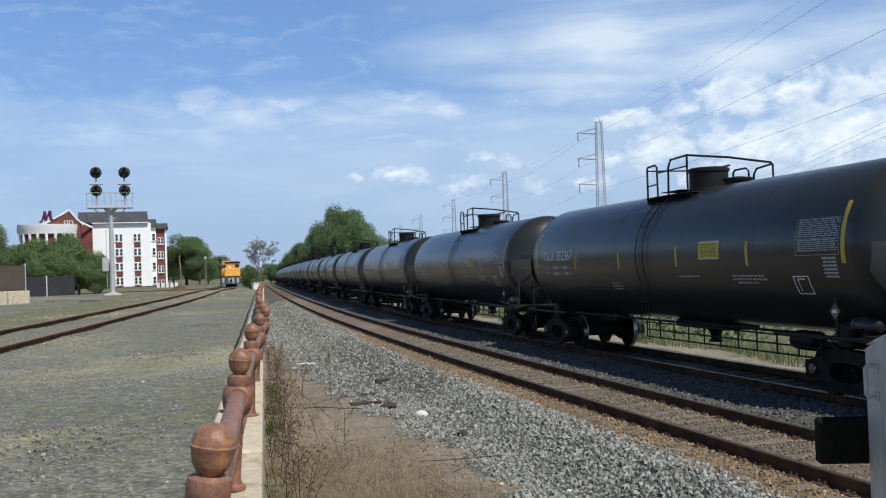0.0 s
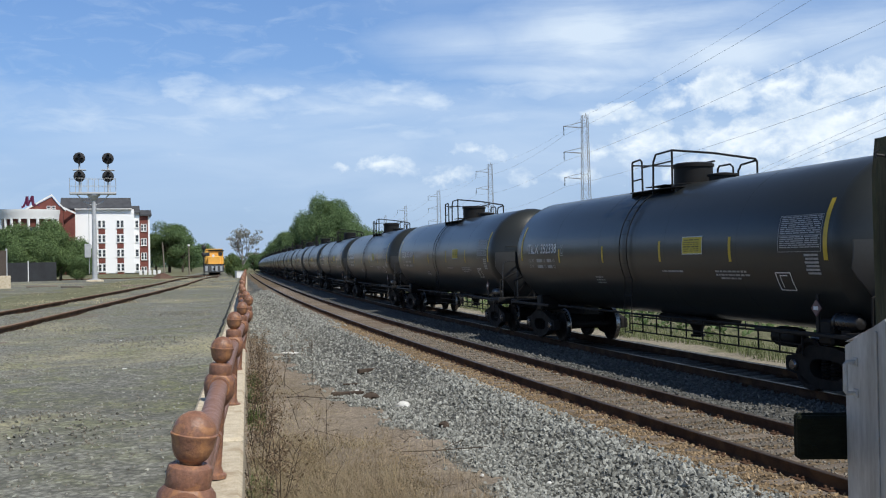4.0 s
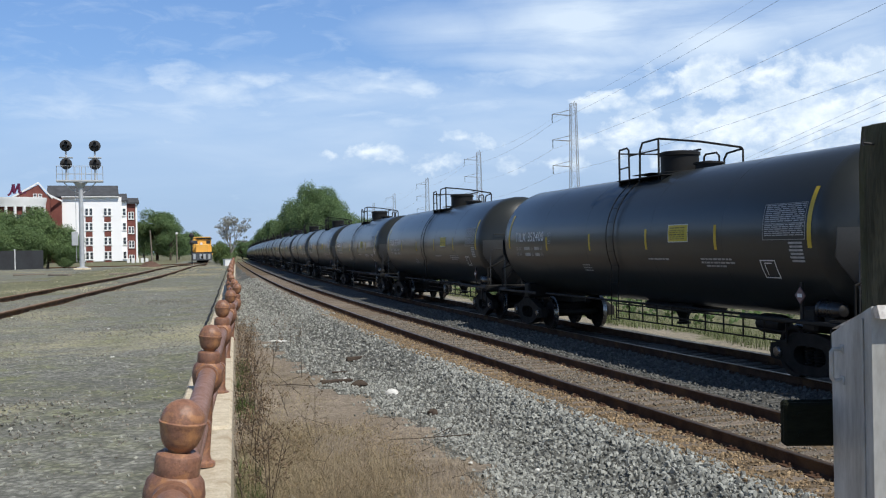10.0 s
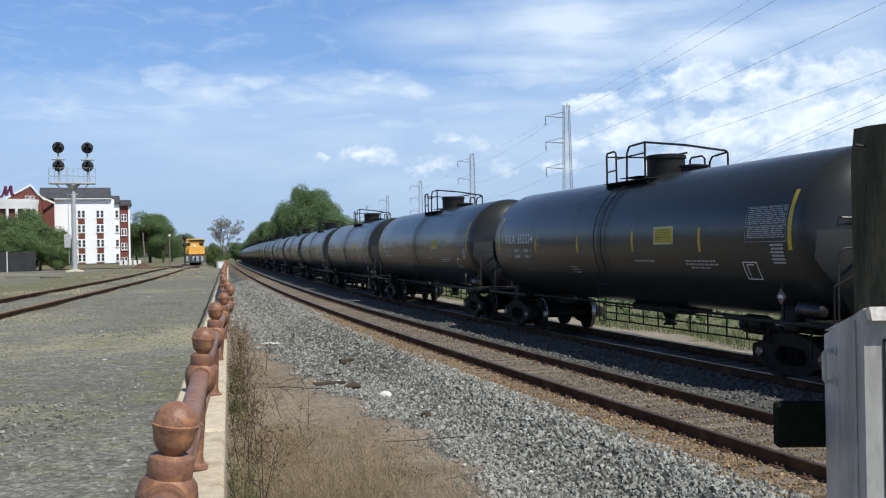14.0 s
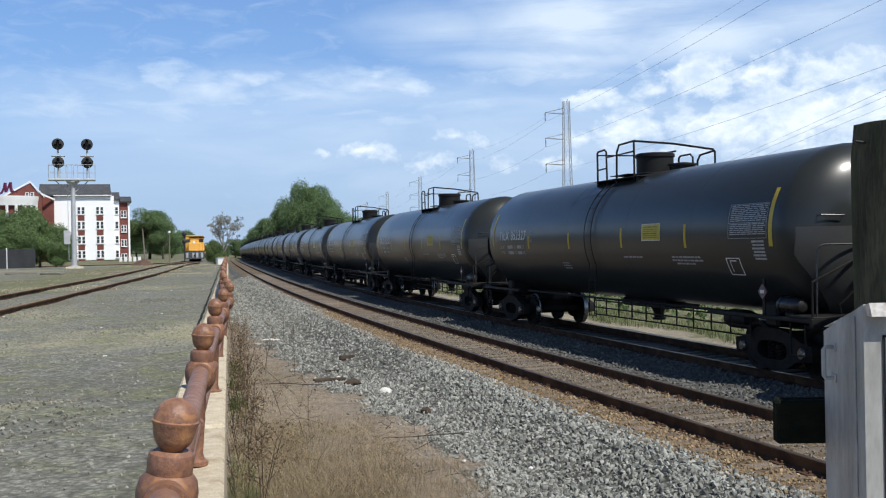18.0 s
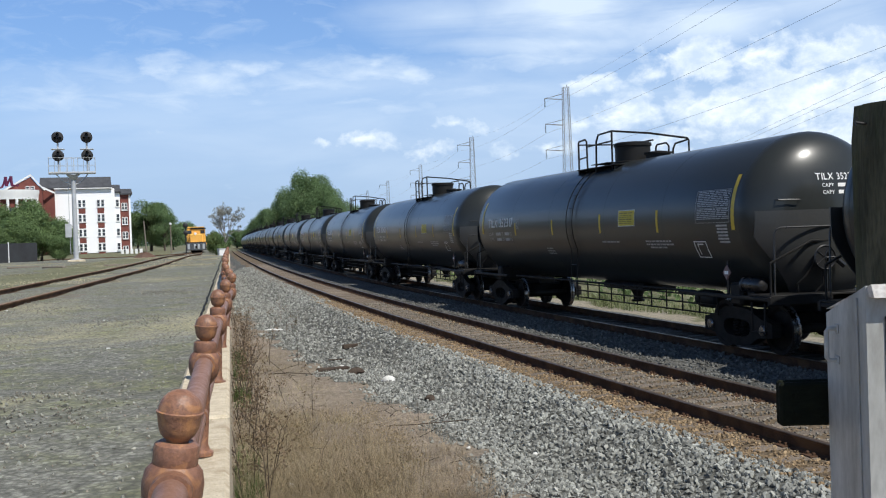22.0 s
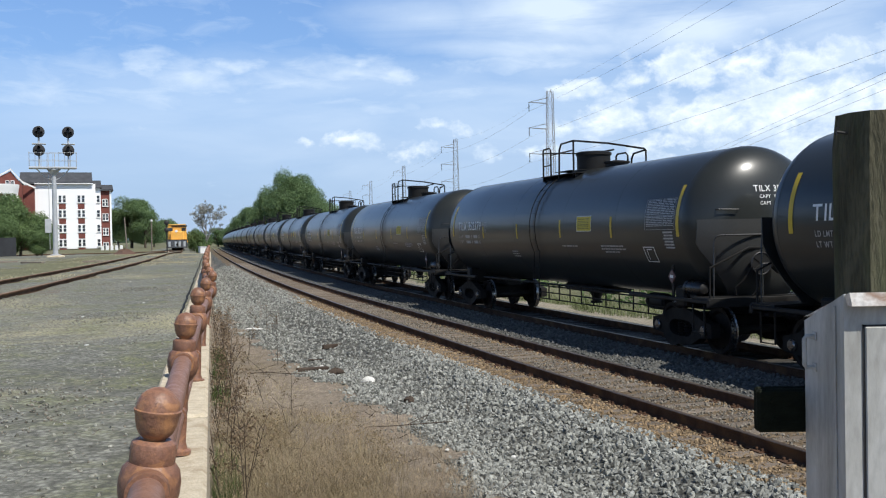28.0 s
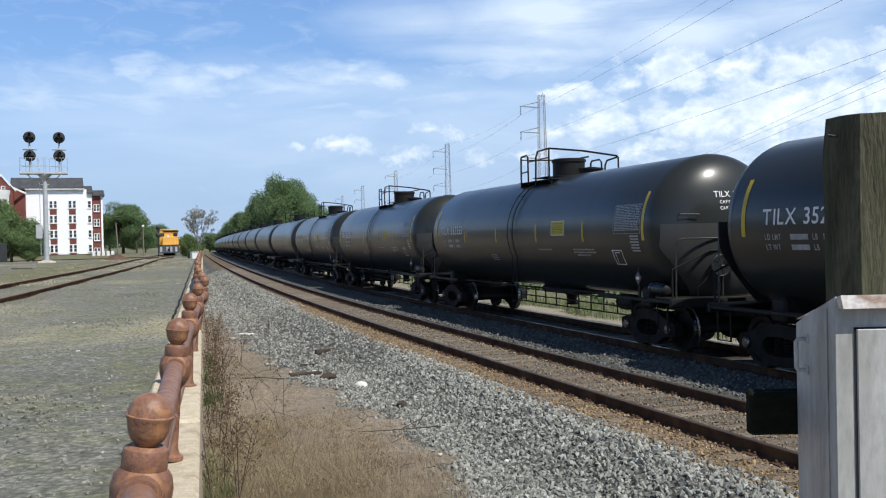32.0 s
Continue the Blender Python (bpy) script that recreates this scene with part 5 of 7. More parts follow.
def make_cabinet():
    pile_x, pile_y = 1.54, 3.62
    z = float(ground_at(pile_x, pile_y)[0][0])
    m = Mesh()
    n, rows = 28, 30
    vs, fs = [], []
    for j in range(rows + 1):
        h = z - 0.4 + (2.823 - z + 0.4) * j / rows
        for i in range(n):
            a = 2 * math.pi * i / n
            r = 0.165 + 0.006 * math.sin(5 * a + 0.3 * h) + 0.004 * math.sin(11 * a + 1.3) + 0.003 * math.sin(3 * h + 2 * a)
            if j == rows:
                r -= 0.012
            vs.append((pile_x + r * math.cos(a), pile_y + r * math.sin(a), h))
    fs = [(j * n + i, j * n + (i + 1) % n, (j + 1) * n + (i + 1) % n, (j + 1) * n + i) for j in range(rows) for i in range(n)]
    fs.append(tuple(range(rows * n, rows * n + n)))
    pile = part("wooden_post", m.add(vs, fs), MAT["pile"])
    tagged(pile, "weathered grey-green timber pile with vertical cracks", "wooden post")
    for kx, kz, r in ((0.06, 2.765, 0.03), (0.065, 2.60, 0.020)):
        part("knot", Mesh().lathe([(r, 0.0), (r * 0.9, 0.008), (r * 0.5, 0.012), (r * 0.3, 0.004)], 14, Matrix.Translation((pile_x + kx, pile_y - 0.165, kz)) @ Matrix.Rotation(radians(90), 4, "X")), MAT["creosote"], pile)
    part("eye_bolt", Mesh().tube((pile_x - 0.15, pile_y - 0.05, 2.752), (pile_x - 0.190, pile_y - 0.06, 2.757), 0.005, 8).path([(pile_x - 0.182, pile_y - 0.06, 2.772), (pile_x - 0.194, pile_y - 0.06, 2.766), (pile_x - 0.190, pile_y - 0.06, 2.746)], 0.004, 6), MAT["dark_steel"], pile, "dark eye bolt")
    beam = holder("timber_bracket", Matrix.Translation((1.012, 3.384, 1.745)), label="dark creosoted timber crosspiece bolted to the pile", category="timber beam")
    part("board", Mesh().box(0.0, 0.508, 0.0, 0.032, 0.0, 0.143, 0.008), MAT["creosote"], beam)
    part("board", Mesh().box(0.004, 0.508, 0.035, 0.068, -0.003, 0.146, 0.008), MAT["creosote"], beam)
    for x, z in ((0.05, 0.04), (0.05, 0.105)):
        part("bolt", Mesh().tube((x, 0.001, z), (x, -0.010, z), 0.010, 6), MAT["creosote"], beam)
    # cabinet: five-sided body with a roof that falls to the back
    x0, x1, y0, y1, zb, zf, zk = 1.168, 1.70, 3.04, 3.38, 1.02, 2.225, 2.118
    cab = holder("trackside_cabinet", label="grey painted metal trackside cabinet with a sloping lid", category="electrical cabinet")
    body = Mesh().add([(x0, y0, zb), (x1, y0, zb), (x1, y1, zb), (x0, y1, zb), (x0, y0, zf), (x1, y0, zf), (x1, y1, zk), (x0, y1, zk)],
                      [(0, 3, 2, 1), (0, 1, 5, 4), (1, 2, 6, 5), (2, 3, 7, 6), (3, 0, 4, 7), (4, 5, 6, 7)])
    part("body", body, MAT["cabinet"], cab)
    # the lid takes the brighter copy of the grey paint, as if sunlit
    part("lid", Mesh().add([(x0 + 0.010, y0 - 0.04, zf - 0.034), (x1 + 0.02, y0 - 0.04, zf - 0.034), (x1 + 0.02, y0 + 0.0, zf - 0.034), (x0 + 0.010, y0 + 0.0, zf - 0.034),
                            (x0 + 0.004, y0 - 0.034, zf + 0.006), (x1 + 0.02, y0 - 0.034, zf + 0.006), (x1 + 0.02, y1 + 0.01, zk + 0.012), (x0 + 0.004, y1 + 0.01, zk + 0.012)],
                           [(0, 3, 2, 1), (0, 1, 5, 4), (1, 2, 6, 5), (2, 3, 7, 6), (3, 0, 4, 7), (4, 5, 6, 7)]), MAT["cabinet_lit"], cab, "chipped rusty lid in a sunlit pale tone")
    door = part("door", Mesh().box(x0 + 0.060, x1 - 0.04, y0 - 0.010, y0 - 0.002, zb + 0.05, zf - 0.098, 0.003), MAT["cabinet"], cab, "light grey door")
    part("door_gap", Mesh().box(x0 + 0.054, x0 + 0.060, y0 - 0.004, y0 - 0.0015, zb + 0.045, zf - 0.092).box(x0 + 0.054, x1 - 0.034, y0 - 0.004, y0 - 0.0015, zf - 0.098, zf - 0.092), MAT["gasket"], cab)
    hz0, hz1, hy = 1.975, 2.075, 3.285
    part("handle", Mesh().path([(x0, hy, hz1), (x0 - 0.028, hy, hz1), (x0 - 0.034, hy, hz1 - 0.008), (x0 - 0.034, hy, hz0 + 0.008), (x0 - 0.028, hy, hz0), (x0, hy, hz0)], 0.0075), MAT["cabinet"], cab, "bent rod handle")
    for zz in (hz0, hz1):
        part("handle_plate", Mesh().box(x0 - 0.004, x0, hy - 0.018, hy + 0.018, zz - 0.014, zz + 0.014, 0.002), MAT["cabinet"], cab)
    part("side_seam", Mesh().box(x0 - 0.006, x0, 3.10, 3.115, zb, zf - 0.04, 0.002), MAT["cabinet"], cab)


make_cabinet()

# ---------------------------------------------------------------- yard: signals, locomotive, fences


def polar(az, d, z=0.0):
    a = radians(az)
    return Vector((math.sin(a) * d, math.cos(a) * d, z))


def facing(p, turn=0.0):
    """A pose at p whose local -y looks back at the viewer's stand."""
    return Matrix.Translation(p) @ Matrix.Rotation(math.atan2(-p.x, p.y) + radians(turn), 4, "Z")


def make_signal():
    p = polar(-21.29, 71.0)
    p.z = float(ground_at(p.x, p.y)[0][0]) - 0.10
    sig = holder("railway_signal", facing(p), label="grey mast railway signal bridge with four round black heads", category="railway signal")
    G, B = MAT["galv"], MAT["signal_black"]
    part("foundation", Mesh().box(-0.55, 0.55, -0.5, 0.5, -0.4, 0.22, 0.04), MAT["concrete"], sig)
    part("mast", Mesh().tube((0, 0, 0.2), (0, 0, 5.75), 0.165, 20, 0.14).lathe([(0.36, 0.2), (0.36, 0.26), (0.2, 0.30)], 20), G, sig)
    part("mast_head", Mesh().lathe([(0.17, 5.45), (0.30, 5.70), (0.42, 5.78), (0.42, 5.86)], 16), G, sig)
    part("platform", Mesh().box(-1.50, 1.42, -0.45, 0.45, 5.86, 5.98, 0.02), G, sig)
    for x in (-1.05, 0.95):
        part("platform_bracket", Mesh().path([(x, 0, 5.86), (x * 0.55, 0, 5.35), (0, 0, 5.1)], 0.035), G, sig)
    for y in (-0.43, 0.43):
        for z in (6.40, 6.90):
            part("rail_bar", Mesh().tube((-1.48, y, z), (1.40, y, z), 0.011, 6), G, sig)
        for x in np.linspace(-1.48, 1.40, 9):
            part("rail_post", Mesh().tube((x, y, 5.98), (x, y, 6.92), 0.012, 6), G, sig)
    for x in (-1.48, 1.40):
        for z in (6.33, 6.90):
            part("rail_bar", Mesh().tube((x, -0.43, z), (x, 0.43, z), 0.022, 6), G, sig)
    part("ladder_cage", Mesh().box(-0.35, -0.31, 0.2, 0.24, 0.6, 6.9, 0.01).box(0.05, 0.09, 0.2, 0.24, 0.6, 6.9, 0.01), G, sig)
    for x in (-0.87, 0.92):
        part("head_mast", Mesh().tube((x, 0, 5.95), (x, 0, 8.5), 0.06, 10), G, sig)
        part("step_plate", Mesh().box(x - 0.42, x + 0.42, -0.2, 0.35, 7.45, 7.50, 0.01), G, sig)
        for z in (7.05, 8.24):
            head = part("signal_head", Mesh().lathe([(0.375, 0.0), (0.375, 0.02), (0.36, 0.025)], 32, Matrix.Translation((x, -0.16, z)) @ Matrix.Rotation(radians(90), 4, "X")), B, sig, "round black signal head")
            for k in range(3):
                a = math.pi * 2 * k / 3 + math.pi / 2
                c = (x + 0.17 * math.cos(a), -0.19, z + 0.17 * math.sin(a))
                hood = Mesh()
                n = 14
                vs = []
                for i in range(n + 1):
                    b = math.pi * (-0.25 + 1.5 * i / n)
                    for r, yy in ((0.105, 0.0), (0.105, -0.24), (0.098, -0.24), (0.098, 0.0)):
                        vs.append((c[0] + r * math.cos(b), c[1] + yy, c[2] + r * math.sin(b)))
                hood.add(vs, [(4 * i + j, 4 * i + (j + 1) % 4, 4 * i + 4 + (j + 1) % 4, 4 * i + 4 + j) for i in range(n) for j in range(4)])
                part("hood", hood, B, head)
            part("head_case", Mesh().box(x - 0.16, x + 0.16, -0.14, 0.12, z - 0.2, z + 0.2, 0.03), B, head)
    part("junction_box", Mesh().box(-0.62, -0.22, -0.15, 0.2, 1.7, 2.6, 0.02), G, sig)
    # small mast before the locomotive
    p = polar(-15.62, 128.0)
    p.z = float(ground_at(p.x, p.y)[0][0])
    s2 = holder("railway_signal", facing(p), label="slim mast signal with black round heads beside the siding", category="railway signal")
    part("mast", Mesh().tube((0, 0, -0.2), (0, 0, 3.5), 0.07, 10), B, s2)
    for z in (3.62, 2.72):
        part("signal_head", Mesh().lathe([(0.29, 0.0), (0.29, 0.03), (0.1, 0.12)], 20, Matrix.Translation((0, -0.1, z)) @ Matrix.Rotation(radians(90), 4, "X")), B, s2)
    part("foot", Mesh().box(-0.25, 0.25, -0.25, 0.25, -0.2, 0.12, 0.03), MAT["concrete"], s2)


make_signal()


def make_loco():
    i = min(range(len(SIDING_LINE)), key=lambda k: abs(SIDING_LINE[k].length - 158.0))
    p, q = SIDING_LINE[i], SIDING_LINE[i + 4]
    d = (q - p).normalized()
    z = float(yard_height((p - FENCE0).dot(FENCE_DIR))) + 0.06
    lo = holder("locomotive", Matrix.Translation((p.x, p.y, z)) @ pose(0, 0, 0, 0, 0, math.degrees(math.atan2(-d.x, d.y))), label="orange-yellow diesel locomotive standing on the siding, seen end-on", category="locomotive")
    Y, K = MAT["loco"], MAT["black_steel"]
    part("cab", Mesh().box(-1.36, 1.36, 0.6, 3.6, 1.5, 3.72, 0.12), Y, lo)
    part("cab_roof", Mesh().box(-1.30, 1.30, 0.5, 3.7, 3.72, 3.90, 0.09), Y, lo)
    part("hood", Mesh().box(-0.95, 0.95, -0.9, 0.65, 1.5, 2.8, 0.10), Y, lo)
    part("long_hood", Mesh().box(-1.0, 1.0, 3.6, 16.5, 1.5, 3.7, 0.12), Y, lo)
    for x in (-0.95, 0.95):
        part("windscreen", Mesh().box(x - 0.30, x + 0.30, 0.56, 0.62, 2.85, 3.35, 0.03), MAT["gasket"] if x > 0 else MAT["glass"], lo)
    part("roof_rim", Mesh().box(-0.80, 1.46, 0.44, 0.62, 3.52, 3.70, 0.03), K, lo)
    part("headlight", Mesh().lathe([(0.20, 0), (0.20, 0.06), (0.05, 0.08)], 16, Matrix.Translation((-0.1, -0.88, 2.85)) @ Matrix.Rotation(radians(90), 4, "X")), MAT["trim"], lo)
    part("walkway_edge", Mesh().box(-1.53, 1.53, -1.64, -1.58, 1.46, 1.60, 0.02), K, lo)
    for x in (-1.1, -0.2, 0.35, 1.05):
        part("step", Mesh().box(x - 0.16, x + 0.16, -1.76, -1.70, 0.55, 1.30, 0.02), MAT["galv"], lo)
    part("frame", Mesh().box(-1.52, 1.52, -1.6, 16.9, 1.15, 1.5, 0.04), Y, lo)
    part("pilot", Mesh().box(-1.45, 1.45, -1.7, -1.45, 0.35, 1.5, 0.04), MAT["cap_steel"], lo)
    part("coupler", Mesh().box(-0.16, 0.16, -2.2, -1.6, 0.75, 1.0, 0.05), K, lo)
    for x in (-1.4, -0.6, 0.6, 1.4):
        part("handrail", Mesh().tube((x, -1.5, 1.5), (x, -1.5, 2.5), 0.025, 6), Y, lo)
    part("handrail_bar", Mesh().tube((-1.4, -1.5, 2.45), (-0.6, -1.5, 2.45), 0.025, 6).tube((0.6, -1.5, 2.45), (1.4, -1.5, 2.45), 0.025, 6), Y, lo)
    for y in (1.5, 12.5):
        truck = part("truck", Mesh().box(-1.2, 1.2, y - 1.9, y + 1.9, 0.35, 1.1, 0.1), K, lo)
        for dy in (-1.4, 0.0, 1.4):
            part("wheelset", Mesh().tube((-0.82, y + dy, 0.5), (0.82, y + dy, 0.5), 0.5, 20), MAT["wheel"], truck)
    part("fuel_tank", Mesh().box(-1.3, 1.3, 4.5, 9.5, 0.4, 1.15, 0.15), K, lo)


make_loco()


def make_building():
    """Four-storey white and brick block with a brick gable wing and a curved white entrance, seen across the yard."""
    p = polar(-20.62, 216.0, 0.75)
    b = holder("apartment_block", facing(p), label="four-storey white and brick building with grey shingle roof", category="building")
    W, R, S, T = MAT["white_wall"], MAT["brick_wall"], MAT["shingle"], MAT["trim"]
    base, eave, ridge = 0.0, 12.95, 15.1
    main = part("white_wall", Mesh().box(-6.15, 5.2, 0, 16, base, eave, 0.05), W, b)
    part("corner_bay", Mesh().box(5.2, 6.2, 0.8, 16, base, 12.2, 0.05), W, b)
    wing = part("brick_wall", Mesh().box(6.2, 8.25, 2.5, 16, base, 11.9, 0.05), R, b)
    part("white_corner", Mesh().box(7.95, 8.3, 2.4, 2.8, base, 11.9, 0.02), W, b)
    # roofs
    def roof(x0, x1, y0, y1, z0, z1):
        return Mesh().add([(x0, y0, z0), (x1, y0, z0), (x1, y1, z0), (x0, y1, z0), (x0 + 0.1, y0 + 2.4, z1), (x1 - 0.1, y0 + 2.4, z1), (x1 - 0.1, y1 - 2.4, z1), (x0 + 0.1, y1 - 2.4, z1),
                           (x0, y0, z0 - 0.3), (x1, y0, z0 - 0.3), (x1, y1, z0 - 0.3), (x0, y1, z0 - 0.3)],
                          [(0, 1, 5, 4), (1, 2, 6, 5), (2, 3, 7, 6), (3, 0, 4, 7), (4, 5, 6, 7), (8, 9, 1, 0), (9, 10, 2, 1), (10, 11, 3, 2), (11, 8, 0, 3), (11, 10, 9, 8)])
    part("roof", roof(-8.9, 4.7, -0.5, 16.5, eave + 0.3, ridge + 0.3), S, b)
    part("roof", roof(3.0, 6.4, 0.2, 16.5, 12.4, 13.8), S, b)
    part("roof", roof(6.0, 8.7, 1.9, 16.5, 12.0, 13.0), S, b)
    part("gutter", Mesh().box(-6.2, 4.75, -0.62, -0.46, eave - 0.05, eave + 0.14, 0.02), T, b)
    # windows: pairs with brick panels between
    def window(x, z, y=0.0, w=0.85, h=1.55, sill=True):
        win = part("window", Mesh().box(x - w / 2 - 0.1, x + w / 2 + 0.1, y - 0.10, y + 0.02, z - h / 2 - 0.1, z + h / 2 + 0.1, 0.02), T, b)
        part("pane", Mesh().box(x - w / 2, x + w / 2, y - 0.112, y - 0.102, z + 0.04, z + h / 2), MAT["glass"], win)
        part("pane", Mesh().box(x - w / 2, x + w / 2, y - 0.112, y - 0.102, z - h / 2, z - 0.04), MAT["glass"], win)
        if sill:
            part("sill", Mesh().box(x - w / 2 - 0.16, x + w / 2 + 0.16, y - 0.2, y, z - h / 2 - 0.22, z - h / 2 - 0.1, 0.02), T, win)
    rows = [10.0, 7.05, 4.1, 1.2]
    for cx in (-1.1, 2.45):
        for i, z in enumerate(rows):
            for dx in (-0.40, 0.40):
                window(cx + dx, z, 0.0, 0.46, 1.30)
            part("brick_panel", Mesh().box(cx - 0.64, cx + 0.64, -0.06, 0.03, z - 2.05, z - 0.98, 0.02), R, b)
    for z in rows:
        window(5.7, z, 0.8, 0.5, 1.3)
        for dx in (6.80, 7.38):
            window(dx, z - 0.7, 2.5, 0.36, 1.25)
    # brick gable wing, a little nearer, to the west of the white block
    gx0, gx1, gy = -15.6, -8.2, -4.5
    gm = (gx0 + gx1) / 2 + 1.7
    part("gable_wall", Mesh().add([(gx0, gy, base), (gx1, gy, base), (gx1, 12, base), (gx0, 12, base), (gx0, gy, 12.2), (gx1, gy, 12.6), (gx1, 12, 12.6), (gx0, 12, 12.2), (gm, gy, 15.2), (gm, 12, 15.2)],
                                  [(0, 1, 5, 8, 4), (1, 2, 6, 5), (2, 3, 7, 9, 6), (3, 0, 4, 7), (4, 8, 9, 7), (8, 5, 6, 9)]), R, b)
    part("gable_side_wall", Mesh().box(gx1, -6.1, -2.0, 8, base, 12.6, 0.03), R, b)
    for a, c in (((gx0 - 0.4, 11.9), (gm, 15.35)), ((gm, 15.35), (gx1 + 0.5, 12.35))):
        part("barge_board", Mesh().add([(a[0], gy - 0.25, a[1]), (c[0], gy - 0.25, c[1]), (c[0], gy - 0.25, c[1] + 0.35), (a[0], gy - 0.25, a[1] + 0.35), (a[0], gy + 0.3, a[1]), (c[0], gy + 0.3, c[1]), (c[0], gy + 0.3, c[1] + 0.35), (a[0], gy + 0.3, a[1] + 0.35)],
                                       [(0, 1, 2, 3), (7, 6, 5, 4), (3, 2, 6, 7), (0, 4, 5, 1), (0, 3, 7, 4), (1, 5, 6, 2)]), T, b)
    part("barge_board", Mesh().add([(-8.2, -4.7, 12.9), (-5.9, -2.2, 11.9), (-5.9, -2.2, 12.25), (-8.2, -4.7, 13.3), (-8.2, -4.3, 12.9), (-5.9, -1.8, 11.9), (-5.9, -1.8, 12.25), (-8.2, -4.3, 13.3)],
                                   [(0, 1, 2, 3), (7, 6, 5, 4), (3, 2, 6, 7), (0, 4, 5, 1), (0, 3, 7, 4), (1, 5, 6, 2)]), T, b)
    window(-9.9, 12.9, gy, 0.5, 0.8, False)
    window(-10.8, 12.9, gy, 0.5, 0.8, False)
    # entrance drum with a white band and columns
    drum = part("entrance_drum", Mesh().lathe([(4.9, 0), (4.9, 10.9)], 40, Matrix.Translation((-14.2, -3.0, 0))), R, b)
    part("white_band", Mesh().lathe([(4.9, 10.8), (5.5, 10.8), (5.55, 11.5), (5.7, 12.1), (5.7, 12.6), (4.6, 12.65)], 40, Matrix.Translation((-14.2, -3.0, 0))), T, b)
    for i in range(9):
        a = radians(200 + 140 * i / 8)
        cx, cy = -14.2 + 5.3 * math.cos(a), -3.0 + 5.3 * math.sin(a)
        part("column", Mesh().tube((cx, cy, 0), (cx, cy, 10.85), 0.28, 12), T, b)
        if i < 8:
            a2 = radians(200 + 140 * (i + 0.5) / 8)
            wx, wy = -14.2 + 4.92 * math.cos(a2), -3.0 + 4.92 * math.sin(a2)
            for z in (2.0, 5.2, 8.2):
                part("window", Mesh().box(-0.7, 0.7, -0.05, 0.05, z - 1.0, z + 1.0, 0.02, Matrix.Translation((wx, wy, 0)) @ Matrix.Rotation(a2 + math.pi / 2, 4, "Z")), MAT["glass"], b)
    part("flat_roof", Mesh().box(-20, -15.4, -2, 10, 11.2, 12.9, 0.05), S, b)
    m = Mesh()
    for pts, r in (([(-15.5, -7.0, 13.0), (-15.1, -7.0, 13.2), (-14.75, -7.0, 14.0), (-14.5, -7.0, 15.1)], 0.20), ([(-14.5, -7.0, 15.1), (-14.45, -7.0, 14.2), (-14.35, -7.0, 13.3)], 0.28),
                   ([(-14.35, -7.0, 13.3), (-13.9, -7.0, 14.4), (-13.55, -7.0, 15.2)], 0.18), ([(-13.55, -7.0, 15.2), (-13.5, -7.0, 14.2), (-13.35, -7.0, 13.4), (-12.95, -7.0, 13.5)], 0.28)):
        m.path(pts, r, 8)
    m.lathe([(0.05, 0.0), (0.24, 0.10), (0.24, 0.26), (0.05, 0.36)], 10, Matrix.Translation((-12.45, -7.0, 13.2)))
    part("roof_sign", m, MAT["logo"], b, "dark red sign shape on the roof")


make_building()


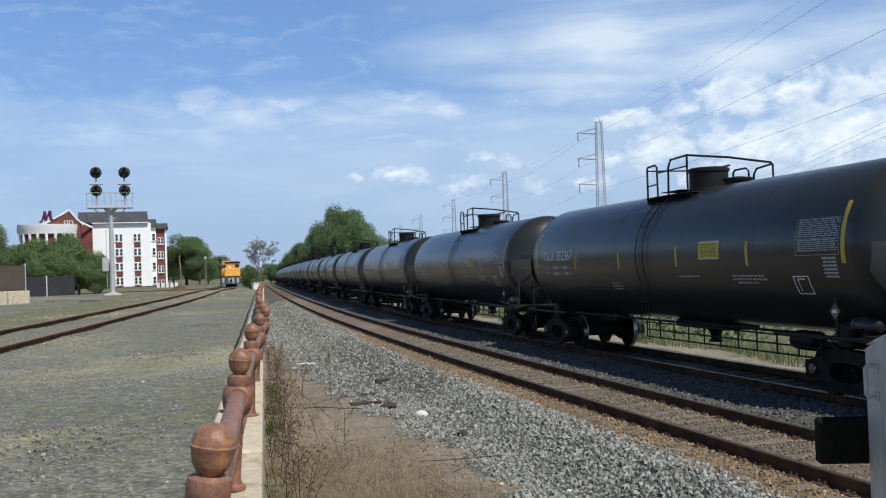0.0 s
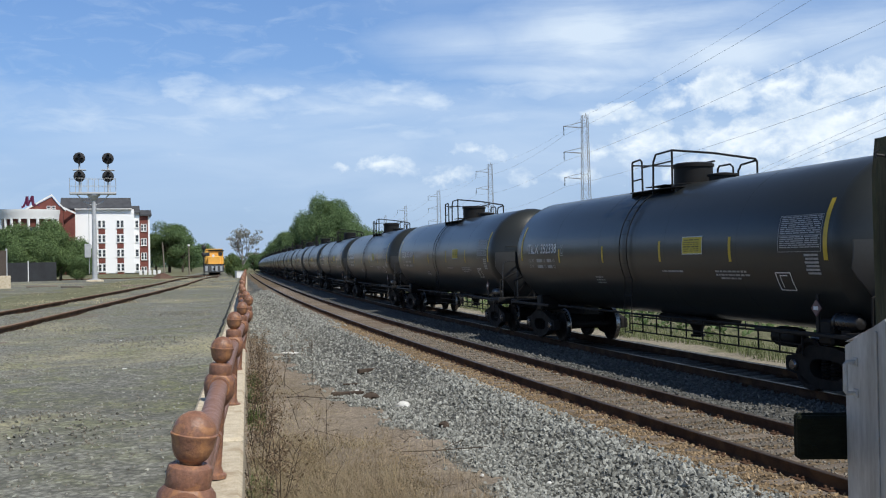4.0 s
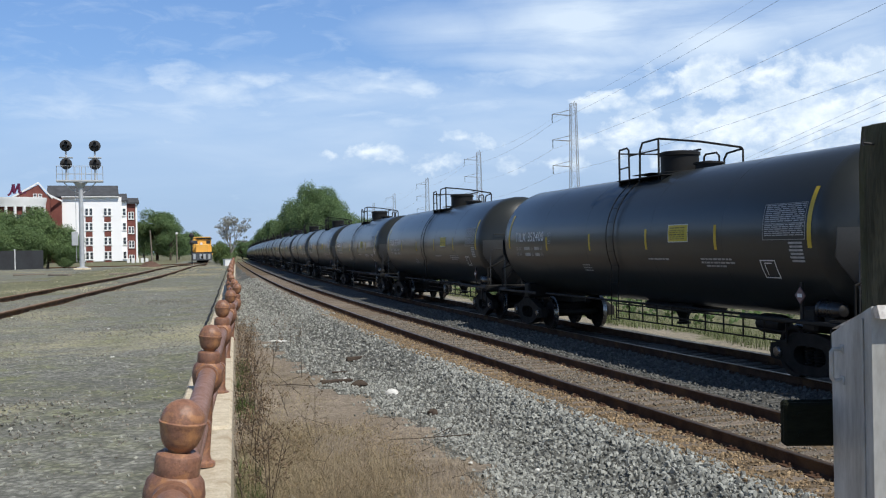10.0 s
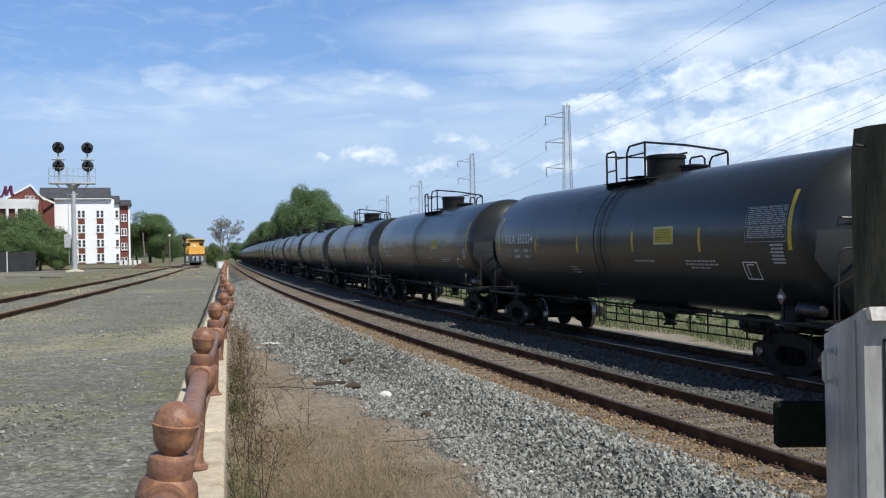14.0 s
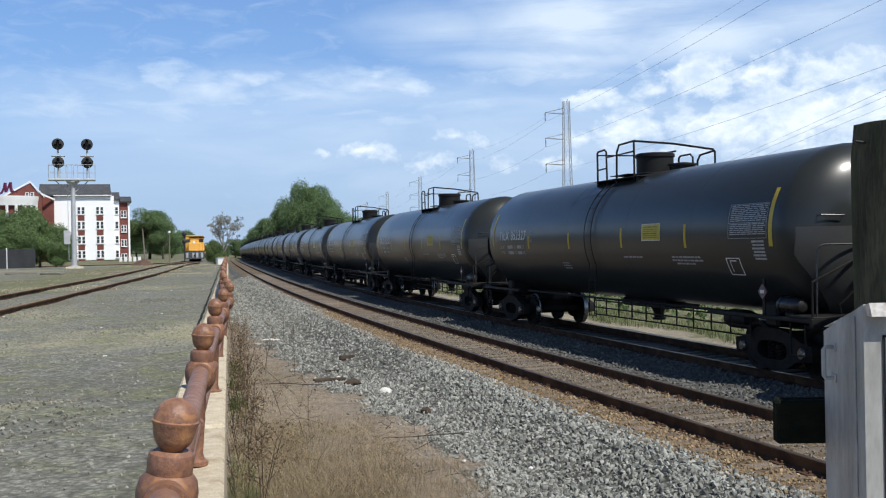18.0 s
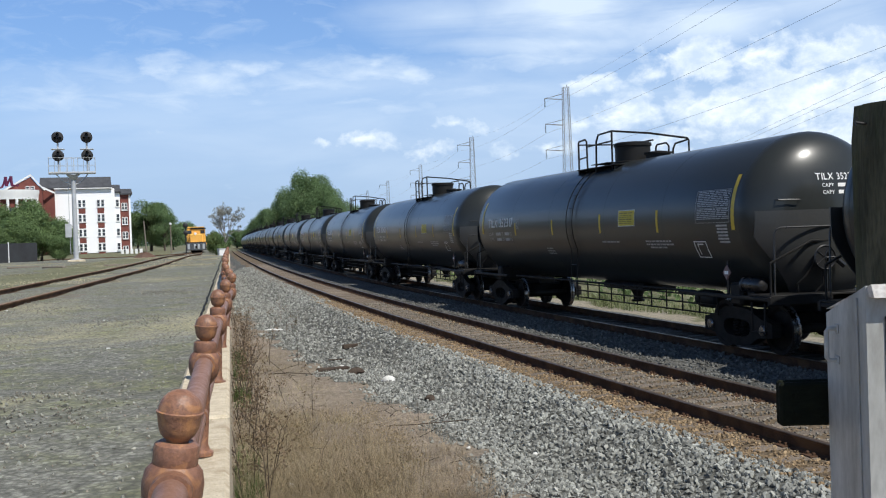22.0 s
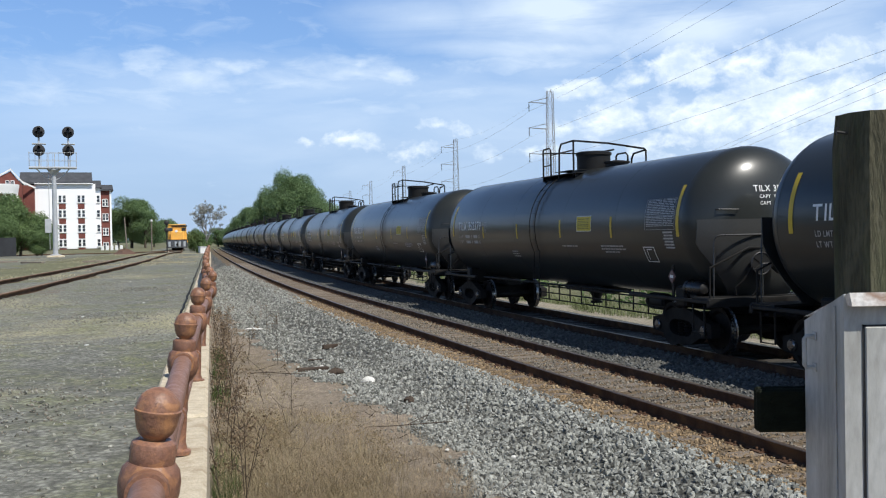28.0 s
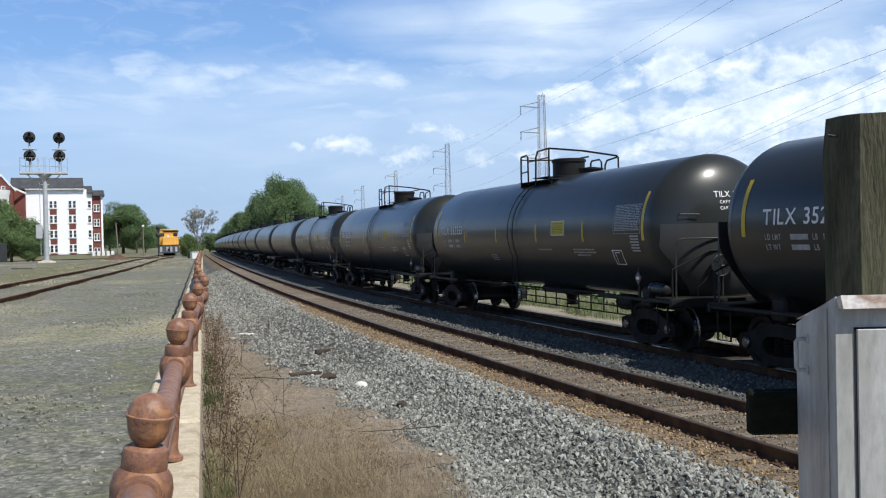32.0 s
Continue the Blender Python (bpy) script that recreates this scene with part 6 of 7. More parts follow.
def make_yard_bits():
    """Screen fences, a low block wall, a dirt heap, poles and small marks across the yard."""
    def fence_run(name, a, b, z0, h, posts, mat, label, post_mat):
        f = holder(name, label=label, category="fence")
        d = (b - a).normalized()
        n = Vector((d.y, -d.x, 0))
        k = max(2, int((b - a).length / 2.4))
        for i in range(k):
            p, q = a.lerp(b, i / k) + d * 0.03, a.lerp(b, (i + 1) / k) - d * 0.03
            vs = [p - n * 0.03, q - n * 0.03, q + n * 0.03, p + n * 0.03]
            part("panel", Mesh().add([(v.x, v.y, z0) for v in vs] + [(v.x, v.y, z0 + h) for v in vs], [(3, 2, 1, 0), (4, 5, 6, 7), (0, 1, 5, 4), (1, 2, 6, 5), (2, 3, 7, 6), (3, 0, 4, 7)]), mat, f)
        for i in range(k + 1):
            if i % posts == 0:
                p = a.lerp(b, i / k)
                part("post", Mesh().tube((p.x, p.y, z0 - 0.3), (p.x, p.y, z0 + h + 0.1), 0.05, 8), post_mat, f)
    fence_run("screen_fence", polar(-27.5, 82), polar(-23.2, 86), 1.30, 1.45, 2, MAT["fence_dark"], "dark screen fence panels before the shrubs", MAT["trim"])
    fence_run("board_fence", polar(-29.0, 52), polar(-25.62, 55), 1.35, 1.9, 1, MAT["brown_fence"], "weathered brown fence with pale posts", MAT["galv"])
    w = holder("block_wall", label="low pale concrete block wall in the yard", category="wall")
    a, b = polar(-29, 50.5), polar(-25.55, 52.5)
    d = (b - a).normalized()
    blk = Mesh().box(0.01, 1.17, -0.25, 0.25, -0.3, 0.62, 0.03).out("block", MAT["concrete"])
    for i in range(int((b - a).length / 1.18)):
        p = b - d * (1.18 * (i + 1))
        part("block", blk, None, w, at=Matrix.Translation((p.x, p.y, YARD)) @ Matrix.Rotation(math.atan2(d.y, d.x), 4, "Z"))
    # heap of red dirt by the turnout
    p = polar(-17.85, 84.0)
    vs, fs = [], []
    n = 26
    for j in range(9):
        for i in range(n):
            a = 2 * math.pi * i / n
            r = j / 8 * (2.3 + 0.35 * math.sin(3 * a) + 0.2 * math.sin(7 * a))
            vs.append((p.x + r * 1.15 * math.cos(a), p.y + r * math.sin(a), 0.80 + 0.85 * math.exp(-(j / 3.6) ** 2) * (1 + 0.12 * math.sin(5 * a + j))))
    fs = [(j * n + i, j * n + (i + 1) % n, (j + 1) * n + (i + 1) % n, (j + 1) * n + i)[::-1] for j in range(8) for i in range(n)]
    tagged(part("dirt_mound", Mesh().add(vs, fs), MAT["dirt_red"]), "heap of reddish dirt beside the siding", "dirt pile")
    for az, d, h, lean in ((-17.7, 150, 4.9, 3), (-16.41, 165, 4.5, 0)):
        q = polar(az, d)
        z = float(ground_at(q.x, q.y)[0][0])
        pole = holder("utility_pole", facing(Vector((q.x, q.y, z))) @ pose(0, 0, 0, 0, -lean, 0), label="weathered wooden utility pole", category="utility pole")
        part("pole", Mesh().tube((0, 0, -0.4), (0, 0, h), 0.11, 10, 0.08), MAT["wood_pole"], pole)
        if lean == 0:
            part("lamp_head", Mesh().lathe([(0.05, 0.0), (0.20, 0.08), (0.18, 0.30), (0.04, 0.36)], 12, Matrix.Translation((0, 0, h))), MAT["trim"], pole, "white lamp head")
    q = polar(-13.72, 150)
    z = float(ground_at(q.x, q.y)[0][0])
    box = holder("relay_case", facing(Vector((q.x, q.y, z)), 20), label="small white equipment case beside the track", category="equipment case")
    part("case", Mesh().box(-0.55, 0.55, -0.4, 0.4, -0.2, 1.5, 0.04), MAT["trim"], box)
    part("roof", Mesh().box(-0.62, 0.62, -0.47, 0.47, 1.5, 1.6, 0.02), MAT["galv"], box)
    # old ties left lying in the grass beyond the siding
    for x, y, turn in ((-21.9, 49.4, 8), (-19.4, 47.0, -30), (-16.6, 47.9, 14)):
        z = float(ground_at(x, y)[0][0])
        tagged(part("old_tie", Mesh().box(-0.75, 0.75, -0.10, 0.10, 0.0, 0.09, 0.02), MAT["wood_pole"], None, at=pose(x, y, z - 0.02, rz=turn)), "dark discarded wooden tie lying in the grass", "timber", "discarded ties")
    # low white barrier rails before the building
    for i in range(5):
        q = polar(-18.95 + 0.24 * i, 185)
        z = float(ground_at(q.x, q.y)[0][0])
        part_ob = part("barrier_post", Mesh().box(-0.25, 0.25, -0.1, 0.1, -0.2, 0.8, 0.03), MAT["trim"], None, at=facing(Vector((q.x, q.y, z))))
        tagged(part_ob, "white barrier beside the yard road", "barrier", "yard barriers")


make_yard_bits()

# ---------------------------------------------------------------- power line


def make_pylons():
    places = [(80.0, -130.0), (50.0, 35.0), (19.9, 200.0), (1.85, 299.0), (-18.5, 410.6), (-40.5, 521.0), (-62.0, 632.0)]
    pts = [Vector((x, y, 0)) for x, y in places]
    tips = []
    S = MAT["pylon"]
    for i, p in enumerate(pts):
        d = (pts[min(i + 1, len(pts) - 1)] - pts[max(i - 1, 0)]).normalized()
        z0 = -0.6
        at = Matrix.Translation((p.x, p.y, z0)) @ Matrix.Rotation(math.atan2(-d.x, d.y), 4, "Z") @ Matrix.Diagonal((1, 1, 1.21 if i < 2 else 1, 1))
        t = holder("transmission_tower", at, label="slender grey steel lattice transmission tower", category="pylon", group="towers of the power line")
        H = 30.6
        def half(z):
            return 1.45 - (1.45 - 0.76) * min(1, z / 15.0) if z < 15 else 0.76 - (z - 15) / (H - 15) * 0.22
        levels = [0, 4, 7.5, 10.5, 13, 15.2, 17.2, 19.1, 20.9, 22.6, 24.3, 25.9, 27.5, 29.1, H]
        for sx in (-1, 1):
            for sy in (-1, 1):
                part("leg", Mesh().path([(sx * half(a), sy * half(a), a) for a in levels], 0.06, 4), S, t)
        for face in range(4):
            m = Mesh()
            for k, (a, b) in enumerate(zip(levels, levels[1:])):
                ca = [(-half(a), -half(a)), (half(a), -half(a)), (half(a), half(a)), (-half(a), half(a))]
                cb = [(-half(b), -half(b)), (half(b), -half(b)), (half(b), half(b)), (-half(b), half(b))]
                j = (face + 1) % 4
                m.tube((*ca[face], a), (*cb[j], b), 0.024, 4)
                m.tube((*ca[j], a), (*cb[face], b), 0.024, 4)
                m.tube((*cb[face], b), (*cb[j], b), 0.024, 4)
            part("bracing", m, S, t)["kind"] = "stuff"
        ends = []
        for z in (18.2, 23.2, 28.2):
            m = Mesh()
            for sy in (-1, 1):
                m.tube((-half(z), sy * half(z), z), (-4.3, 0, z + 0.25), 0.06, 4)
                m.tube((-half(z + 1), sy * half(z + 1), z + 1.1), (-4.3, 0, z + 0.25), 0.05, 4)
            part("crossarm", m, S, t)
            ins = Mesh()
            for k in range(7):
                ins.lathe([(0.05, 0.0), (0.16, -0.05), (0.05, -0.16)], 8, Matrix.Translation((-4.25, 0, z + 0.2 - 0.24 * k)))
            part("insulator", ins, MAT["signal_black"], t)
            ends.append(at @ Vector((-4.25, 0, z - 1.55)))
        ends.append(at @ Vector((0.3, 0, H)))
        part("peak", Mesh().tube((0, 0, H - 0.5), (0.3, 0, H + 0.5), 0.06, 5), S, t)
        tips.append(ends)
    for k in range(4):
        for i in range(len(tips) - 1):
            a, b = tips[i][k], tips[i + 1][k]
            sag = 1.6
            m = Mesh().path([a.lerp(b, u) - Vector((0, 0, sag * 4 * u * (1 - u))) for u in np.linspace(0, 1, 17)], 0.017 if k < 3 else 0.012, 4)
            tagged(part("power_cable", m, MAT["cable"]), "thin sagging overhead power cable", "cable", "overhead cables")
    # a lower wooden pole line's cables nearer the viewer
    for dz, dx in ((0, 0.0), (1.0, 0.6), (1.7, 1.0)):
        a, b = Vector((20.5 + dx, 10, 10.2 + dz * 0.8)), Vector((36.0 + dx, 215, 10.2 + dz * 0.8))
        m = Mesh().path([a.lerp(b, u) - Vector((0, 0, 0.4 * 4 * u * (1 - u))) for u in np.linspace(0, 1, 25)], 0.010, 4)
        tagged(part("power_cable", m, MAT["cable"]), "thin sagging overhead power cable", "cable", "overhead cables")


make_pylons()

# ---------------------------------------------------------------- plants


def leaf_cloud(rnd, lobes, count, size, flat=0.7):
    """Many small bent leaf sprays spread over rounded lobes: (centre, radii) each. Returns vertices and faces."""
    vs, fs = [], []
    vol = [r[0] * r[1] * r[2] for _, r in lobes]
    total = sum(v ** 0.67 for v in vol)
    for (c, r), v in zip(lobes, vol):
        for _ in range(int(count * v ** 0.67 / total)):
            while True:
                d = Vector((rnd.gauss(0, 1), rnd.gauss(0, 1), rnd.gauss(0, 1)))
                if d.length > 0.1:
                    break
            d.normalize()
            k = (0.55 + 0.45 * rnd.random() ** 0.5) * (1 + 0.18 * rnd.gauss(0, 1) * 0.6)
            p = Vector((c[0] + d.x * r[0] * k, c[1] + d.y * r[1] * k, c[2] + d.z * r[2] * k))
            nrm = (d + Vector((rnd.gauss(0, 0.6), rnd.gauss(0, 0.6), rnd.gauss(0.25, 0.6)))).normalized()
            x = nrm.orthogonal().normalized()
            x = (Matrix.Rotation(rnd.uniform(0, 6.28), 3, nrm) @ x)
            y = nrm.cross(x)
            s = size * rnd.uniform(0.6, 1.5)
            b = len(vs)
            bend = nrm * s * 0.3
            vs += [p - x * s - bend, p - y * s * flat, p + x * s - bend, p + y * s * flat]
            fs += [(b, b + 1, b + 3), (b + 1, b + 2, b + 3)]
    return vs, fs


def tree_meshes(seed, height, spread, base, count, size, lobes_n=16, crown_low=0.3):
    rnd = random.Random(seed)
    wood = Mesh()
    wood.tube((0, 0, -0.3), (0.1, 0, height * 0.35), height * 0.030, 9, height * 0.022)
    lobes = []
    for i in range(lobes_n):
        a = rnd.uniform(0, 6.28)
        h = rnd.uniform(crown_low, 0.92)
        reach = spread * (1 - abs(h - 0.52) * 1.25) * rnd.uniform(0.35, 0.85)
        c = (reach * math.cos(a), reach * math.sin(a), height * h)
        r = spread * rnd.uniform(0.26, 0.46)
        lobes.append((c, (r, r, min(r * 0.8, height * (1 - h) + 0.25 * r))))
        root = Vector((0.1, 0, height * min(0.34, h * 0.6)))
        mid = root.lerp(Vector(c), 0.5) + Vector((0, 0, 0.06 * height))
        wood.tube(root, mid, height * 0.012, 6, height * 0.008)
        wood.tube(mid, c, height * 0.008, 6, height * 0.003)
    vs, fs = leaf_cloud(rnd, lobes, count, size)
    return wood, vs, fs


def make_trees():
    kinds = []
    for seed, n, cl in ((1, 36000, 0.28), (2, 36000, 0.25), (3, 32000, 0.2)):
        wood, vs, fs = tree_meshes(seed, 10.0, 4.6, 0, n, 0.088, 34, cl)
        kinds.append((wood.out("trunk", MAT["bark"]), raw("crown", vs, fs, MAT["leaf"])))
    rnd = random.Random(21)
    spots = [(-8.97, 172, 15.1, 0.74, 0), (-8.05, 168, 12.0, 0.85, 1), (-7.2, 163, 9.6, 0.85, 2), (-9.85, 178, 12.4, 0.85, 1), (-10.2, 205, 11.6, 0.9, 0), (-10.95, 240, 10.6, 0.95, 2), (-11.5, 285, 10.6, 1.0, 1), (-11.85, 340, 10.0, 0.9, 0),
             (-12.3, 420, 8.0, 0.9, 2), (-9.3, 210, 12.6, 0.9, 2), (-8.4, 215, 12.4, 0.9, 0), (-10.3, 240, 10.6, 1.0, 1), (-6.2, 190, 9.0, 1.0, 1),
             (-17.45, 232, 12.0, 1.05, 0), (-16.75, 225, 9.3, 0.95, 2), (-18.15, 246, 9.6, 1.0, 1), (-16.3, 250, 7.0, 1.0, 0), (-15.6, 262, 7.4, 1.0, 1), (-27.4, 100, 6.6, 0.9, 1), (-28.6, 104, 7.2, 0.9, 0),
             (-13.5, 360, 5.0, 1.2, 1), (-12.9, 470, 9.0, 1.4, 2), (-12.4, 560, 10.5, 1.5, 0), (15.5, 75, 6.4, 0.9, 1), (17.6, 82, 7.0, 0.9, 2), (19.4, 78, 6.2, 0.9, 0), (22.5, 70, 6.6, 0.9, 1), (13.0, 95, 6.2, 0.9, 2)]
    for az, d, h, wide, k in spots:
        p = polar(az, d)
        z = float(ground_at(p.x, p.y)[0][0])
        s = h / 10.0 * (0.93 if d > 150 else 1.0)
        t = holder("tree", Matrix.Translation((p.x, p.y, z)) @ Matrix.Rotation(rnd.uniform(0, 6.28), 4, "Z") @ Matrix.Diagonal((s * wide, s * wide, s, 1)), label="full-leaved green deciduous tree beside the railway", category="tree", group="trees along the railway")
        part("trunk", kinds[k][0], None, t)
        part("crown", kinds[k][1], None, t)
    # shrubs before the building
    wood, vs, fs = tree_meshes(8, 6.0, 3.4, 0, 28000, 0.076, 30, 0.16)
    sh = (wood.out("trunk", MAT["bark"]), raw("crown", vs, fs, MAT["leaf_bright"]))
    for az, d, h, wide in ((-24.9, 96, 6.3, 1.0), (-23.9, 99, 6.9, 1.0), (-23.0, 97, 5.6, 1.0), (-22.2, 100, 4.6, 0.95), (-25.6, 101, 5.8, 1.0), (-24.3, 92, 4.6, 1.1), (-21.95, 93, 2.6, 1.2), (-14.05, 168, 5.0, 0.72), (-13.72, 171, 3.6, 0.72)):
        p = polar(az, d)
        s = h / 6.0 * 0.78
        t = holder("shrub", Matrix.Translation((p.x, p.y, float(ground_at(p.x, p.y)[0][0]))) @ Matrix.Rotation(rnd.uniform(0, 6.28), 4, "Z") @ Matrix.Diagonal((s * wide, s * wide, s, 1)), label="dense bright green shrub beside the yard", category="shrub", group="shrubs across the yard")
        part("stem", sh[0], None, t)
        part("leaves", sh[1], None, t)
    # thin-crowned tree beside the track
    p = polar(-13.55, 176)
    z = float(ground_at(p.x, p.y)[0][0])
    r2 = random.Random(77)
    wood = Mesh().tube((0, 0, -0.3), (0.1, 0, 2.6), 0.15, 8, 0.11)
    tips = []

    def branch(p, way, length, r, depth):
        q = p + way * length
        wood.tube(p, q, r, 4, r * 0.6)
        if depth < 3:
            tips.append((tuple(q), (0.28, 0.28, 0.18)))
        if depth:
            for _ in range(r2.choice((2, 3, 3))):
                turn = Vector((r2.gauss(0, 0.42), r2.gauss(0, 0.42), r2.gauss(0.06, 0.22)))
                branch(p.lerp(q, r2.uniform(0.6, 1.0)), (way + turn).normalized(), length * r2.uniform(0.55, 0.85), r * 0.62, depth - 1)

    for i in range(8):
        a = i * 0.785 + r2.uniform(-0.3, 0.3)
        k = r2.uniform(0.25, 0.75)
        branch(Vector((0.08, 0, r2.uniform(1.9, 2.6))), Vector((math.cos(a) * k, math.sin(a) * k, 1)).normalized(), r2.uniform(1.7, 2.5), 0.075, 3)
    t = holder("tree", Matrix.Translation((p.x, p.y, z)) @ Matrix.Diagonal((1.15, 1.15, 1.2, 1)), label="thin-crowned tree with sparse grey-green foliage", category="tree", group="trees along the railway")
    part("trunk", wood, MAT["grey_bark"], t)
    vs, fs = leaf_cloud(r2, tips, 3600, 0.07)
    part("crown", raw("crown", vs, fs, MAT["leaf_grey"]), None, t, "sparse grey-green crown")


make_trees()


def make_far_woods():
    """The wooded skyline all round, with an added unseen stretch to the west, and scrub beyond the train."""
    rnd = random.Random(31)
    lobes = []
    for i in range(150):
        az = -180 + 360 * i / 150 + rnd.uniform(-1, 1)
        if -13.4 < az < -11.6:
            continue
        d = rnd.uniform(620, 760) if -60 < az < 60 else rnd.uniform(260, 420)
        p = polar(az, d)
        h = rnd.uniform(5, 9)
        # taller, nearer woods added out of view to darken the tanks' reflections
        if -110 < az < -34:
            d, h = rnd.uniform(150, 210), rnd.uniform(13, 19)
            p = polar(az, d)
        lobes.append(((p.x, p.y, h * 0.4), (d * 0.03, d * 0.03, h * 0.75)))
    vs, fs = leaf_cloud(rnd, lobes, 26000, 1.5)
    tagged(new("far_woods", raw("far_woods", vs, fs, MAT["leaf_far"])), "distant wooded skyline, with an unseen stretch added in the west", "woods", kind="stuff")
    lobes = []
    for i in range(260):
        s = rnd.uniform(-5, 200)
        lat = 5.6 + abs(rnd.gauss(0, 1)) * 4 + s * 0.02
        p = on_line(TRAIN_LINE, s, lat)
        h = rnd.uniform(0.4, 1.1) + 0.4 * (lat > 11)
        lobes.append(((p.x, p.y, LOW + h * 0.45), (h * 1.6, h * 1.6, h)))
    vs, fs = leaf_cloud(rnd, lobes, 26000, 0.11)
    tagged(new("scrub", raw("scrub", vs, fs, MAT["leaf_bright"])), "low green scrub beyond the tracks", "scrub", kind="stuff")


make_far_woods()


def blades(places, rnd, h0, h1, width, lean, segs=2):
    """Thin bent grass blades: flat tapering strips with two sides."""
    vs, fs = [], []
    for x, y, z in places:
        a = rnd.uniform(0, 6.28)
        h = rnd.uniform(h0, h1)
        w = width * rnd.uniform(0.7, 1.3)
        dx, dy = math.cos(a) * lean * h * rnd.uniform(0.2, 1.0), math.sin(a) * lean * h * rnd.uniform(0.2, 1.0)
        px, py = -math.sin(a) * w, math.cos(a) * w
        b = len(vs)
        for k in range(segs):
            u = k / segs
            vs += [(x + dx * u * u + px * (1 - u), y + dy * u * u + py * (1 - u), z + h * u), (x + dx * u * u - px * (1 - u), y + dy * u * u - py * (1 - u), z + h * u)]
            if k:
                fs.append((b + 2 * k - 2, b + 2 * k - 1, b + 2 * k + 1, b + 2 * k))
        vs.append((x + dx, y + dy, z + h))
        fs.append((b + 2 * segs - 2, b + 2 * segs - 1, b + 2 * segs))
    return vs, fs


def patchy(u, v, scale, seed=0.0):
    """Uneven cover between 0 and 1."""
    return min(1.0, max(0.0, 0.5 + 0.9 * field.fractal(Vector((u * scale + seed, v * scale - seed, seed)), 1.0, 2.1, 5)))


def make_weeds():
    rnd = random.Random(41)
    # dry grass under the wall
    def spots(n, u0, u1, v0, v1, dense):
        out = []
        while len(out) < n:
            u, v = rnd.uniform(u0, u1), rnd.uniform(v0, v1)
            if rnd.random() < dense(u, v):
                p = FENCE0 + FENCE_DIR * u + FENCE_RIGHT * v
                out.append((p.x, p.y))
        xs, ys = np.array(out).T
        zs = ground_at(xs, ys)[0]
        return list(zip(xs, ys, zs - 0.02))
    def dry(u, v):
        edge = max(0.0, 1 - max(0.0, v - 0.50 * float(ballast_edge(u))) / 0.8) ** 1.5
        near = 1.0 if u < 10 else max(0.10, 1 - (u - 10) / 6)
        return (0.25 + max(0.0, patchy(u, v, 0.9) - 0.25) * 1.4) * edge * near
    vs, fs = blades(spots(40000, 3, 24, 0.12, 3.4, dry), rnd, 0.03, 0.17, 0.0034, 2.0)
    tagged(new("dry_grass", raw("dry_grass", vs, fs, MAT["straw"])), "dry tangled olive-brown grass below the wall", "dry grass", kind="stuff")
    vs, fs = blades(spots(15000, 3, 11.5, 0.15, 2.4, lambda u, v: max(0.0, 1.1 - v / 2.4) * (0.35 + 0.65 * patchy(u, v, 1.6, 2.0))), rnd, 0.08, 0.30, 0.0032, 1.2)
    tagged(new("dry_grass", raw("dry_grass", vs, fs, MAT["straw"])), "thick pale dry grass near the railing", "dry grass", kind="stuff")
    vs, fs = blades(spots(4200, 3, 12, 0.15, 2.1, lambda u, v: 0.1 + max(0.0, patchy(u, v, 0.9) - 0.35) * 1.5), rnd, 0.18, 0.42, 0.0026, 0.8, 3)
    sv, sf = blades(spots(32000, 2.6, 15.0, 0.40, 3.1, lambda u, v: (0.12 + max(0.0, patchy(u, v, 1.1, 9.0) - 0.3) * 1.6) * min(1.0, max(0.0, (3.2 - v) / 1.0)) * (1.0 if u < 10 else max(0.12, 1 - (u - 10) / 4))), rnd, 0.05, 0.30, 0.0026, 2.4, 3)
    tagged(new("dead_scrub", raw("dead_scrub", sv, sf, MAT["scrub_dead"])), "dense brown dead scrub below the wall", "dead scrub", kind="stuff")
    tagged(new("tall_dry_grass", raw("tall_dry_grass", vs, fs, MAT["straw_dark"])), "tall dead weeds and grass stems", "dry grass", kind="stuff")
    vs, fs = blades(spots(3000, 5, 24, 0.10, 0.42, lambda u, v: max(0.0, patchy(u, v * 0.3, 0.55, 3.3) - 0.5) * 2), rnd, 0.08, 0.30, 0.006, 0.7)
    tagged(new("green_grass", raw("green_grass", vs, fs, MAT["green_grass"])), "green grass at the foot of the wall", "grass", kind="stuff")
    out = []
    for _ in range(9000):
        s = -4 + 64 * rnd.random() ** 1.2
        p = on_line(TRAIN_LINE, s, 4.4 + abs(rnd.gauss(0, 0.9)) + 0.4 * math.sin(s * 0.7))
        out.append((p.x, p.y))
    xs, ys = np.array(out).T
    vs, fs = blades(list(zip(xs, ys, ground_at(xs, ys)[0] - 0.02)), rnd, 0.12, 0.6, 0.010, 1.0)
    tagged(new("tall_grass", raw("tall_grass", vs, fs, MAT["meadow"])), "tall green grass beyond the train", "grass", kind="stuff")
    lobes = []
    for x, y, z in spots(420, 3, 14, 0.12, 2.5, lambda u, v: 0.15 + max(0.0, patchy(u, v, 0.9) - 0.3) * 1.5):
        h = rnd.uniform(0.05, 0.30)
        lobes.append(((x, y, z + h * 0.6), (rnd.uniform(0.06, 0.16), rnd.uniform(0.06, 0.16), h * 0.6)))
    vs, fs = leaf_cloud(rnd, lobes, 15000, 0.011)
    tagged(new("dead_leaves", raw("dead_leaves", vs, fs, MAT["straw_dark"])), "curled dead leaves and seed heads in the dry grass", "dead leaves", kind="stuff")
    # dead twigs lying and leaning among the grass
    twigs = Mesh()
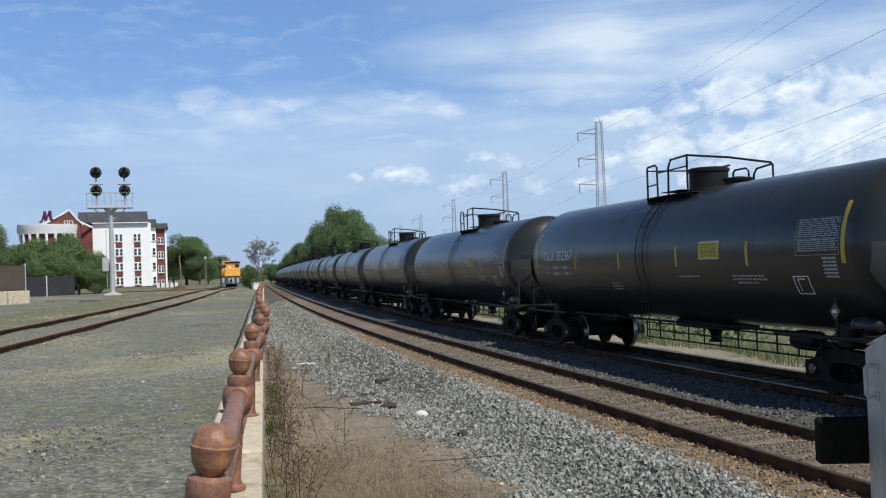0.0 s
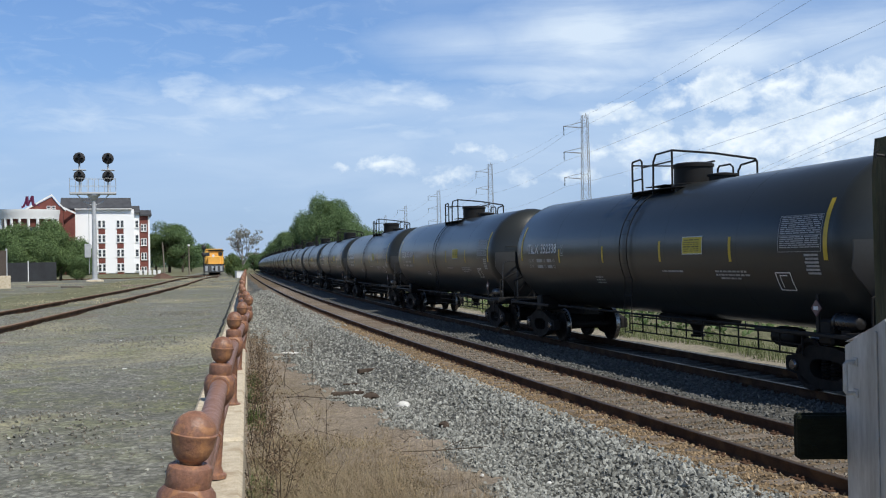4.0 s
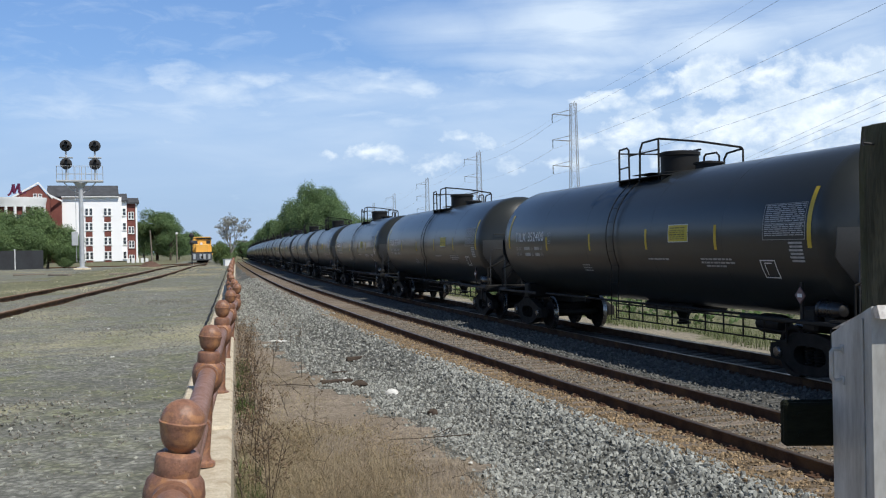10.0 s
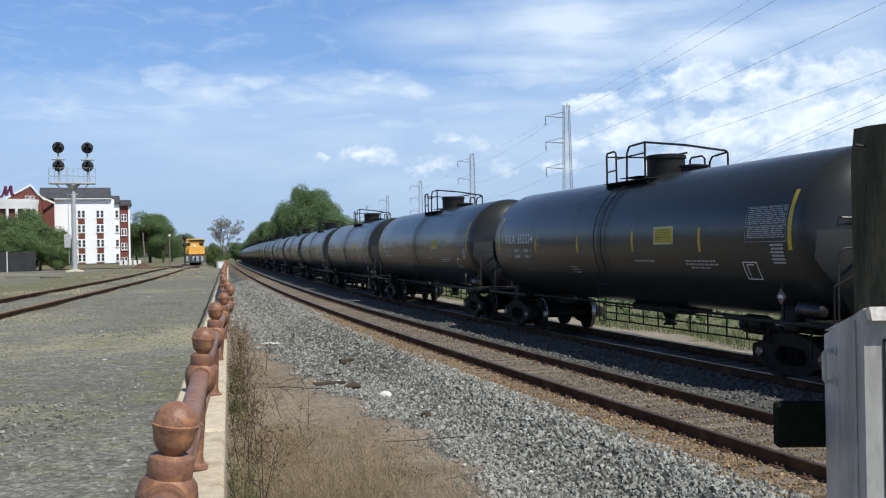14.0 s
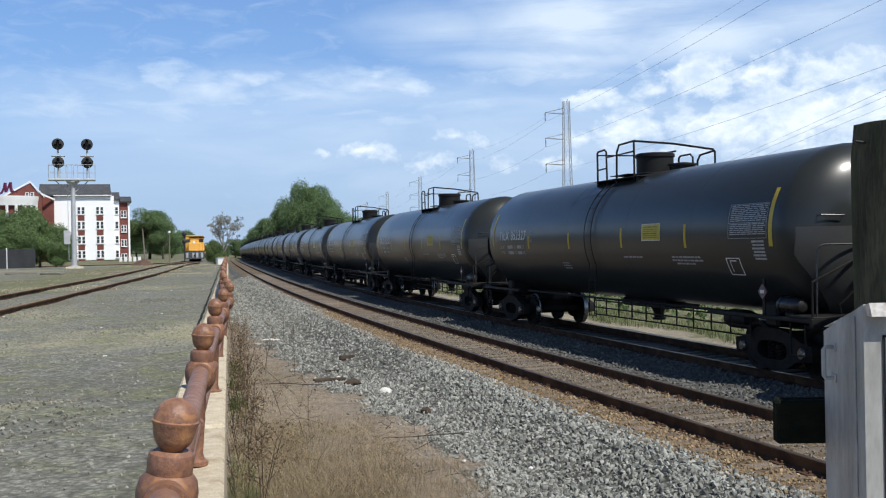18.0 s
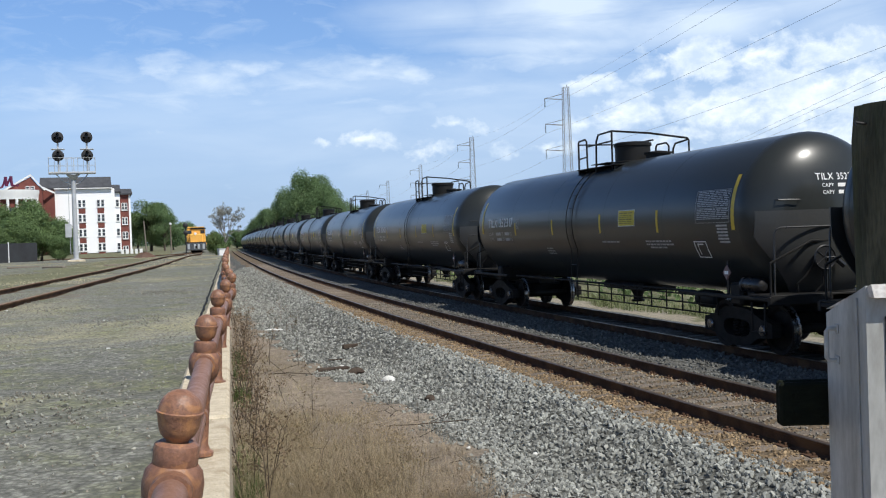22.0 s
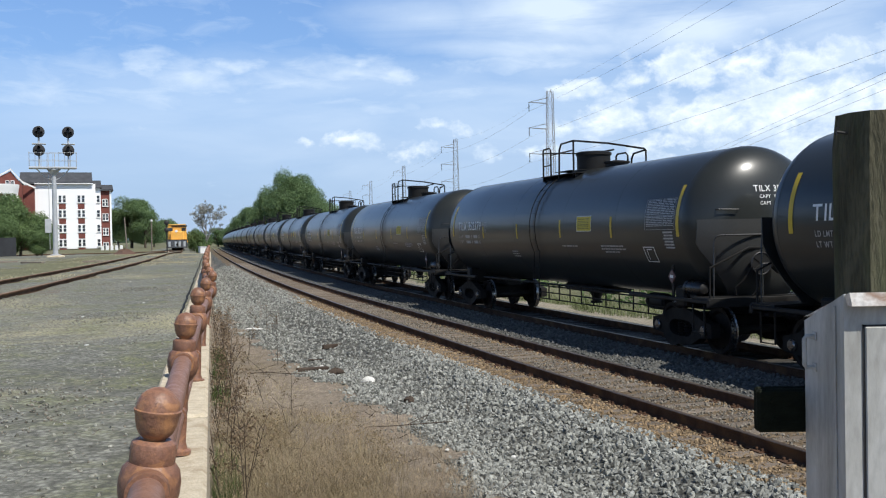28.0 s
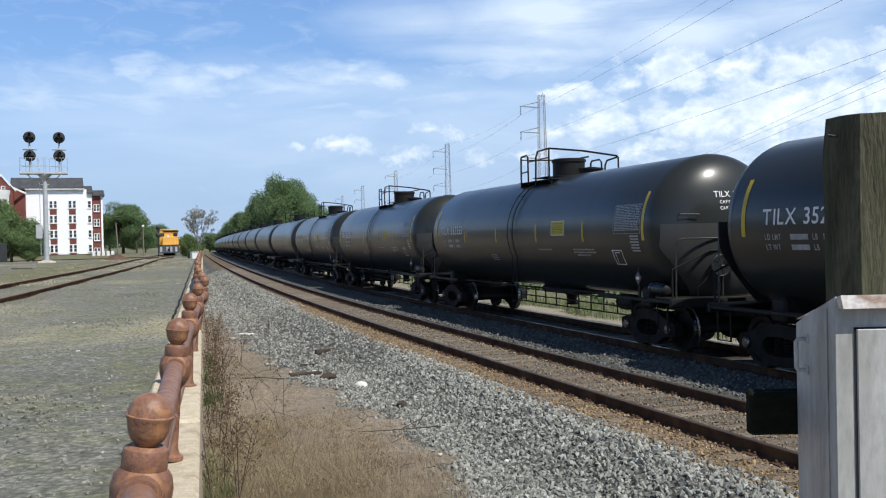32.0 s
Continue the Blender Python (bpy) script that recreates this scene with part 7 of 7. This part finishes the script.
    for x, y, z in spots(80, 4, 22, 0.2, 4.2, lambda u, v: 0.5 if v < float(ballast_edge(u)) + 0.5 else 0.06):
        a, ln, up = rnd.uniform(0, 6.28), rnd.uniform(0.12, 0.6), rnd.choice((0.0, 0.05, 0.3, 0.8))
        p = Vector((x, y, z + 0.03))
        q = p + Vector((math.cos(a) * ln, math.sin(a) * ln, ln * up))
        r = p.lerp(q, 0.55) + Vector((rnd.uniform(-1, 1), rnd.uniform(-1, 1), rnd.uniform(0, 1))) * ln * 0.14
        twigs.tube(p, r, 0.006, 4, 0.004, False)
        twigs.tube(r, q, 0.004, 4, 0.002, False)
        s = r + Vector((rnd.uniform(-1, 1), rnd.uniform(-1, 1), rnd.uniform(0.1, 1))) * ln * 0.4
        twigs.tube(r, s, 0.003, 3, 0.0015, False)
    tagged(new("dead_twigs", twigs.out("dead_twigs", MAT["twig"], False)), "dark dead twigs among the dry grass", "twigs", kind="stuff")
    # tall dead stalks with seed heads
    lobes = []
    stalks = Mesh()
    for x, y, z in spots(72, 8, 30, 0.12, 2.2, lambda u, v: 1.0 if v < 0.55 else 0.05):
        h = rnd.uniform(0.4, 1.15)
        top = Vector((x + rnd.uniform(-0.25, 0.25), y + rnd.uniform(-0.25, 0.25), z + h))
        stalks.tube((x, y, z), top, 0.007, 4, 0.003, False)
        for k in range(5):
            u = rnd.uniform(0.35, 1.0)
            p = Vector((x, y, z)).lerp(top, u)
            q = p + Vector((rnd.uniform(-0.22, 0.22), rnd.uniform(-0.22, 0.22), rnd.uniform(0.05, 0.25)))
            stalks.tube(p, q, 0.004, 3, 0.002, False)
            lobes.append((tuple(q), (0.07, 0.07, 0.11)))
    tagged(new("weed_stalks", stalks.out("weed_stalks", MAT["twig"], False)), "tall dead brown weed stalks", "weeds", kind="stuff")
    vs, fs = leaf_cloud(rnd, lobes, 5500, 0.016)
    tagged(new("weed_leaves", raw("weed_leaves", vs, fs, MAT["leaf_dry"])), "curled dead leaves on weed stalks", "weeds", kind="stuff")
    # short yard grass in patches
    vs, fs = blades(spots(34000, 1.5, 48, -10, -0.3, lambda u, v: max(0.0, patchy(u, v, 0.45, 7.0) - 0.42) * 2), rnd, 0.005, 0.024, 0.005, 1.6, 1)
    tagged(new("yard_grass", raw("yard_grass", vs, fs, MAT["moss_grass"])), "sparse short grass in the yard gravel", "grass", kind="stuff")
    vs, fs = blades([(x, y, z) for x, y, z in spots(16000, 14, 62, -13, -0.6, lambda u, v: max(0.0, patchy(u, v * 2.0, 0.16, 5.0) - 0.40) * 2 * (u / 62))], rnd, 0.015, 0.06, 0.006, 1.2, 1)
    pv, pf = blades(spots(12000, 26, 80, -7.5, -0.5, lambda u, v: max(0.0, patchy(u * 0.6, v, 0.30, 11.0) - 0.5) * 3.0 * max(0.15, 1 - abs(v + 3.0) / 4.5)), rnd, 0.02, 0.08, 0.012, 2.0, 1)
    tagged(new("straw_patches", raw("straw_patches", pv, pf, MAT["straw_pale"])), "pale flattened dry grass in patches across the yard", "dry grass", kind="stuff")
    tagged(new("straw_grass", raw("straw_grass", vs, fs, MAT["straw"])), "pale dry grass across the yard", "dry grass", kind="stuff")


make_weeds()

STONE_SHAPES = []


def stone_shape(seed):
    rnd = random.Random(seed)
    bm = bmesh.new()
    for _ in range(11):
        d = Vector((rnd.gauss(0, 1), rnd.gauss(0, 1), rnd.gauss(0, 1))).normalized()
        bm.verts.new(Vector((d.x * 1.15, d.y * 0.9, d.z * 0.75)) * rnd.uniform(0.8, 1.1))
    bmesh.ops.convex_hull(bm, input=bm.verts)
    bmesh.ops.delete(bm, geom=[v for v in bm.verts if not v.link_faces], context="VERTS")
    bm.verts.ensure_lookup_table()
    v = np.array([p.co[:] for p in bm.verts])
    for i, p in enumerate(bm.verts):
        p.index = i
    f = [tuple(q.index for q in face.verts) for face in bm.faces]
    bm.free()
    return v, f


def scatter_stones(name, places, size, mat, label, seed=5):
    rng = np.random.default_rng(seed)
    shapes = [stone_shape(seed * 10 + i) for i in range(8)]
    vs, fs, base = [], [], 0
    for x, y, z in places:
        v, f = shapes[rng.integers(8)]
        e = Euler(rng.uniform(0, 6.28, 3)).to_matrix()
        s = size * rng.uniform(0.55, 1.35)
        w = (v @ np.array(e).T) * s + (x, y, z + s * 0.25)
        vs.append(w)
        fs += [tuple(i + base for i in face) for face in f]
        base += len(v)
    me = raw(name, np.concatenate(vs).tolist(), fs, mat)
    return tagged(new(name, me), label, "gravel", kind="stuff")


def make_stones():
    rng = np.random.default_rng(7)
    def shoulder(n, s0, s1, l0, l1, power=1.6):
        s = s0 + (s1 - s0) * rng.random(n) ** power
        l = rng.uniform(l0, l1, n)
        pts = [on_line(NEAR, a, b) for a, b in zip(s, l)]
        xs, ys = np.array([p.x for p in pts]), np.array([p.y for p in pts])
        z, _, u, v = ground_at(xs, ys)
        keep = v > np.maximum(0.2, ballast_edge(u) + rng.normal(0, 0.16, len(u)))
        return list(zip(xs[keep], ys[keep], z[keep]))
    scatter_stones("ballast_stones", shoulder(17000, 3, 46, -5.2, -1.42), 0.040, MAT["stone"], "loose grey crushed-stone ballast")
    scatter_stones("ballast_stones", shoulder(22000, 3, 22, -5.2, -1.40, 1.2), 0.030, MAT["stone"], "loose grey crushed-stone ballast", 15)
    scatter_stones("ballast_stones", shoulder(9000, 40, 95, -5.6, -1.12, 1.3), 0.052, MAT["stone"], "loose grey crushed-stone ballast", 14)
    scatter_stones("ballast_stones", shoulder(1500, 3, 30, -5.2, -4.2), 0.04, MAT["stone"], "loose grey crushed-stone ballast", 6)
    scatter_stones("ballast_stones", shoulder(7500, 3, 38, -0.68, 0.68), 0.026, MAT["stone_tan"], "dusty tan crushed-stone ballast", 8)
    # these stones carry the train's shade in their colour
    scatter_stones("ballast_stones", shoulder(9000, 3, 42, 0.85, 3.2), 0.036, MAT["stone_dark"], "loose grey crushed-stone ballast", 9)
    scatter_stones("rusty_ballast", shoulder(9500, 3, 44, -1.66, -0.82), 0.024, MAT["stone_rust"], "rust-stained ballast beside the rail", 10)
    u = -1.0 + 24 * rng.random(26000) ** 1.25
    v = -0.30 - 7.5 * rng.random(26000) ** 0.9
    xs = FENCE0.x + u * FENCE_DIR.x + v * FENCE_RIGHT.x
    ys = FENCE0.y + u * FENCE_DIR.y + v * FENCE_RIGHT.y
    scatter_stones("yard_gravel", list(zip(xs, ys + 0.013, ground_at(xs, ys)[0] - 0.004)), 0.013, MAT["stone_yard"], "loose grey stones on the yard", 13)
    scatter_stones("yard_pebbles", list(zip(xs, ys, ground_at(xs, ys)[0] - 0.003)), 0.008, MAT["stone_tan"], "loose small gravel on the yard", 12)
    scatter_stones("rusty_ballast", shoulder(1200, 3, 34, 0.45, 0.68), 0.026, MAT["stone_rust"], "rust-stained ballast beside the rail", 11)


make_stones()


def make_litter():
    rnd = random.Random(15)
    for i in range(40):
        u, v = 2 + 28 * rnd.random() ** 1.4, rnd.uniform(-7, -0.5)
        p = FENCE0 + FENCE_DIR * u + FENCE_RIGHT * v
        z = float(ground_at(p.x, p.y)[0][0])
        s = rnd.uniform(0.007, 0.026)
        ob = part("litter_scrap", Mesh().box(-s, s, -s * 0.7, s * 0.7, 0, s * 0.5, s * 0.2, Matrix.Rotation(rnd.uniform(0, 3), 4, "Z")), MAT["litter"], None, at=Matrix.Translation((p.x, p.y, z)))
        tagged(ob, "small white scrap of litter on the gravel", "litter", "litter scraps")


make_litter()


def ground_thing(name, x, y, mesh, mat, label, category, turn=0.0, sink=-0.02):
    z = float(ground_at(x, y)[0][0])
    return tagged(part(name, mesh, mat, None, at=pose(x, y, z - sink, rz=turn)), label, category)


def crumple(sx, sy, sz, seed):
    """A crumpled lump, flat below."""
    rnd = random.Random(seed)
    m, n, k = Mesh(), 12, 5
    vs, fs = [], []
    for j in range(k + 1):
        e = math.pi / 2 * j / k
        for i in range(n):
            a = 2 * math.pi * i / n
            r = rnd.uniform(0.7, 1.1)
            vs.append((sx * math.cos(a) * math.cos(e) * r, sy * math.sin(a) * math.cos(e) * r, sz * math.sin(e) * rnd.uniform(0.75, 1.1)))
    for j in range(k):
        for i in range(n):
            fs.append((j * n + i, j * n + (i + 1) % n, (j + 1) * n + (i + 1) % n, (j + 1) * n + i))
    fs.append(tuple(range(n - 1, -1, -1)))
    fs.append(tuple(range(k * n, (k + 1) * n)))
    return m.add(vs, fs)


def make_cable():
    """A thin dark strip along the yard side of the capping."""
    rnd = random.Random(51)
    pts = []
    for i in range(80):
        u = 11.0 + 0.7 * i
        p = FENCE0 + FENCE_DIR * u + FENCE_RIGHT * (-0.265 - 0.003 * u * 0.5 + rnd.uniform(-0.012, 0.012))
        pts.append((p.x, p.y, float(ground_at(p.x, p.y)[0][0]) + 0.014))
    tagged(part("ground_cable", Mesh().path(pts, 0.016, 6), MAT["dark_strip"]), "thin dark strip along the wall capping", "cable")


make_cable()


def make_debris():
    """Litter and broken timber where the grass meets the ballast."""
    ground_thing("broken_tie", -3.10, 22.4, Mesh().box(-0.36, 0.36, -0.09, 0.09, -0.08, 0.06, 0.02), MAT["twig"], "dark broken piece of timber on the earth", "timber", 20)
    ground_thing("dark_rag", -2.49, 21.6, crumple(0.20, 0.14, 0.13, 2), MAT["twig"], "dark crumpled rag beside the ballast", "litter", 10)
    ground_thing("plastic_bag", -1.70, 20.35, crumple(0.15, 0.10, 0.11, 3), MAT["litter"], "crumpled white plastic bag on the ballast edge", "litter", 0)
    ground_thing("paper_scrap", -2.94, 22.75, crumple(0.08, 0.06, 0.06, 4), MAT["litter"], "crumpled pale paper scrap", "litter", 0)
    ground_thing("timber_splinter", -3.10, 26.3, Mesh().box(-0.30, 0.30, -0.045, 0.045, -0.03, 0.08, 0.012), MAT["twig"], "dark wooden splinter on the ballast", "timber", 35)
    ground_thing("timber_splinter", -3.23, 24.0, Mesh().box(-0.20, 0.20, -0.02, 0.02, 0.0, 0.035, 0.008), MAT["twig"], "dark wooden splinter on the earth", "timber", 5)
    ground_thing("paper_scrap", -6.38, 32.64, crumple(0.35, 0.12, 0.05, 6), MAT["litter"], "flattened white paper beside the wall", "litter", 0)
    ground_thing("dark_rag", -0.78, 17.83, crumple(0.11, 0.09, 0.09, 7), MAT["twig"], "small dark lump on the ballast", "litter", 0)
    ground_thing("paper_scrap", -0.1, 13.73, crumple(0.035, 0.03, 0.03, 8), MAT["litter"], "small white scrap on the ballast", "litter", 0)
    ground_thing("paper_scrap", 0.77, 13.26, crumple(0.04, 0.03, 0.03, 9), MAT["litter"], "small white scrap on the ballast", "litter", 0)
    ground_thing("paper_scrap", -2.21, 11.94, crumple(0.05, 0.05, 0.04, 10), MAT["litter"], "torn white scraps in the dry grass", "litter", 0)
    ground_thing("fallen_branch", -0.60, 15.5, Mesh().path([(-0.75, 0.0, 0.05), (-0.3, 0.06, 0.03), (0.1, -0.02, 0.05), (0.6, 0.05, 0.04)], 0.008, 5).path([(-0.1, 0.0, 0.05), (0.2, 0.2, 0.12), (0.3, 0.4, 0.1)], 0.007, 4), MAT["twig"], "thin dark fallen branch on the earth", "branch", 15)
    ground_thing("fallen_branch", -3.75, 21.49, Mesh().path([(-0.6, 0.0, 0.04), (-0.2, 0.05, 0.06), (0.3, 0.0, 0.04), (0.7, 0.04, 0.03)], 0.009, 5), MAT["twig"], "thin dark fallen branch on the earth", "branch", -10)

make_debris()

# ---------------------------------------------------------------- what moves


def motions():
    times = [0.5 * i for i in range(65)]
    for k, car in CARS:
        walk(car, [(t, pose_on(TRAIN_LINE, train_s(k, t) + TANK_MID) @ Matrix.Translation((0, -TANK_MID, 0))) for t in times])


motions()
